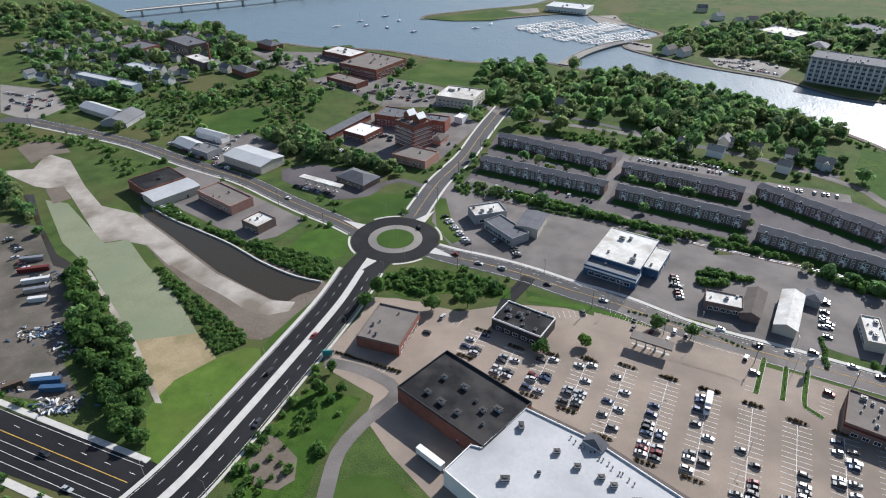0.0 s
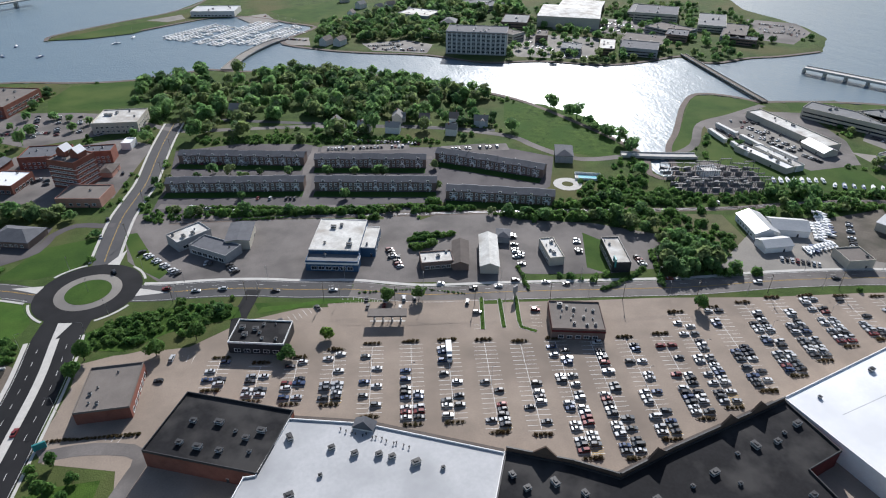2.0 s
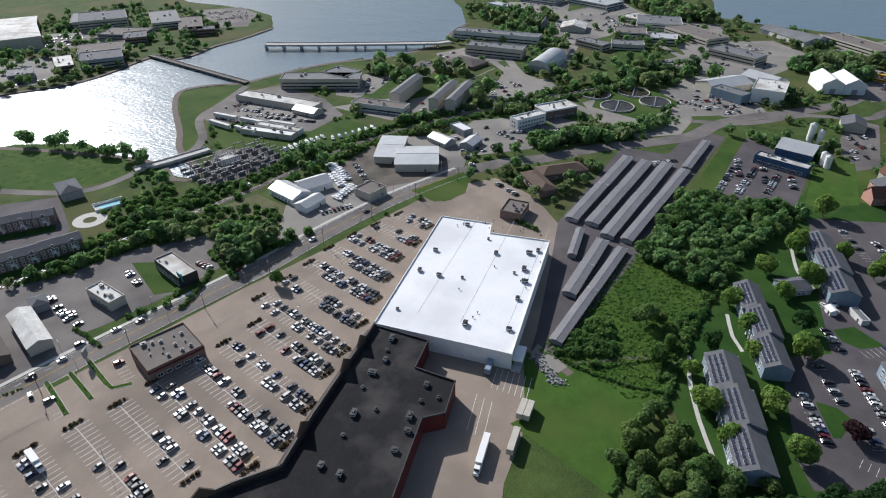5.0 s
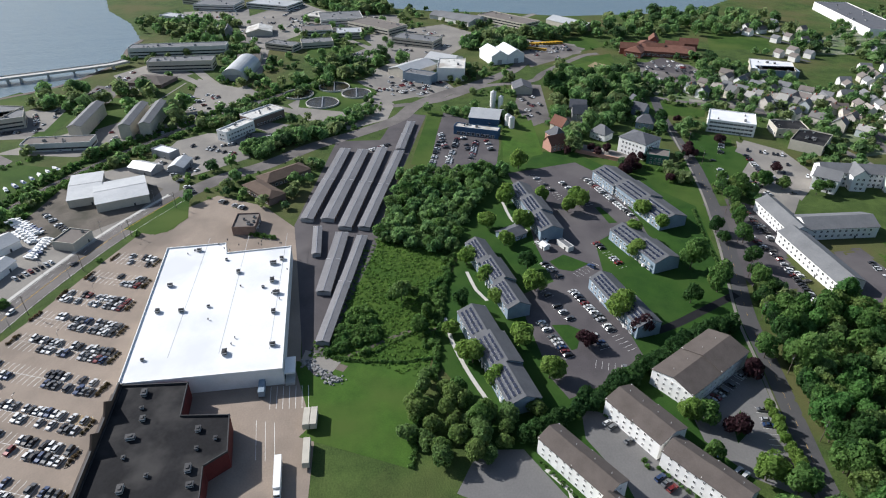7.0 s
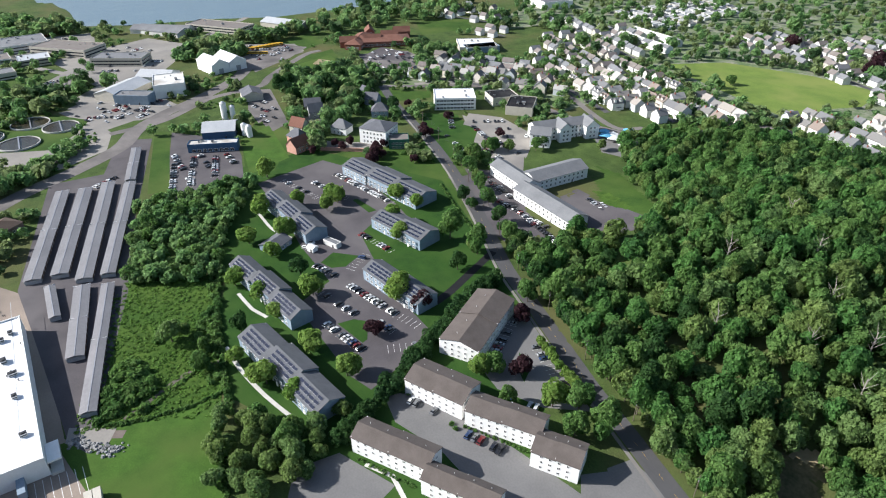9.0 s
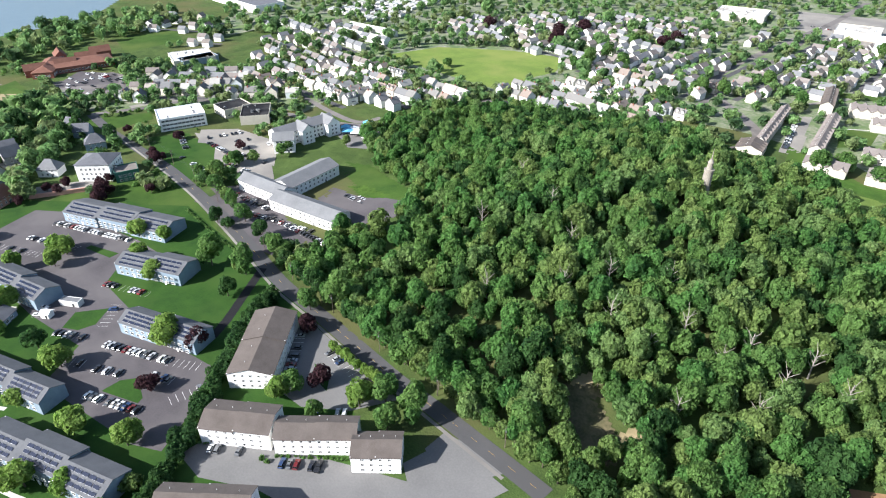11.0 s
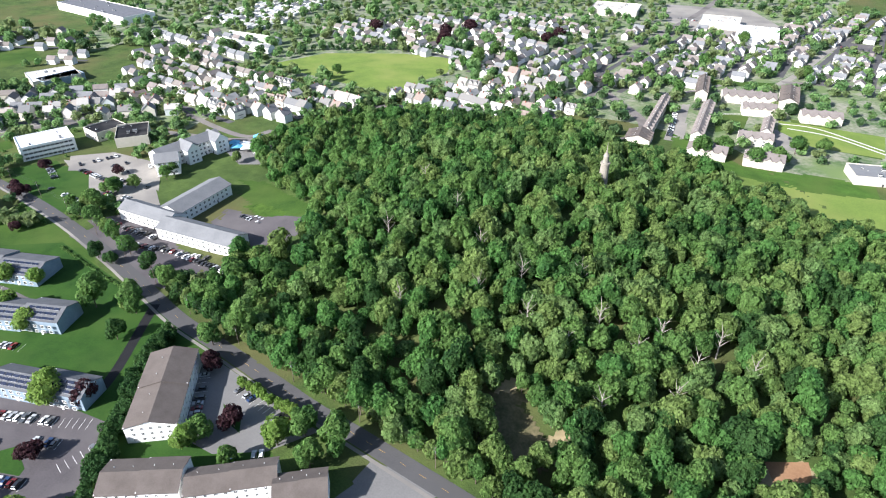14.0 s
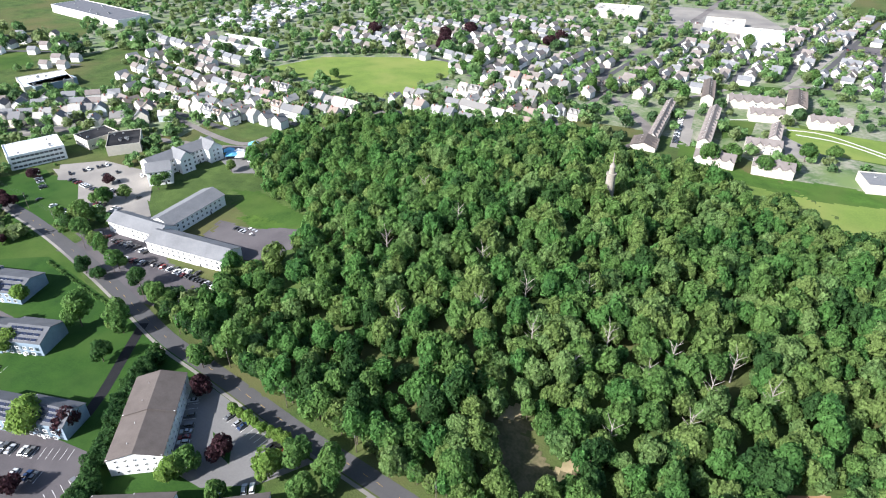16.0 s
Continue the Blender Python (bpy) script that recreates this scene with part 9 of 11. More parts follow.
def bays(x0, y0, x1, y1, fill, group, seed, side=1, lines=True, depth=5.2, pitch=2.75, wide=paint_white):
    """A line of parking bays from one end to the other, cars square to it."""
    r = random.Random(seed)
    d = Vector((x1 - x0, y1 - y0))
    n = max(1, int(d.length / pitch))
    d.normalize()
    q = Vector((-d.y, d.x)) * side
    f = Form()
    for k in range(n + 1):
        if lines:
            line_on(f, x0 + d.x * k * pitch - q.x * depth / 2, y0 + d.y * k * pitch - q.y * depth / 2, q.x, q.y, depth, 0.12)
        if k < n and r.random() < fill:
            car_spots.append((x0 + d.x * (k + 0.5) * pitch, y0 + d.y * (k + 0.5) * pitch, math.degrees(math.atan2(q.y, q.x)) + r.uniform(-3, 3)))
    if lines:
        structure("parking_lines", f, wide)


bays(66, 249, 121, 233, 0.08, "plaza cars", 151)
bays(121, 226, 113, 207, 0.35, "plaza cars", 152)
bays(148, 213, 140, 198, 0.3, "plaza cars", 153)
bays(379, -147, 319, -160, 0.85, "apartment cars", 1)
bays(389, -112, 350, -123, 0.35, "apartment cars", 2)
bays(375, -129, 340, -138, 0.4, "apartment cars", 3)
bays(295, -126, 266, -133, 0.75, "apartment cars", 4)
bays(278, -90, 262, -96, 0.85, "apartment cars", 5)
bays(264, -105, 274, -120, 0.15, "apartment cars", 6)
bays(251, -98, 216, -107, 0.92, "apartment cars", 7)
bays(228, -75, 200, -82, 0.95, "apartment cars", 8)
bays(216, -107, 202, -112, 0.0, "apartment cars", 60)
bays(240, -86, 225, -91, 0.5, "apartment cars", 61)
bays(252, -83, 245, -86, 0.8, "apartment cars", 62)
bays(305, -103, 296, -90, 0.5, "apartment cars", 63)
bays(196, -92, 190, -106, 0.3, "apartment cars", 64)
bays(216, -97, 204, -100, 0.6, "apartment cars", 65)
bays(136, -94, 120, -102, 0.8, "condominium cars", 9, lines=False)
bays(166, -83, 150, -91, 0.5, "condominium cars", 10, lines=False)
bays(163, -124, 181, -152, 0.8, "condominium cars", 11)
bays(162, -150, 127, -141, 0.5, "condominium cars", 12)
bays(160, -137, 150, -131, 0.7, "condominium cars", 74, lines=False)
bays(142, -119, 128, -128, 0.6, "condominium cars", 13, lines=False)
bays(326, -234, 290, -229, 0.6, "hotel cars", 14)
bays(258, -271, 222, -264, 0.75, "hotel cars", 15)
bays(290, -219, 240, -224, 0.6, "hotel cars", 16)
bays(246, -273, 222, -268, 0.7, "hotel cars", 75)
bays(217, -267, 210, -252, 0.6, "hotel cars", 76)
bays(457, -55, 414, -44, 0.7, "brewery cars", 17)
bays(462, -70, 414, -56, 0.75, "brewery cars", 18)
bays(455, -84, 420, -74, 0.7, "brewery cars", 19)
bays(116, 470, 178, 432, 0.7, "row house cars", 20, lines=False)
bays(40, 391, 66, 379, 0.4, "row house cars", 21, lines=False)
bays(-34, 353, -14, 315, 0.85, "dealer cars", 22, lines=False)
bays(-9, 326, 6, 320, 0.8, "dealer cars", 23, lines=False)
bays(11, 316, 15, 303, 0.9, "dealer cars", 24, lines=False)
bays(95, 287, 104, 282, 0.6, "lot cars", 25, lines=False)
bays(168, 262, 160, 246, 0.7, "lot cars", 26)
bays(60, 258, 100, 241, 0.10, "plaza cars", 27)
bays(104, 239, 122, 232, 0.1, "plaza cars", 29)
bays(440, -282, 405, -262, 0.6, "office cars", 30)
bays(304, -233, 282, -229, 0.88, "apartment cars", 68)
bays(274, -223, 221, -217, 0.88, "apartment cars", 69)
bays(258, -201, 233, -201, 0.88, "apartment cars", 70)
bays(255, -270, 242, -272, 0.88, "apartment cars", 71)
bays(236, -267, 214, -267, 0.88, "apartment cars", 72)
bays(99, 295, 98, 272, 0.75, "lot cars", 90, lines=False)
bays(173, 280, 161, 253, 0.75, "lot cars", 91, lines=False)
bays(205, 259, 195, 240, 0.75, "lot cars", 92, lines=False)
bays(226, 232, 223, 218, 0.75, "lot cars", 93, lines=False)
bays(312, 263, 322, 256, 0.75, "lot cars", 94, lines=False)
bays(296, 195, 316, 177, 0.75, "lot cars", 95, lines=False)
bays(376, 99, 362, 79, 0.75, "lot cars", 96, lines=False)
bays(372, 205, 344, 180, 0.75, "lot cars", 97, lines=False)
bays(-37, 217, -26, 244, 0.12, "plaza cars", 120)
bays(-25, 247, -14, 242, 0.12, "plaza cars", 121)
bays(-59, 216, -44, 205, 0.12, "plaza cars", 122)
bays(18, 251, 49, 257, 0.12, "plaza cars", 123)
bays(54, 255, 89, 237, 0.12, "plaza cars", 124)
bays(98, 242, 120, 228, 0.12, "plaza cars", 125)
bays(55, 256, 83, 247, 0.12, "plaza cars", 126)
bays(106, 453, 167, 432, 0.8, "row house cars", 140, lines=False)
bays(8, 467, 50, 446, 0.7, "row house cars", 141, lines=False)
bays(-16, 405, 45, 366, 0.3, "row house cars", 142, lines=False)
bays(189, 415, 236, 401, 0.6, "row house cars", 143, lines=False)
bays(89, 393, 150, 359, 0.4, "row house cars", 144, lines=False)
for x0, y0, x1, y1, part_full in TOWN_BAYS:
    bays(x0, y0, x1, y1, part_full, "town cars", int(x0 + y0) % 97, lines=False)
for x, y, a in ((-8, 297, -22), (5, 293, 158), (58, 268, -22), (112, 250, -22), (126, 239, 158), (139, 235, 158), (164, 228, -22), (173, 222, 158), (-22, 305, 160),
                (-47, 334, 100), (-54, 378, -80), (-50, 400, 95), (227, 203, -24), (268, 181, 156), (-97, 200, 74), (-84, 226, 72), (-92, 170, -106), (-140, 365, 145),
                (-200, 408, 150), (-260, 443, -32), (-40, 470, 85), (310, 166, -24), (-150, 133, -17), (-168, 147, -17), (-215, 158, 163), (150, 236, -22), (30, 280, -20)):
    car_spots.append((x, y, a))
far_bays = random.Random(611)
for poly in lot_outlines:
    cx, cy = sum(p[0] for p in poly) / len(poly), sum(p[1] for p in poly) / len(poly)
    if math.hypot(cx, cy) < 430 or abs(area(poly)) < 1500 or cy < -500:
        continue
    lay = far_bays.choice((0, 25, 60, 90, 120))
    du = Vector((math.cos(radians(lay)), math.sin(radians(lay))))
    spots = [(cx + du.x * 3.0 * i - du.y * 17 * j, cy + du.y * 3.0 * i + du.x * 17 * j) for i in range(-9, 10) for j in (-1, 0, 1) if far_bays.random() < 0.42]
    for x, y in free_spots(spots, 1.5, False):
        if inside(list(poly), np.array([x]), np.array([y]))[0] > 3:
            car_spots.append((x, y, lay + 90))
kept = {}
for s in car_spots:
    cell = (round(s[0] / 2.4), round(s[1] / 2.4))
    if all((cell[0] + i, cell[1] + j) not in kept or math.hypot(kept[cell[0] + i, cell[1] + j][0] - s[0], kept[cell[0] + i, cell[1] + j][1] - s[1]) > 2.35
           for i in (-1, 0, 1) for j in (-1, 0, 1)):
        kept[cell] = s
car_spots = list(kept.values())
car_spots.sort(key=lambda s: math.hypot(s[0] - 60, s[1]))
for x, y, a in car_spots[:300]:
    car(x, y, a, rnd)
rest = Form()
for x, y, a in car_spots[300:]:
    kind = rnd.choice(("sedan", "suv", "hatch"))
    m = pose(x, y, 1.7 * LAYER, 0, 0, a)
    tint = rnd.choice((0, 0, 0, 1, 1, 1, 2, 2, 2, 2, 2, 3))
    for src, slot in zip(FAR_CARS[kind], (tint, 4)):
        k = len(rest.v)
        rest.v.extend(tuple(m @ Vector(p)) for p in src.v)
        rest.f.extend(tuple(k + i for i in q) for q in src.f)
        rest.m.extend([slot] * len(src.f))
plain = [mixed("paint_" + n, c, tuple(v * 1.15 for v in c), 0.2, 1.0, 0.35, spec=0.5) for n, c in
         (("white", (0.60, 0.60, 0.59)), ("silver", (0.36, 0.37, 0.38)), ("black", (0.025, 0.025, 0.028)), ("red", (0.15, 0.018, 0.018)))]
tagged(part("parked_cars", rest, (*plain, car_glass)), "rows of distant parked cars", "cars", kind="stuff")


# ---- houses of the town ----
def house_model(w, d, h, wing, dormer):
    root = thing("house", "pale clapboard house with gabled shingle roof", "house", pose(0, 0, -60), "town houses")
    a, b = gable_forms(w, d, h, d * 0.42, 0.35)
    if wing:
        wa, wb = gable_forms(d * 0.7, w * 0.42, h * 0.85, w * 0.19, 0.3)
        m = pose(w * 0.12, -d * 0.45, 0, 0, 0, 90)
        joined(a, wa, m)
        joined(b, wb, m)
    if dormer:
        for x in (-0.25, 0.25):
            wa, wb = gable_forms(2.6, 2.0, 1.5, 0.8, 0.2)
            m = pose(w * x, -d * 0.27, h + d * 0.12, 0, 0, 90)
            joined(a, wa, m)
            joined(b, wb, m)
    a.box(-1.6, 1.6, -d / 2 - 1.7, -d / 2, 0.0, 0.5)
    b.box(-1.8, 1.8, -d / 2 - 1.9, -d / 2 - 0.02, 2.6, 2.75)
    part("wall", a, house_paint, root)
    top = part("roof", b, house_roof, root)
    f = Form()
    f.box(-0.35, 0.35, -0.35, 0.35, h, h + d * 0.42 + 1.0)
    part("chimney", f, brick, top, at=pose(w * 0.25, d * 0.1, 0))
    return root


MODELS = [house_model(10, 8, 5.6, False, True), house_model(12, 8, 5.8, True, False), house_model(9, 7.5, 6.0, True, False), house_model(13, 8.5, 5.4, False, False),
          house_model(8, 9.5, 6.2, False, False)]
rnd = random.Random(77)
house_spots = []


def neighbourhood(poly, turn, seed, pitch=44.0, lot=15.0, clear=3.0, set_back=12.0, wide=6.0):
    """Parallel streets across a quarter, with houses on both sides."""
    r = random.Random(seed)
    c, s = math.cos(radians(turn)), math.sin(radians(turn))
    uv = [(x * c + y * s, y * c - x * s) for x, y in poly]
    v = min(q[1] for q in uv) + pitch * 0.3
    lanes = []
    while v < max(q[1] for q in uv):
        run = []
        u = min(q[0] for q in uv)
        while u < max(q[0] for q in uv):
            run.append((u * c - v * s, u * s + v * c))
            u += 5.0
        a = np.array(run)
        ok = inside(list(poly), a[:, 0], a[:, 1]) > 2
        keep = [tuple(p) for p, k in zip(run, ok) if k]
        if len(keep) > 4:
            keep = free_spots(keep, 1.0, True, False)
        if len(keep) > 6:
            lanes.append((keep[0], keep[-1]))
            strip("street", worn_asphalt, 2, wide, [keep[0], keep[len(keep) // 2], keep[-1]])
        v += pitch
    for (ax, ay), (bx, by) in lanes:
        n = int(math.hypot(bx - ax, by - ay) / lot)
        for k in range(n):
            for side in (-1, 1):
                t = (k + 0.5) / n
                off = side * (set_back + r.uniform(-1.5, 1.5))
                x, y = ax + (bx - ax) * t - s * off + r.uniform(-1, 1), ay + (by - ay) * t + c * off
                if r.random() < 0.9 and free_spots([(x, y)], clear):
                    house_spots.append((x, y, turn + (0 if side > 0 else 180) + r.choice((0, 0, 90)) + r.uniform(-4, 4)))
                    footprints.append((x, y, 8, 8, turn))


neighbourhood(HOUSES_A, -12, 1, 40, 13.5)
neighbourhood(HOUSES_B, -14, 2, 40, 14)
neighbourhood(HOUSES_D, 30, 4, 40, 15)
neighbourhood(TOWN_TREES_B, 35, 18, 46, 18)
neighbourhood(HOUSES_C, -103, 3, 38, 13)
neighbourhood(HOUSES_E, -20, 14, 42, 15)
neighbourhood(HOUSES_F, -107, 15, 42, 15)
neighbourhood(HOUSES_J, -100, 23, 42, 15)
neighbourhood(WEST_TOWN, -25, 19, 60, 20)
neighbourhood(HOUSES_G, -20, 7, 40, 16)
neighbourhood(HOUSES_H, -30, 8, 40, 24)
neighbourhood(FAR_WOOD_G, -15, 24, 42, 15)
neighbourhood(FAR_WOOD_H, -20, 25, 44, 15)
neighbourhood(FAR_WOOD_F, 20, 26, 50, 18)
neighbourhood(TOWN_EAST, -100, 27, 40, 14)
far_walls, far_roofs = Form(), Form()
HILL_TOP = [(8, 523), (13, 594), (180, 578), (155, 482)]
house_spots = [q for i, q in enumerate(house_spots) if i % 4 == 0 or inside(HILL_TOP, np.array([q[0]]), np.array([q[1]]))[0] < 0]
house_spots.sort(key=lambda q: math.hypot(q[0], q[1]))
for x, y, a in house_spots[:115]:
    copy_thing(rnd.choice(MODELS), pose(x, y, 0, 0, 0, a) @ Matrix.Scale(rnd.uniform(0.95, 1.15), 4))


def far_house(x, y, a, w, d, h, rise, tones=(0, 0, 1, 2)):
    walls, roof = gable_forms(w, d, h, rise, 0.35)
    m = pose(x, y, 0, 0, 0, a)
    for src, dst, tint in ((walls, far_walls, rnd.choice((0, 0, 1, 2))), (roof, far_roofs, rnd.choice(tones))):
        n = len(dst.f)
        joined(dst, src, m)
        dst.m[n:] = [tint] * len(src.f)


for x, y, a in house_spots[115:]:
    far_house(x, y, a, rnd.uniform(9, 13), rnd.uniform(7.5, 9), 5.4, 3.2)
for row in range(9):
    for k in range(15):
        x, y = 652 - 7.6 * k - 1.4 * row, -700 + 1.4 * k - 21.0 * row
        if rnd.random() < 0.93 and x > 536 - 0.15 * (y + 700):
            far_house(x + rnd.uniform(-0.6, 0.6), y + rnd.uniform(-1, 1), 96 + rnd.uniform(-2, 2), rnd.uniform(13, 16), 4.6, 2.9, 0.7, (3, 3, 3, 0))
for x, y, a, w in ((506, -594, 176, 80), (516, -626, 174, 74)):
    for k in range(6):
        far_house(x + (k - 2.5) * w / 6, y - (k - 2.5) * 0.9, a, w / 6 - 0.2, 10, 6.4, 2.4, (0, 3))
for x, y, a in ((318, 929, 20), (322, 752, 60), (291, 1015, 0), (193, 768, 40), (208, 760, 40), (300, 960, 30), (352, 890, 70), (340, 940, 10), (268, 905, 50)):
    far_house(x, y, a, rnd.uniform(11, 16), rnd.uniform(8, 11), 6.5, 4.0)
tagged(part("town_house_walls", far_walls, (old_white, cream_wall, white_wall)), "pale walls of far town houses", "houses", kind="stuff")
tagged(part("town_house_roofs", far_roofs, (grey_roof, pink_roof, tan_roof, old_white)), "shingle roofs of far town houses", "houses", kind="stuff")
for m in MODELS:
    for o in list(m.children_recursive) + [m]:
        bpy.data.objects.remove(o)


# ---- woods, hedges, single trees ----
rnd = random.Random(21)
far_grove, far_olive, far_dark, scrub, bed_shrubs = Grove(), Grove(), Grove(), Grove(), Grove()
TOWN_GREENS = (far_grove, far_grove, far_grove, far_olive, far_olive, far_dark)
OPEN = [POND_SITE, HEDGE_POND]
ROAD_WOOD = [(50, -144), (108, -160), (160, -173), (214, -186), (222, -200), (232, -228), (205, -248), (150, -200), (60, -178)]
CREST_WOOD = [(306, -352), (314, -392), (298, -430), (270, -455), (238, -468), (186, -460), (147, -463), (106, -470), (70, -462), (40, -434), (66, -389), (133, -404), (234, -408), (284, -355)]
park_points = free_spots(scatter(PARK, 8.4, 3), 2.5)
park_points += [p for p in free_spots(scatter(CREST_WOOD, 8.6, 5), 2.0) if all(math.hypot(p[0] - q[0], p[1] - q[1]) > 6.5 for q in park_points)]
park_points += [p for p in free_spots(scatter(ROAD_WOOD, 8.5, 4), 2.5) if all(math.hypot(p[0] - q[0], p[1] - q[1]) > 7 for q in park_points)]
CLEARINGS = [poly for poly in CLEAR]
park_points = [p for p in park_points if all(inside(c, np.array([p[0]]), np.array([p[1]]))[0] < 1 for c in CLEARINGS)]
park_points.sort(key=lambda p: math.hypot(p[0] - 60, p[1] + 60))
kinds = ("wood",) * 5 + ("dark",) * 2 + ("grey",) * 2 + ("emerald",) * 4 + ("olive",) * 3
groves = {k: Grove() for k in ("wood", "dark", "grey", "emerald", "olive")}
dark_grove = groves["dark"]
for i, (x, y) in enumerate(park_points):
    if math.hypot(x - 52, y + 346) < 6:
        continue
    east = noise.noise(Vector((x * 0.02, y * 0.02, 3.0)))
    kind = rnd.choice(kinds)
    if x < 70 and kind in ("emerald", "wood") and east > -0.1:
        kind = rnd.choice(("grey", "olive", "wood", "emerald", "olive"))
    r = rnd.choice((rnd.uniform(3.0, 4.5), rnd.uniform(4.2, 6.0), rnd.uniform(5.0, 7.2)))
    if i < 120:
        tree(x, y, kind, r, rnd, "park trees", 1.3)
    else:
        groves[kind].add(x, y, ("low" + kind) if math.hypot(x - 12, y + 15) > 235 else {"wood": "mid"}.get(kind, "mid" + kind), r, rnd, 1.35)


def fill(poly, spacing, lo, hi, seed, kind="far", into=None, lots=True):
    r = random.Random(seed)
    for x, y in free_spots(scatter(poly, spacing, seed), lo * 0.5, lots):
        (into or r.choice(TOWN_GREENS)).add(x, y, kind, r.uniform(lo, hi), r)


fill(SHORE_WOOD, 29, 4.0, 7.5, 31)
fill(TOWN_WOOD, 18, 4.5, 7.5, 32)
fill(RAIL_HEDGE_A, 5.5, 2.0, 4.2, 33, "shrub", scrub)
fill(RAIL_HEDGE_B, 6.0, 2.0, 4.4, 34, "shrub", scrub)
fill(RAIL_HEDGE_A, 17, 3.0, 5.0, 35)
fill(MARSH_WOOD, 8, 3.5, 6.0, 36)
fill(MARSH_WOOD_B, 6, 2.0, 4.0, 37, "shrub", scrub)
fill(WEST_BELT, 7.0, 2.6, 4.8, 38, "lowwood", groves["wood"])
fill(WEST_BELT, 10.0, 2.6, 4.4, 138, "lowdark", dark_grove)
fill(WEST_BELT_B, 6, 3.0, 5.0, 39)
fill([(-194, 283), (-180, 272), (-154, 252), (-141, 243), (-114, 221), (-116, 216), (-125, 209), (-144, 230), (-160, 248), (-176, 260)], 2.5, 1.0, 1.9, 40, "shrub", scrub, False)
fill(HEDGE_POND, 3.0, 1.2, 2.4, 41, "shrub", scrub)
fill(SCRUB_A, 24, 2.5, 5.0, 42)
fill(SCRUB_A, 10, 1.2, 3.0, 142, "tuft", scrub)
fill(SCRUB_B, 7, 3.0, 6.0, 43)
fill(NW_TREES, 20, 4, 8, 44, "tiny")
fill(NW_TREES_B, 14, 4, 7, 45)
fill(STORAGE_WOOD, 7.0, 2.4, 4.4, 46, "far", far_grove)
fill(STORAGE_WOOD, 9.0, 2.2, 4.0, 146, "lowgrey", groves["grey"])
fill(STORAGE_WOOD, 15.0, 3.6, 5.2, 246, "lowwood", groves["wood"])
fill(FIELD_EDGE, 4.0, 1.4, 2.8, 47, "shrub", scrub)
fill(FIELD_LINE, 4.2, 1.2, 3.0, 48, "shrub", scrub)
fill(HEDGE_CONDO, 3.2, 2.8, 4.2, 50, "middark", dark_grove)
fill(ROAD_TREES, 10, 4, 6.5, 52)
fill(ROAD_TREES_B, 9, 3.5, 5.5, 53)
fill(VICTORIAN_WOOD, 13, 4, 7.5, 54)
fill(NAVY_TREES, 15, 4, 8, 55)
fill(NAVY_TREES_B, 17, 4, 8, 56, "tiny")
fill(POINT_WOOD, 14, 6, 9, 57, "tiny")
fill(POINT_WOOD_B, 12, 5, 8, 58, "tiny")
fill(FAR_WOOD_E, 21, 6, 9, 59, "tiny")
fill(FAR_WOOD_F, 24, 6, 10, 60, "tiny")
fill(FAR_WOOD_G, 24, 6, 10, 61, "tiny")
fill(FAR_WOOD_H, 26, 6, 10, 62, "tiny")
fill(TOWN_TREES, 20, 2.6, 6.0, 63, "tiny")
fill(TOWN_TREES_B, 17, 4, 7, 64, "tiny")
fill(ISLE_TREES, 12.5, 4, 7, 65, "tiny")
fill(ISLE_TREES_B, 14, 5, 8, 66, "tiny")
fill(MARSH_ISLAND, 4.0, 1.2, 2.8, 67, "shrub", scrub)
fill(ROW_TREES, 12, 2.4, 4.4, 68, lots=False)
fill(ROW_TREES_B, 13, 2.0, 4.2, 69, lots=False)
HILL_WOOD = [(8, 518), (17, 585), (63, 614), (142, 608), (204, 561), (225, 512), (194, 450), (145, 467), (76, 502)]
SHORE_BELT = [(94, 668), (132, 674), (190, 652), (234, 596), (276, 548), (283, 514), (251, 496), (217, 551), (142, 608), (99, 626)]
RAIL_BANK = [(12, 517), (75, 497), (145, 465), (185, 440), (181, 431), (107, 466), (11, 506)]
RAIL_STRIP = [(-29, 384), (-26, 402), (81, 363), (183, 318), (215, 308), (206, 293), (176, 304), (77, 348)]
RAIL_STRIP_B = [(215, 308), (289, 285), (372, 248), (366, 240), (280, 274), (206, 293)]
CREEK_SCRUB = [(231, 281), (276, 269), (295, 233), (280, 186), (231, 200), (240, 244)]
LAKE_TREES = [(330, 431), (355, 419), (341, 369), (327, 336), (312, 351), (310, 391)]
fill(HILL_WOOD, 16, 4.0, 7.5, 171, lots=False)
fill(SHORE_BELT, 11.5, 4.5, 7.0, 172)
# Shrubs added on the rail bank to stand in for its slope's shade.
fill(RAIL_BANK, 5, 1.4, 2.8, 173, "shrub", scrub)
fill(RAIL_STRIP, 4.2, 1.2, 2.6, 174, "shrub", scrub, False)
fill(RAIL_STRIP, 15, 2.4, 4.0, 175, lots=False)
fill(RAIL_STRIP_B, 4.5, 1.2, 2.8, 176, "shrub", scrub, False)
fill(CREEK_SCRUB, 6.5, 1.6, 3.6, 177, "shrub", scrub)
fill(LAKE_TREES, 8, 3.5, 6.0, 178)
fill(NAVY_LAWN_TREES, 20, 4, 7, 70)
fill(GATE_TREES, 11, 3, 5.5, 71)
fill(HOTEL_TREES, 11, 3.5, 6, 72)
fill(OFFICE_TREES, 17, 3, 5, 73)
fill(WEST_TOWN, 18, 3.5, 6.5, 74, "tiny")
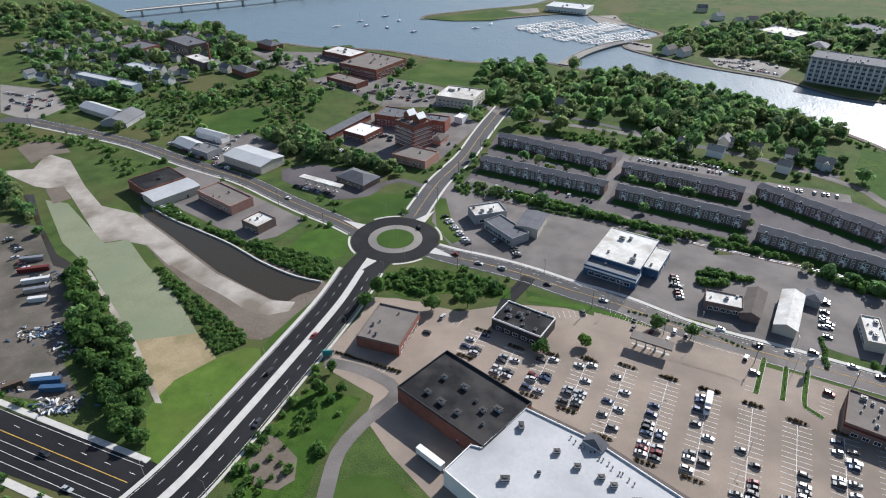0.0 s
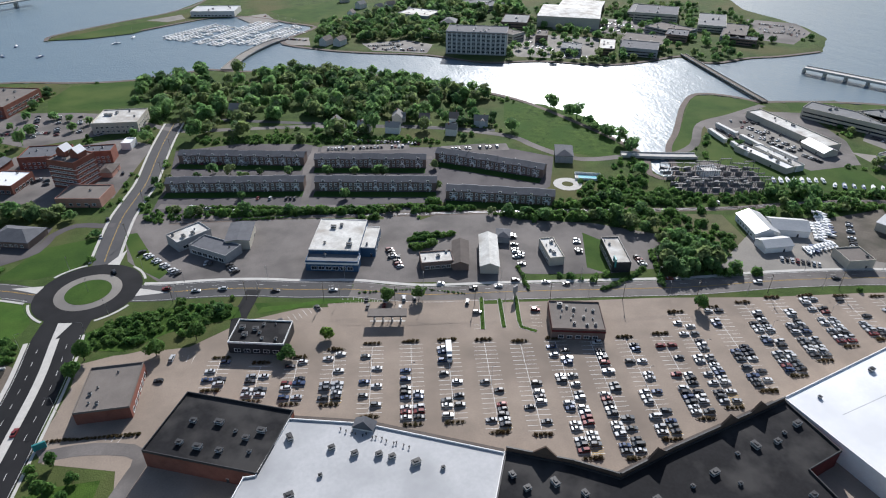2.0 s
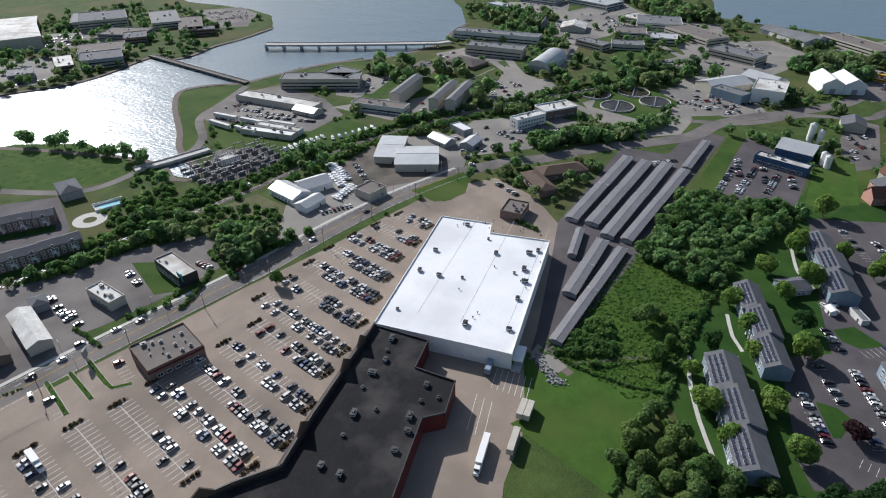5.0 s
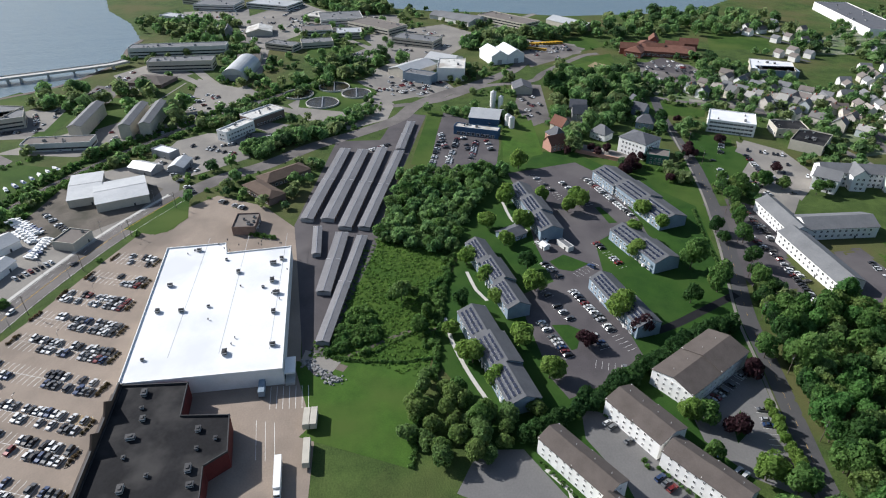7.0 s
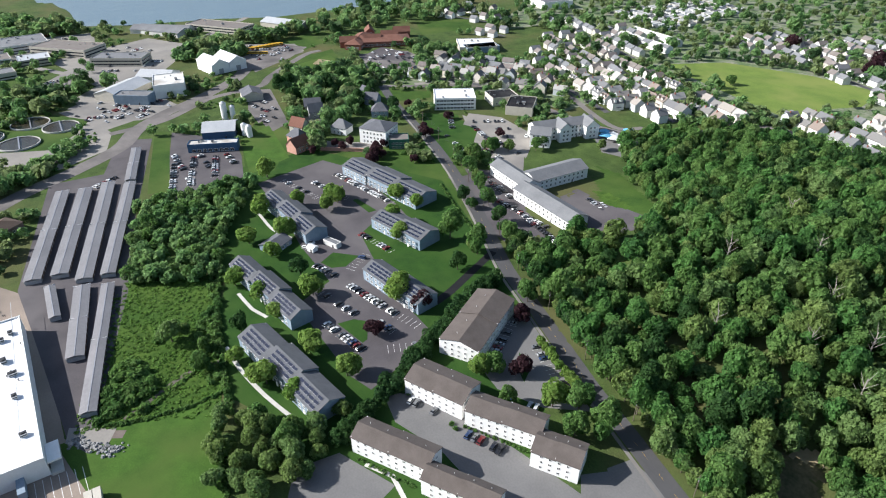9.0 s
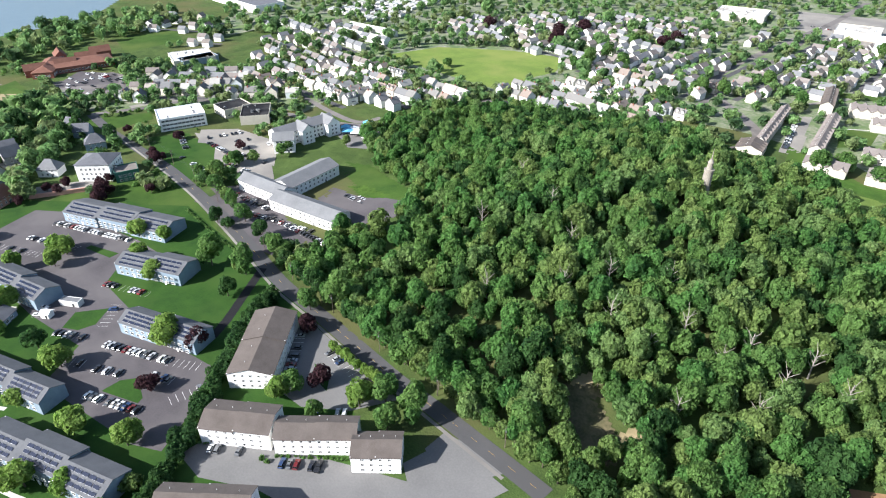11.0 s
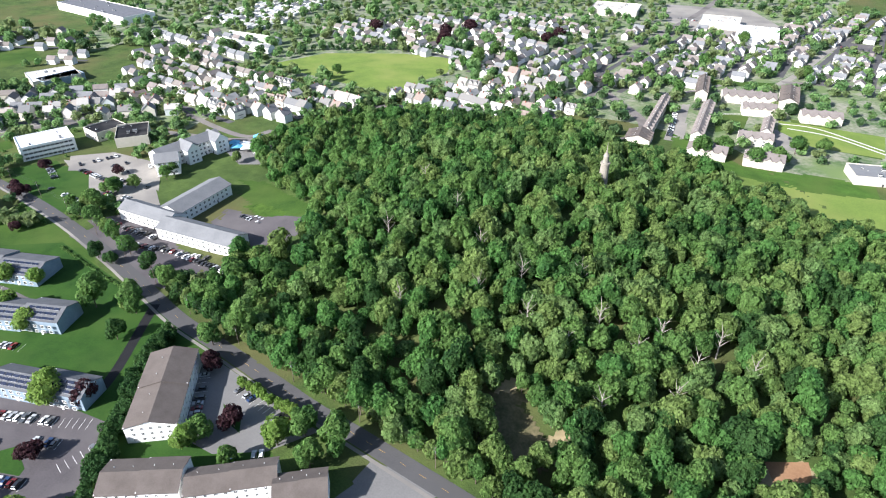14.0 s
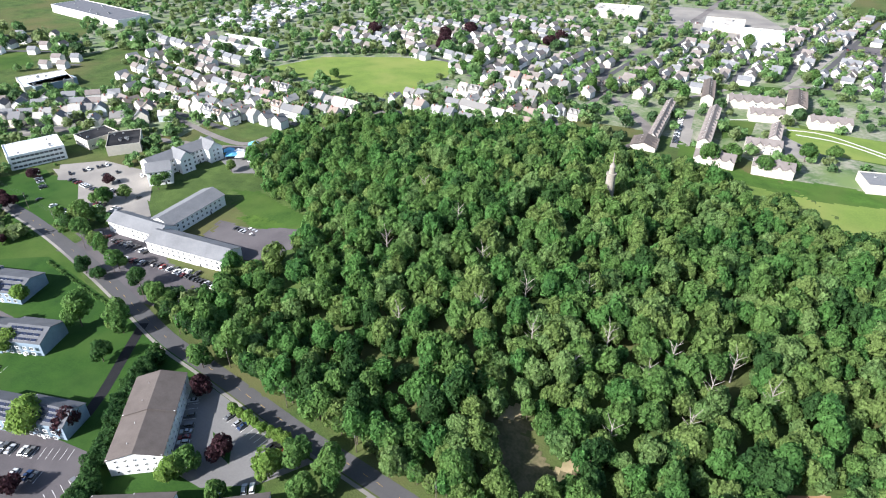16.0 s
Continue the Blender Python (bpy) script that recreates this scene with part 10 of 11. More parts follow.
def verges(poly, spacing, seed, low, share=0.3):
    """Bushes and small trees on the open ground between lots, lawns and streets, in drifts."""
    r = random.Random(seed)
    for x, y in free_spots(scatter(poly, spacing, seed), 0.8):
        n = noise.noise(Vector((x * 0.018, y * 0.018, 0.5))) + 0.5 * noise.noise(Vector((x * 0.06, y * 0.06, 2.5)))
        if n < low or any(inside(c, np.array([x]), np.array([y]))[0] > 0 for c in OPEN):
            continue
        if r.random() < share:
            r.choice(TOWN_GREENS).add(x, y, "tiny" if math.hypot(x, y) > 420 else "far", r.uniform(2.8, 5.2), r)
        else:
            scrub.add(x, y, "tuft", r.uniform(1.2, 2.8), r)


for off, lo, hi in ((5.0, 1.0, 2.2), (8.0, 1.2, 2.8), (11.5, 1.2, 3.2), (-5.0, 1.0, 2.0), (-8.0, 1.2, 2.8), (-11.5, 1.4, 3.4)):
    for x, y, a in along(TRACK[5:], 2.6, off):
        if rnd.random() < 0.85:
            scrub.add(x + rnd.uniform(-1.2, 1.2), y + rnd.uniform(-1.2, 1.2), "shrub", rnd.uniform(lo, hi), rnd)
for off in (10.0, -13.0):
    for x, y, a in along(TRACK[8:], 9.0, off):
        if rnd.random() < 0.7:
            rnd.choice(TOWN_GREENS).add(x + rnd.uniform(-2, 2), y + rnd.uniform(-2, 2), "far", rnd.uniform(2.6, 4.6), rnd)
for off in (-3.0, 2.0, 7.0):
    for x, y, a in along([(449, 95), (468, 67), (484, 41), (510, 14), (530, -1)], 6.0, off):
        far_grove.add(x + rnd.uniform(-2, 2), y + rnd.uniform(-2, 2), "far", rnd.uniform(3.0, 4.8), rnd)
fill([(519, 141), (533, 114), (556, 98), (545, 88), (515, 110), (503, 130)], 7, 3.0, 4.6, 251, lots=False)
for x, y, h in ((509, -196, 3.2), (482, -186, 3.0), (506, -210, 3.4), (468, -170, 2.6), (520, -205, 3.0), (496, -214, 2.8), (530, -196, 3.2)):
    tree(x, y, "pine", h, rnd, "garden trees")
verges([(-420, 130), (-420, 600), (0, 700), (300, 500), (330, 160), (120, 225), (-50, 270), (-80, 120)], 8.0, 201, 0.05, 0.08)
verges([(300, 60), (330, 420), (560, 330), (700, 150), (640, -60), (420, 40)], 8.5, 202, 0.02)
verges([(480, -60), (700, 0), (760, -300), (600, -430), (420, -420), (300, -260), (420, -160)], 9.0, 203, -0.02, 0.45)
verges([(380, 420), (330, 620), (560, 860), (800, 760), (760, 540)], 13.0, 204, -0.1, 0.6)
verges([(640, 120), (700, 330), (1000, 300), (1000, -60), (800, -250), (690, -60)], 13.0, 205, -0.1, 0.6)
verges([(-260, 560), (-120, 760), (0, 710), (0, 560)], 11.0, 207, 0.0, 0.5)
def hedge(line, r, step=1.7):
    for (ax, ay), (bx, by) in zip(line, line[1:]):
        n = max(1, int(math.hypot(bx - ax, by - ay) / step))
        for k in range(n):
            scrub.add(ax + (bx - ax) * k / n + rnd.uniform(-0.4, 0.4), ay + (by - ay) * k / n + rnd.uniform(-0.4, 0.4), "shrub", r * rnd.uniform(0.8, 1.4), rnd)


hedge([(299, -44), (280, -38), (260, -32), (232, -27), (209, -22), (194, -20)], 1.5, 1.3)
hedge([(215, 24), (211, 12), (208, -5), (209, -21)], 0.9, 1.1)
hedge([(212, 12), (220, -1), (236, -27)], 0.7, 1.3)
fill([(216, 22), (250, 15), (249, 7), (221, 0), (214, 10)], 3.2, 1.8, 3.2, 401, "shrub", scrub, False)
fill([(250, -19), (270, -28), (255, -31), (237, -27), (238, -22)], 3.2, 1.4, 2.6, 402, "shrub", scrub, False)
fill([(256, -9), (266, -8), (265, -3), (257, -3)], 3.0, 1.4, 2.2, 403, "shrub", scrub, False)
hedge([(181, -12), (165, -9), (150, -6)], 1.2)
hedge([(325, -201), (279, -188), (246, -182)], 1.0)
for x, y in [(343, -230), (359, -237), (342, -236), (309, -220), (284, -211), (261, -203), (242, -197), (227, -188), (219, -193), (354, -267), (345, -274), (335, -292), (337, -302), (309, -334), (243, -171), (234, -197), (210, -229), (215, -213), (218, -228)]:
    tree(x, y, rnd.choice(("wood", "wood", "olive", "dark")), rnd.uniform(4.0, 6.2), rnd, "roadside trees")
for x, y in [(254, -10), (239, -21), (228, -17), (186, -24), (177, -29), (174, -11), (158, -13), (161, -25), (168, -36), (256, -16), (172, -46), (170, -58), (151, -17)]:
    tree(x, y, rnd.choice(("wood", "olive", "grey", "olive")), rnd.uniform(3.0, 6.0), rnd, "field edge trees")
verges(HOUSES_A, 7.4, 211, -0.3, 0.85)
verges(HOUSES_B, 7.6, 212, -0.3, 0.85)
verges(HOUSES_D, 8.0, 213, -0.3, 0.8)
hedge([(6, 392), (37, 377), (67, 361), (100, 349), (133, 337), (151, 324)], 1.7, 2.0)
hedge([(24, 366), (49, 358), (65, 356)], 1.0)
hedge([(112, 290), (120, 288), (127, 291)], 2.6, 2.4)
hedge([(114, 298), (125, 296), (142, 294)], 2.0)
hedge([(119, 302), (132, 297)], 2.0)
hedge([(188, 210), (206, 212), (223, 218)], 1.6)
hedge([(158, 247), (152, 225)], 1.3)
for line in ([(126, 230), (115, 207)], [(134, 225), (125, 204)], [(143, 224), (133, 201), (138, 195)]):
    kerb("traffic_island", concrete, line, 0, 2.4, 0.15)
    kerb("island_turf", meadow, line, 0, 2.0, 0.19)
    hedge(line, 0.38, 1.8)
hedge([(70, 260), (85, 256), (103, 249), (121, 236)], 0.6)
hedge([(236, 229), (219, 198)], 1.6)
hedge([(331, 75), (323, 59)], 1.5)
for yard, gap in (([(-304, 734), (-167, 734), (-166, 596), (-261, 689)], 26), ([(-150, 656), (-74, 624), (-21, 593), (-14, 561), (-108, 552), (-163, 606)], 30),
                  ([(330, 700), (520, 860), (700, 700), (640, 560), (400, 610)], 24), ([(640, 200), (900, 220), (940, -40), (700, -60)], 30)):
    for x, y in free_spots(scatter(yard, gap, 305), 3.0, False):
        far_grove.add(x, y, "tiny", rnd.uniform(3.0, 5.5), rnd)
hedge([(161, -91), (144, -99)], 0.7)
hedge([(139, -96), (115, -110)], 0.7)
hedge([(147, -54), (124, -66)], 0.7)
hedge([(143, -92), (138, -92)], 1.2)
hedge([(168, -85), (145, -98)], 0.7)
for x, y, ang in along(PARK_ROAD[:8], 6.0, -8.6):
    if x > 46:
        tree(x, y, rnd.choice(("wood", "emerald", "dark", "olive")), rnd.uniform(3.6, 5.6), rnd, "roadside trees", 1.25)
verges([(-100, 140), (-86, 190), (-52, 190), (-50, 150), (-60, 136)], 11.0, 221, 0.12, 0.0)
verges(HOUSES_C, 10.0, 231, -0.3, 0.95)
verges(HOUSES_E, 12.0, 232, -0.3, 0.95)
verges(HOUSES_F, 12.0, 233, -0.3, 0.95)
verges(HOUSES_J, 11.0, 234, -0.3, 0.95)
fill(HOUSES_H, 19, 3.0, 5.5, 241)
fill(TOWN_EAST, 13, 3.0, 6.0, 242, "tiny")
for x, y in [(318, 463), (318, 457), (322, 439), (324, 430), (324, 413), (324, 403), (323, 391), (324, 383), (323, 369), (324, 361), (232, 560), (243, 554)]:
    far_grove.add(x, y, "far", rnd.uniform(4.0, 6.5), rnd)
for x, y, ang in along([(431, -616), (410, -630), (368, -648), (324, -662), (276, -665)], 7.5):
    far_dark.add(x, y, "far", rnd.uniform(3.0, 4.6), rnd)
for x, y in ((255, -720), (284, -820), (241, -793), (232, -610), (326, -802), (449, -798)):
    far_grove.add(x, y, "far", rnd.uniform(8, 10.5), rnd)
herbs = Grove()
for x, y in scatter(MEADOW_A, 2.5, 301):
    herbs.add(x, y, "tuft", rnd.uniform(0.6, 1.5), rnd, 0.35)
herbs.place("meadow_herbs", leaf_meadow, "rough green meadow herbs")
for i, (x, y) in enumerate(scatter(CONDO_WOOD, 8.0, 49)):
    tree(x, y, rnd.choice(("olive", "olive", "grey", "wood")), rnd.uniform(3.2, 5.2), rnd, "field edge trees")
for x, y, ang in along([(162, -152), (121, -144)], 3.0):
    tree(x, y, "pale", rnd.uniform(2.5, 3.2), rnd, "roadside hedge", 1.3)
def plant(kind, size, spots):
    for x, y in spots:
        tree(x, y, kind, size * rnd.uniform(0.85, 1.2), rnd, "garden trees")


plant("plum", 4.0, [(421, -148), (424, -167), (416, -169), (421, -179), (417, -200), (386, -188), (366, -204), (474, -260), (404, -198)])
plant("dark", 6.5, [(572, -177), (582, -189), (540, -179), (578, -206), (587, -221), (556, -218), (573, -238), (528, -227), (510, -203), (485, -211), (501, -224), (508, -239), (605, -200), (555, -258), (456, -187), (468, -242)])
plant("pale", 6.8, [(351, -85), (400, -105), (320, -67), (315, -86), (283, -48), (264, -56), (253, -79), (214, -62), (190, -69), (204, -38), (298, -149), (278, -144), (228, -116), (320, -165), (348, -107), (347, -130)])
plant("pale", 6.8, [(339, -131), (129, -132), (160, -118)])
plant("wood", 7.0, [(30, -612), (63, -654), (15, -720), (-21, -838), (-81, -719), (-63, -510), (-82, -519), (-51, -483), (-36, -476), (2, -475), (-13, -488), (94, -611), (114, -602), (137, -564), (229, -671), (202, -647), (222, -743), (235, -632), (244, -616)])
plant("plum", 9.5, [(404, -723), (296, -690), (293, -765), (312, -728), (189, -745), (184, -777)])
plant("pale", 5.4, [(299, -73), (245, -57), (224, -32), (304, -170), (333, -121), (190, -46)])
plant("dark", 4.8, [(244, -39), (273, -80), (233, -154), (297, -201), (286, -200)])
plant("plum", 5.0, [(208, -91), (213, -121), (180, -155), (404, -236), (414, -240), (395, -188), (388, -182), (380, -176), (428, -272), (372, -286), (150, -133)])
plant("pale", 4.2, [(44, 232)])
plant("wood", 4.0, [(81, 248), (96, 242), (24, 225), (222, 176), (-60, 262), (-64, 250), (-30, 252), (-12, 256), (140, -118)])
plant("wood", 2.8, [(-62, 191), (-72, 190), (-69, 202)])
plant("wood", 6.0, [(158, -124), (112, -128), (122, -140), (106, -138), (190, -168), (340, -240), (352, -262), (302, -218), (328, -227), (262, -168), (240, -172), (357, -552), (180, -190)])
for (ax, ay), (bx, by) in (((-72, 216), (-38, 205)),):
    n = int(math.hypot(bx - ax, by - ay) / 1.6)
    for j in range(n):
        t = j / n
        bed_shrubs.add(ax + (bx - ax) * t, ay + (by - ay) * t, "shrub", rnd.uniform(0.6, 1.1), rnd)
for k, (x, y, a) in enumerate(bed_spots):
    ca, sa = math.cos(radians(a)), math.sin(radians(a))
    for j in (-3.0, -1.0, 1.0, 3.0):
        bed_shrubs.add(x + ca * j, y + sa * j, "shrub", rnd.uniform(0.7, 1.3), rnd)
for kind, mat, label in (("wood", leaf_wood, "dense green park woodland on a hill"), ("grey", leaf_grey, "grey-green trees among the woodland"),
                         ("dark", leaf_dark, "dark green dense trees and hedges"), ("emerald", leaf_emerald, "fresh emerald trees of the park woodland"),
                         ("olive", leaf_olive, "olive-green oaks of the park woodland")):
    groves[kind].place("woodland", mat, label)
far_grove.place("town_trees", leaf_town_hazed, "green town and garden trees")
far_olive.place("town_trees", leaf_far_olive, "olive-green town and garden trees")
far_dark.place("town_trees", leaf_far_dark, "dark green town and garden trees")
bed_shrubs.place("bed_shrubs", leaf_rust, "rusty low shrubs in parking beds")
scrub.place("scrub", leaf_wood, "low green scrub and hedges")
for x, y in ((118, -215), (86, -232), (70, -248), (40, -215), (20, -190), (30, -235), (148, -262), (120, -290), (12, -222), (4, -238), (-12, -226), (-20, -243), (-34, -232), (60, -224), (96, -262), (44, -258), (-6, -205), (152, -318)):
    root = thing("dead_tree", "bare bleached dead tree among green crowns", "tree", pose(x, y, terrain(x, y), 0, 0, rnd.uniform(0, 360)), "dead trees")
    f = Form()
    f.tube((0, 0, 0), (0.3, 0.2, 15), 0.4, 0.14, 6)
    for k in range(9):
        a, z = k * 2.4, 5 + k
        f.tube((0, 0, z), (math.cos(a) * 3.6, math.sin(a) * 3.6, z + 4.5), 0.16, 0.05, 4)
    part("trunk", f, dead_wood, root)


kerb("pond_wall", concrete, [(-224, 342), (-203, 328.5), (-180, 316.5), (-156, 303.5), (-131, 286.5), (-108, 274.5), (-92, 270.5)], 0, 0.9, 0.9)
r = random.Random(91)
drain = thing("rock_drain", "heap of grey broken stones in a drainage swale", "rocks", pose(206, 28, 0))
stones = []
for k in range(4):
    f = Form()
    n = 6
    lo = [(math.cos(2 * math.pi * q / n) * r.uniform(0.45, 0.65), math.sin(2 * math.pi * q / n) * r.uniform(0.4, 0.6), -0.15) for q in range(n)]
    hi = [(x * r.uniform(0.5, 0.8), y * r.uniform(0.5, 0.8), r.uniform(0.35, 0.55)) for x, y, z in lo]
    f.loft(lo, hi)
    stones.append(f.mesh("stone", grey_stones))
for k in range(150):
    t = r.random()
    x, y = 8 - 15 * t + r.gauss(0, 1.3), 9 - 16 * t + r.gauss(0, 1.6)
    ob = part("stone", r.choice(stones), None, drain)
    ob.matrix_basis = pose(x, y, 0.05, r.uniform(-15, 15), r.uniform(-15, 15), r.uniform(0, 360)) @ Matrix.Scale(r.uniform(0.7, 1.7), 4)


# ---- landmarks ----
def monument(x, y):
    z = terrain(x, y)
    root = thing("memorial_tower", "tall grey stone memorial tower with slender lantern", "tower", pose(x, y, z))
    f = Form()
    ring = lambda r, zz: [(r * math.cos(2 * math.pi * k / 16), r * math.sin(2 * math.pi * k / 16), zz) for k in range(16)]
    f.loft(ring(3.0, 0), ring(2.4, 20))
    f.loft(ring(2.8, 20), ring(2.8, 21))
    part("shaft", f, stone, root)
    f = Form()
    f.loft(ring(1.7, 21), ring(1.4, 25))
    f.loft(ring(1.7, 25), ring(0.7, 27))
    lantern = part("lantern", f, stone, root)
    f = Form()
    f.tube((0, 0, 27), (0, 0, 33), 0.4, 0.1, 8)
    part("spire", f, stone, lantern)
    for zz in (6, 11):
        for k in range(4):
            g = Form()
            g.box(-0.5, 0.5, -0.12, 0.1, -1, 1)
            a = 90 * k
            part("slit_window", g, dark_metal, root, at=pose(0, 0, zz, 0, 0, a) @ pose(0, -2.95 + zz * 0.03, 0))


monument(52, -346)


def bridge(name, label, pts, width, z, piers, mat, arches=False):
    line = smooth_line(pts, 10)
    root = thing(name, label, "bridge", pose(pts[0][0], pts[0][1], 0))
    o = Vector(pts[0])
    f = Form()
    ribbon(f, line, width / 2, -width / 2, z, 1.2)
    f.v = [(a - o.x, b - o.y, c) for a, b, c in f.v]
    span = part("deck", f, mat, root)
    for s in (-1, 1):
        f = Form()
        ribbon(f, line, s * width / 2 + 0.15, s * width / 2 - 0.15, z + 0.9, 0.85)
        f.v = [(a - o.x, b - o.y, c) for a, b, c in f.v]
        part("railing", f, concrete, span)
    g = Form()
    g.box(-1.0, 1.0, -width * 0.4, width * 0.4, -4, z - 1.2)
    me = g.mesh("pier", concrete)
    for k in range(piers):
        i = int((k + 0.5) * (len(line) - 1) / piers)
        d = line[min(i + 1, len(line) - 1)] - line[i - 1]
        part("pier", me, None, root, at=pose(line[i].x - o.x, line[i].y - o.y, 0, 0, 0, math.degrees(math.atan2(d.y, d.x))))


bridge("bridge", "long low concrete road bridge on many piers", [(628, 448), (660, 360), (700, 262), (712, 250)], 11, 5.0, 11, concrete)
bridge("bridge", "narrow weathered causeway over the cove", [(556, 552), (534, 480), (508, 392)], 6, 1.6, 9, timber)
bridge("bridge", "low stone causeway bridge to the island", [(66, 706), (83, 739), (102, 768), (133, 803), (150, 815)], 12, 1.2, 7, lot_light)
bridge("bridge", "small road bridge over the outlet", [(308, 348), (335, 333), (358, 322)], 8, 1.6, 2, concrete)
bridge("bridge", "long pale road bridge across the bay", [(-547, 900), (-404, 1006), (-314, 1076), (-150, 1200)], 12, 8.0, 10, concrete)


def boat_model(L, mast):
    root = thing("boat", "white moored pleasure boat", "boat", pose(0, 0, -60), "moored boats")
    f = Form()
    lo = [(-0.45 * L, -0.12 * L, 0.0), (0.25 * L, -0.12 * L, 0.0), (0.46 * L, 0, 0.1), (0.25 * L, 0.12 * L, 0.0), (-0.45 * L, 0.12 * L, 0.0)]
    hi = [(-0.5 * L, -0.16 * L, 1.0), (0.22 * L, -0.16 * L, 1.1), (0.55 * L, 0, 1.35), (0.22 * L, 0.16 * L, 1.1), (-0.5 * L, 0.16 * L, 1.0)]
    f.loft(lo, hi)
    part("hull", f, boat_paint, root)
    f = Form()
    f.box(-0.25 * L, 0.15 * L, -0.1 * L, 0.1 * L, 1.0, 1.9, 0, 0.2)
    part("cabin", f, white_wall, root)
    if mast:
        f = Form()
        f.tube((0.05 * L, 0, 1), (0.05 * L, 0, 1 + 1.25 * L), 0.09, 0.05, 5)
        f.tube((0.05 * L, 0, 2.4), (-0.4 * L, 0, 2.5), 0.09, 0.07, 5)
        part("mast", f, steel, root)
    return root


boats_afloat = Form()
BOATS = [boat_model(9, False), boat_model(11, True), boat_model(7.5, False)]


def dock(x0, y0, x1, y1, n, seed):
    r = random.Random(seed)
    d = Vector((x1 - x0, y1 - y0))
    a = math.degrees(math.atan2(d.y, d.x))
    root = thing("dock", "long floating timber dock", "dock", pose(x0, y0, WATER_Z, 0, 0, a))
    f = Form()
    f.box(0, d.length, -1.1, 1.1, -0.2, 0.5)
    part("deck", f, concrete, root)
    d2 = d.normalized()
    for k in range(n):
        for s in (-1, 1):
            if r.random() < 0.85:
                q = Vector((x0, y0)) + d * ((k + 0.5) / n) + Vector((-d2.y, d2.x)) * 7.0 * s
                L, m = r.uniform(7, 12), pose(q.x, q.y, WATER_Z - 0.15, 0, 0, a + 90 * s)
                f = Form()
                f.loft([(-0.45 * L, -0.12 * L, 0.0), (0.25 * L, -0.12 * L, 0.0), (0.46 * L, 0, 0.1), (0.25 * L, 0.12 * L, 0.0), (-0.45 * L, 0.12 * L, 0.0)],
                       [(-0.5 * L, -0.16 * L, 1.0), (0.22 * L, -0.16 * L, 1.1), (0.55 * L, 0, 1.35), (0.22 * L, 0.16 * L, 1.1), (-0.5 * L, 0.16 * L, 1.0)], 0)
                f.box(-0.25 * L, 0.15 * L, -0.1 * L, 0.1 * L, 1.0, 1.9, 1, 0.2)
                if r.random() < 0.5:
                    f.tube((0.05 * L, 0, 1), (0.05 * L, 0, 1 + 1.25 * L), 0.09, 0.05, 4, 2)
                joined(boats_afloat, f, m)


for x0, y0, x1, y1 in ((14, 878, 91, 932), (30, 862, 104, 914), (52, 835, 149, 923), (66, 822, 160, 906), (90, 818, 188, 879), (104, 806, 180, 852)):
    dock(x0, y0, x1, y1, int(math.hypot(x1 - x0, y1 - y0) / 5.2), x0)
tagged(part("marina_boats", boats_afloat, (white_trim, white_wall, steel)), "white pleasure boats moored close together at the docks", "boats", kind="stuff")
for x, y, a in ((-205, 905, 20), (-190, 880, 60), (-160, 870, 110), (-230, 870, 40), (-150, 915, 80), (-40, 880, 10), (-20, 905, 70), (-175, 940, 30), (-120, 850, 50)):
    copy_thing(BOATS[1], pose(x, y, WATER_Z - 0.15, 0, 0, a))
r = random.Random(8)
for x0, y0, x1, y1, n in ((366, 222, 346, 198, 9), (340, 190, 318, 192, 8), (376, 269, 412, 252, 8), (408, 246, 444, 222, 7), (352, 212, 336, 196, 6)):
    for k in range(n):
        t = (k + 0.5) / n
        copy_thing(r.choice(BOATS[::2]), pose(x0 + (x1 - x0) * t, y0 + (y1 - y0) * t, 0.3, 0, 0, math.degrees(math.atan2(y1 - y0, x1 - x0)) + 75 + r.uniform(-10, 10)))
for m in BOATS:
    for o in list(m.children_recursive) + [m]:
        bpy.data.objects.remove(o)


def basin(x, y, r):
    root = thing("settling_tank", "round concrete settling tank with dark water", "tank", pose(x, y, 0), "settling tanks")
    f = Form()
    n = 28
    for k in range(n):
        a, b = 2 * math.pi * k / n, 2 * math.pi * (k + 1) / n
        q = [(rr * math.cos(t), rr * math.sin(t)) for rr, t in ((r - 0.6, a), (r, a), (r, b), (r - 0.6, b))]
        f.prism(q, 0, 1.4)
    part("rim", f, concrete, root)
    f = Form()
    f.prism([((r - 0.6) * math.cos(2 * math.pi * k / n), (r - 0.6) * math.sin(2 * math.pi * k / n)) for k in range(n)], 0, 0.8)
    part("water", f, pond_water, root)
    f = Form()
    f.box(-r, r, -0.5, 0.5, 1.5, 1.8)
    part("walkway", f, steel, root)


for x, y, rr in ((561, 39, 15), (606, 29, 15), (584, 8, 14), (588, 62, 14)):
    basin(x, y, rr)


def silo(x, y, r, h):
    root = thing("silo", "tall white steel silo", "silo", pose(x, y, 0), "silos")
    f = Form()
    ring = lambda rr, z: [(rr * math.cos(2 * math.pi * k / 14), rr * math.sin(2 * math.pi * k / 14), z) for k in range(14)]
    f.loft(ring(r, 0), ring(r, h))
    part("shell", f, white_wall, root)
    f = Form()
    f.loft(ring(r + 0.1, h), ring(0.3, h + r * 0.6))
    part("cap", f, metal_roof, root)


for x, y, rr, h in ((528, -112, 2.6, 15), (524, -118, 2.2, 12), (486, -116, 2.4, 9), (480, -118, 2.4, 9)):
    silo(x, y, rr, h)
f = Form()
f.tube((0, 0, 0), (0, 0, 24), 1.5, 0.9, 12)
chim = thing("chimney", "tall brick mill chimney", "chimney", pose(-322, 668, 0))
part("shaft", f, brick, chim)


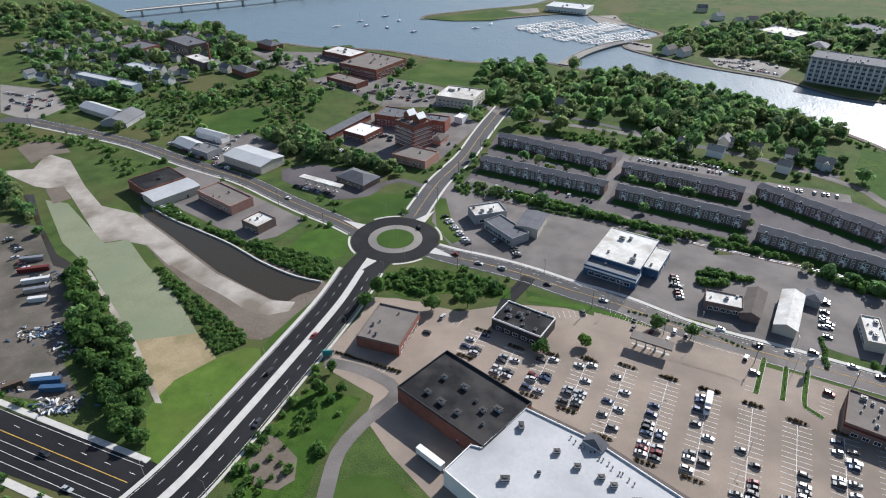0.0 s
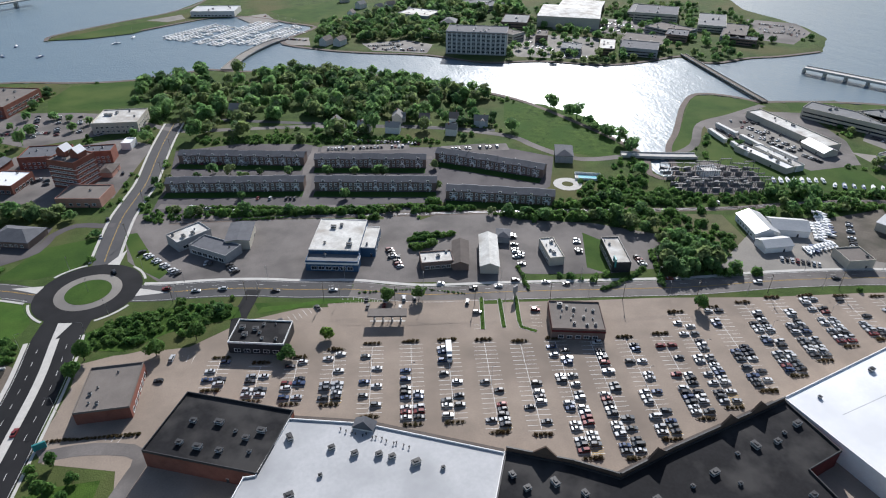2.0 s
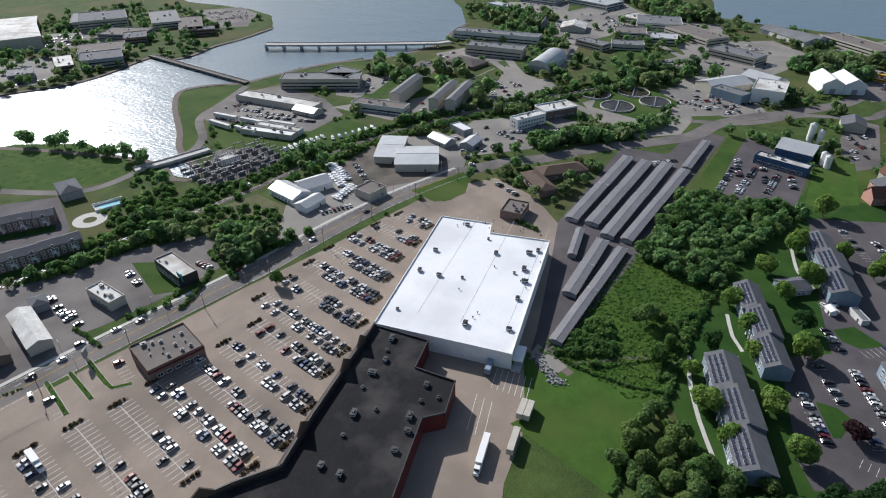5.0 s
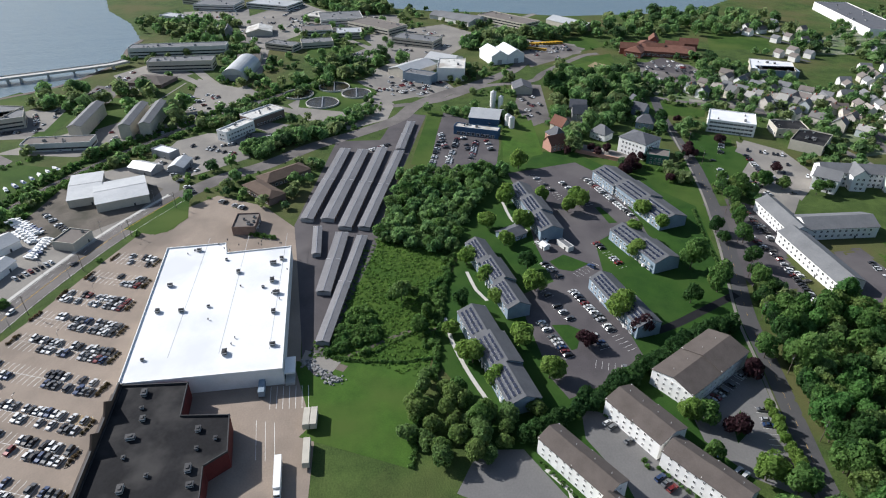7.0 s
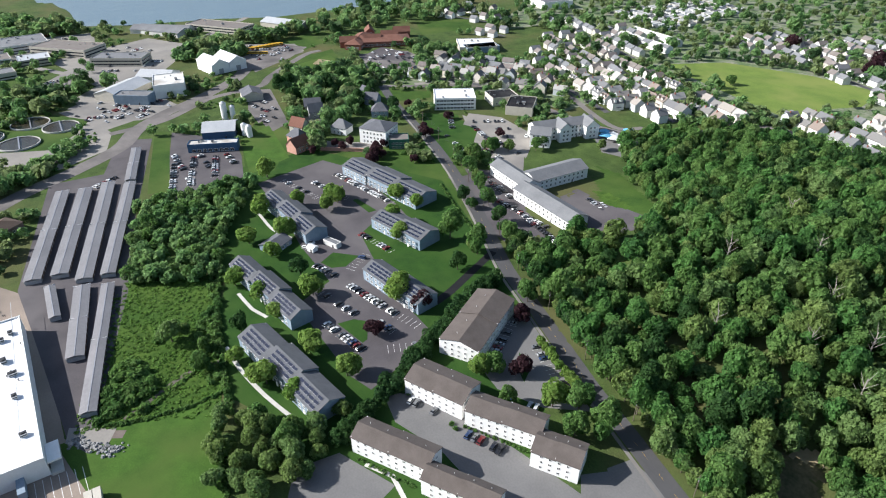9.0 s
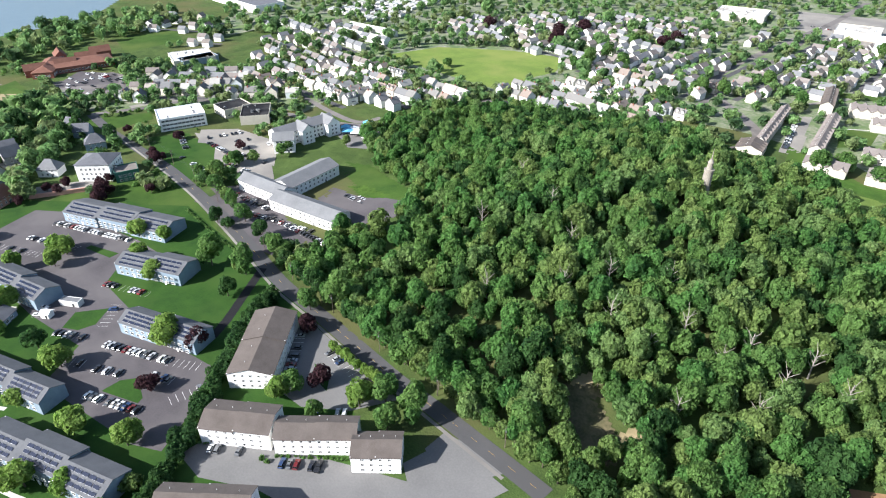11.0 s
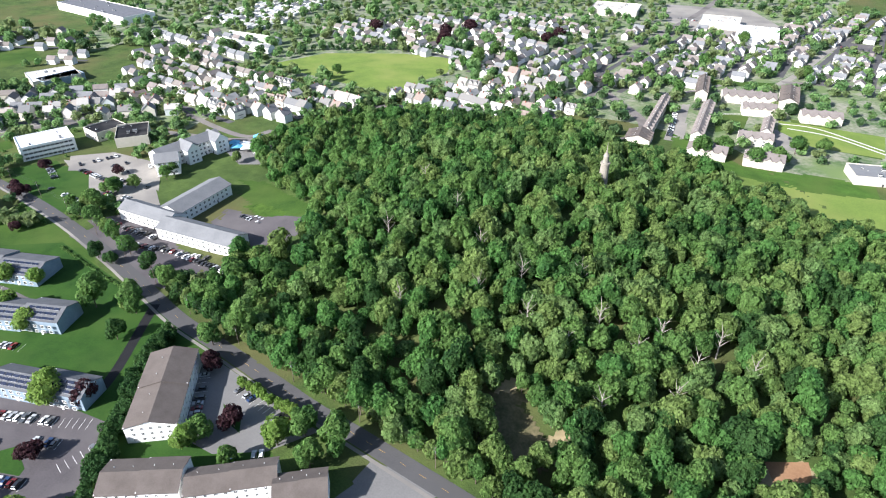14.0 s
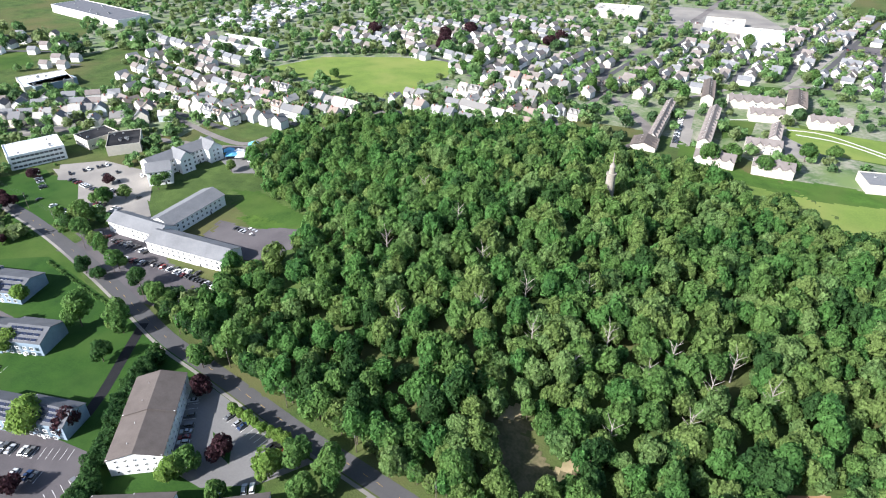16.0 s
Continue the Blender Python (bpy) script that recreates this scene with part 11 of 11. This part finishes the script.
def substation(x, y):
    root = thing("substation", "steel lattice switchyard of gantries and transformers", "substation", pose(x, y, 0, 0, 0, -25))
    r = random.Random(8)
    for i in range(8):
        for j in range(5):
            g = Form()
            h = r.choice((6.5, 8.0, 10.0))
            for px in (-3.6, 3.6):
                g.tube((px, 0, 0), (px, 0, h), 0.28, 0.2, 4)
                g.tube((px, 0, h), (px, 0, h + 2.2), 0.1, 0.04, 4)
            g.box(-4, 4, -0.25, 0.25, h - 0.5, h)
            for px in (-2, 0, 2):
                g.tube((px, 0, h - 0.5), (px, 0, h - 1.9), 0.16, 0.16, 5)
            g.box(-2.6, 2.6, 1.8, 2.6, 0, 2.4)
            part("gantry", g, violet_metal, root, at=pose(i * 8.6 - 30, j * 8.6 - 17, 0))
    for i in range(5):
        g = Form()
        g.box(-1.4, 1.4, -1, 1, 0, 2.6, 0, 0.1)
        g.tube((0, 0, 2.6), (0, 0, 4.0), 0.2, 0.12, 6)
        part("transformer", g, grey_wall, root, at=pose(i * 10 - 20, -4, 0))


substation(340, 285)


def pool(x, y, rz):
    f = Form()
    f.prism([(-9, -5), (9, -5), (9, 5), (-9, 5)], 0, 0.12, 0)
    deck = structure("pool_deck", f, concrete)
    deck.matrix_basis = pose(x, y, LAYER, 0, 0, rz)
    root = thing("swimming_pool", "pale fenced swimming pool", "pool", pose(x, y, 0.15, 0, 0, rz))
    f = Form()
    f.prism([(-6.5, -3), (6.5, -3), (6.5, 3), (-6.5, 3)], 0, 0.05)
    part("water", f, pool_water, root)
    for x0, x1, y0, y1 in ((-9, 9, -5.1, -4.9), (-9, 9, 4.9, 5.1), (-9.1, -8.9, -5, 5), (8.9, 9.1, -5, 5)):
        f = Form()
        f.box(x0, x1, y0, y1, 0, 1.6)
        part("fence_panel", f, white_wall, root)


pool(262, 327, -32)
disc("turning_circle", concrete, 243, 324, 4, 10, 3 * LAYER)


def pylon_sign(x, y, rz, w, h, z, mat):
    root = thing("pylon_sign", "tall roadside sign panel on a post", "sign", pose(x, y, 0, 0, 0, rz))
    f = Form()
    f.box(-0.3, 0.3, -0.3, 0.3, 0, z)
    part("post", f, steel, root)
    f = Form()
    f.box(-w / 2, w / 2, -0.4, 0.4, z, z + h)
    part("panel", f, mat, root)


pylon_sign(204, 222, 67, 4.5, 5.0, 4.0, teal)
pylon_sign(-74, 213, 10, 4.5, 3.0, 0.4, teal)
pylon_sign(142, 223, 20, 3.0, 4.0, 3.5, grey_wall)


# ---- scrap yard ----
def container(x, y, rz, mat, L=12.0, label="steel shipping container in the yard"):
    root = thing("container", label, "container", pose(x, y, 2 * LAYER, 0, 0, rz), "yard containers")
    f = Form()
    f.box(-L / 2, L / 2, -1.2, 1.2, 0.1, 2.6)
    for k in range(int(L / 0.8)):
        f.box(-L / 2 + 0.3 + k * 0.8, -L / 2 + 0.6 + k * 0.8, -1.25, 1.25, 0.2, 2.5)
    part("box", f, mat, root)
    f = Form()
    f.box(L / 2, L / 2 + 0.06, -1.1, 1.1, 0.2, 2.5)
    part("door", f, dark_metal, root)


for x, y, a, m, n in ((-254, 266, 20, red_panel, 16), (-246, 256, 22, unit_white, 14), (-240, 248, 24, steel, 12), (-234, 240, 18, unit_white, 9), (-192, 184, 12, deep_blue, 13),
                      (-186, 180, 10, deep_blue, 11), (-195, 186, 15, unit_white, 9), (-262, 276, 18, steel, 12), (-205, 180, 40, umber_roof, 8)):
    container(x, y, a, m, n)
junk = Form()
r = random.Random(44)
for cx, cy, n, spread in ((-218, 214, 60, 5), (-196, 205, 40, 4), (-183, 170, 60, 3.5), (-176, 172, 60, 4), (-210, 219, 40, 4), (-240, 260, 30, 6), (-206, 180, 30, 3)):
    for k in range(n):
        x, y = cx + r.gauss(0, spread), cy + r.gauss(0, spread * 0.6)
        s = r.uniform(0.3, 1.0)
        m = pose(x, y, 0.05, r.uniform(-20, 20), r.uniform(-20, 20), r.uniform(0, 180))
        f = Form()
        f.box(-s * 1.6, s * 1.6, -s * 0.4, s * 0.4, 0, s * 0.9, r.randrange(4), 0.05)
        i = len(junk.v)
        junk.v.extend(tuple(m @ Vector(p)) for p in f.v)
        junk.f.extend(tuple(i + q for q in g) for g in f.f)
        junk.m.extend(f.m)
tagged(part("scrap", junk, (timber, steel, deep_blue, unit_white)), "heaps of scrap timber and metal", "scrap", kind="stuff")


def shade_sail(x, y, rz, w, dpt, mat, label):
    root = thing("awning", label, "awning", pose(x, y, 0.1, 0, 0, rz), "playground awnings")
    f = Form()
    f.loft([(-w / 2, -dpt / 2, 3.0), (w / 2, -dpt / 2, 3.0), (w / 2, dpt / 2, 3.0), (-w / 2, dpt / 2, 3.0)],
           [(-0.3, -dpt / 2, 4.2), (0.3, -dpt / 2, 4.2), (0.3, dpt / 2, 4.2), (-0.3, dpt / 2, 4.2)])
    part("canopy", f, mat, root)
    for sx in (-1, 1):
        for sy in (-1, 1):
            g = Form()
            g.tube((sx * w * 0.45, sy * dpt * 0.45, 0), (sx * w * 0.45, sy * dpt * 0.45, 3.0), 0.08, 0.08, 6)
            part("post", g, steel, root)


sky_blue = mixed("sky_blue_fabric", (0.10, 0.33, 0.52), (0.14, 0.42, 0.62), 0.3, 2.0, 0.7)
for (x, y), mat, label in zip([(315, -354), (314, -370), (302, -352), (323, -353)], (white_wall, sky_blue, white_wall, sky_blue), ("white fabric awning over the playground", "sky-blue fabric awning over the playground") * 2):
    shade_sail(x, y, 30, 10, 7, mat, label)
    shade_sail(x + 7, y - 5, 40, 8, 6, mat, label)


def school_bus(x, y, rz):
    root = thing("school_bus", "parked yellow school bus with dark windows", "bus", pose(x, y, 2 * LAYER, 0, 0, rz), "school buses")
    f = Form()
    f.box(-5.2, 4.0, -1.2, 1.2, 0.6, 2.9, 0, 0.08)
    f.box(4.0, 5.4, -1.0, 1.0, 0.6, 1.7, 0, 0.08)
    part("body", f, bus_yellow, root)
    f = Form()
    f.box(-4.9, 3.95, -1.19, 1.19, 1.7, 2.4)
    part("window_band", f, car_glass, root)
    for sx in (-3.4, 3.6):
        for sy in (-1, 1):
            part("wheel", CARS["pickup"][2], None, root, at=pose(sx, sy * 1.05, 0.4))


for k in range(9):
    school_bus(738 + (4) * k / 8, -201 + (-34) * k / 8, 60)
for k in range(3):
    school_bus(720 + (-7) * k / 2, -196 + (-11) * k / 2, 60)
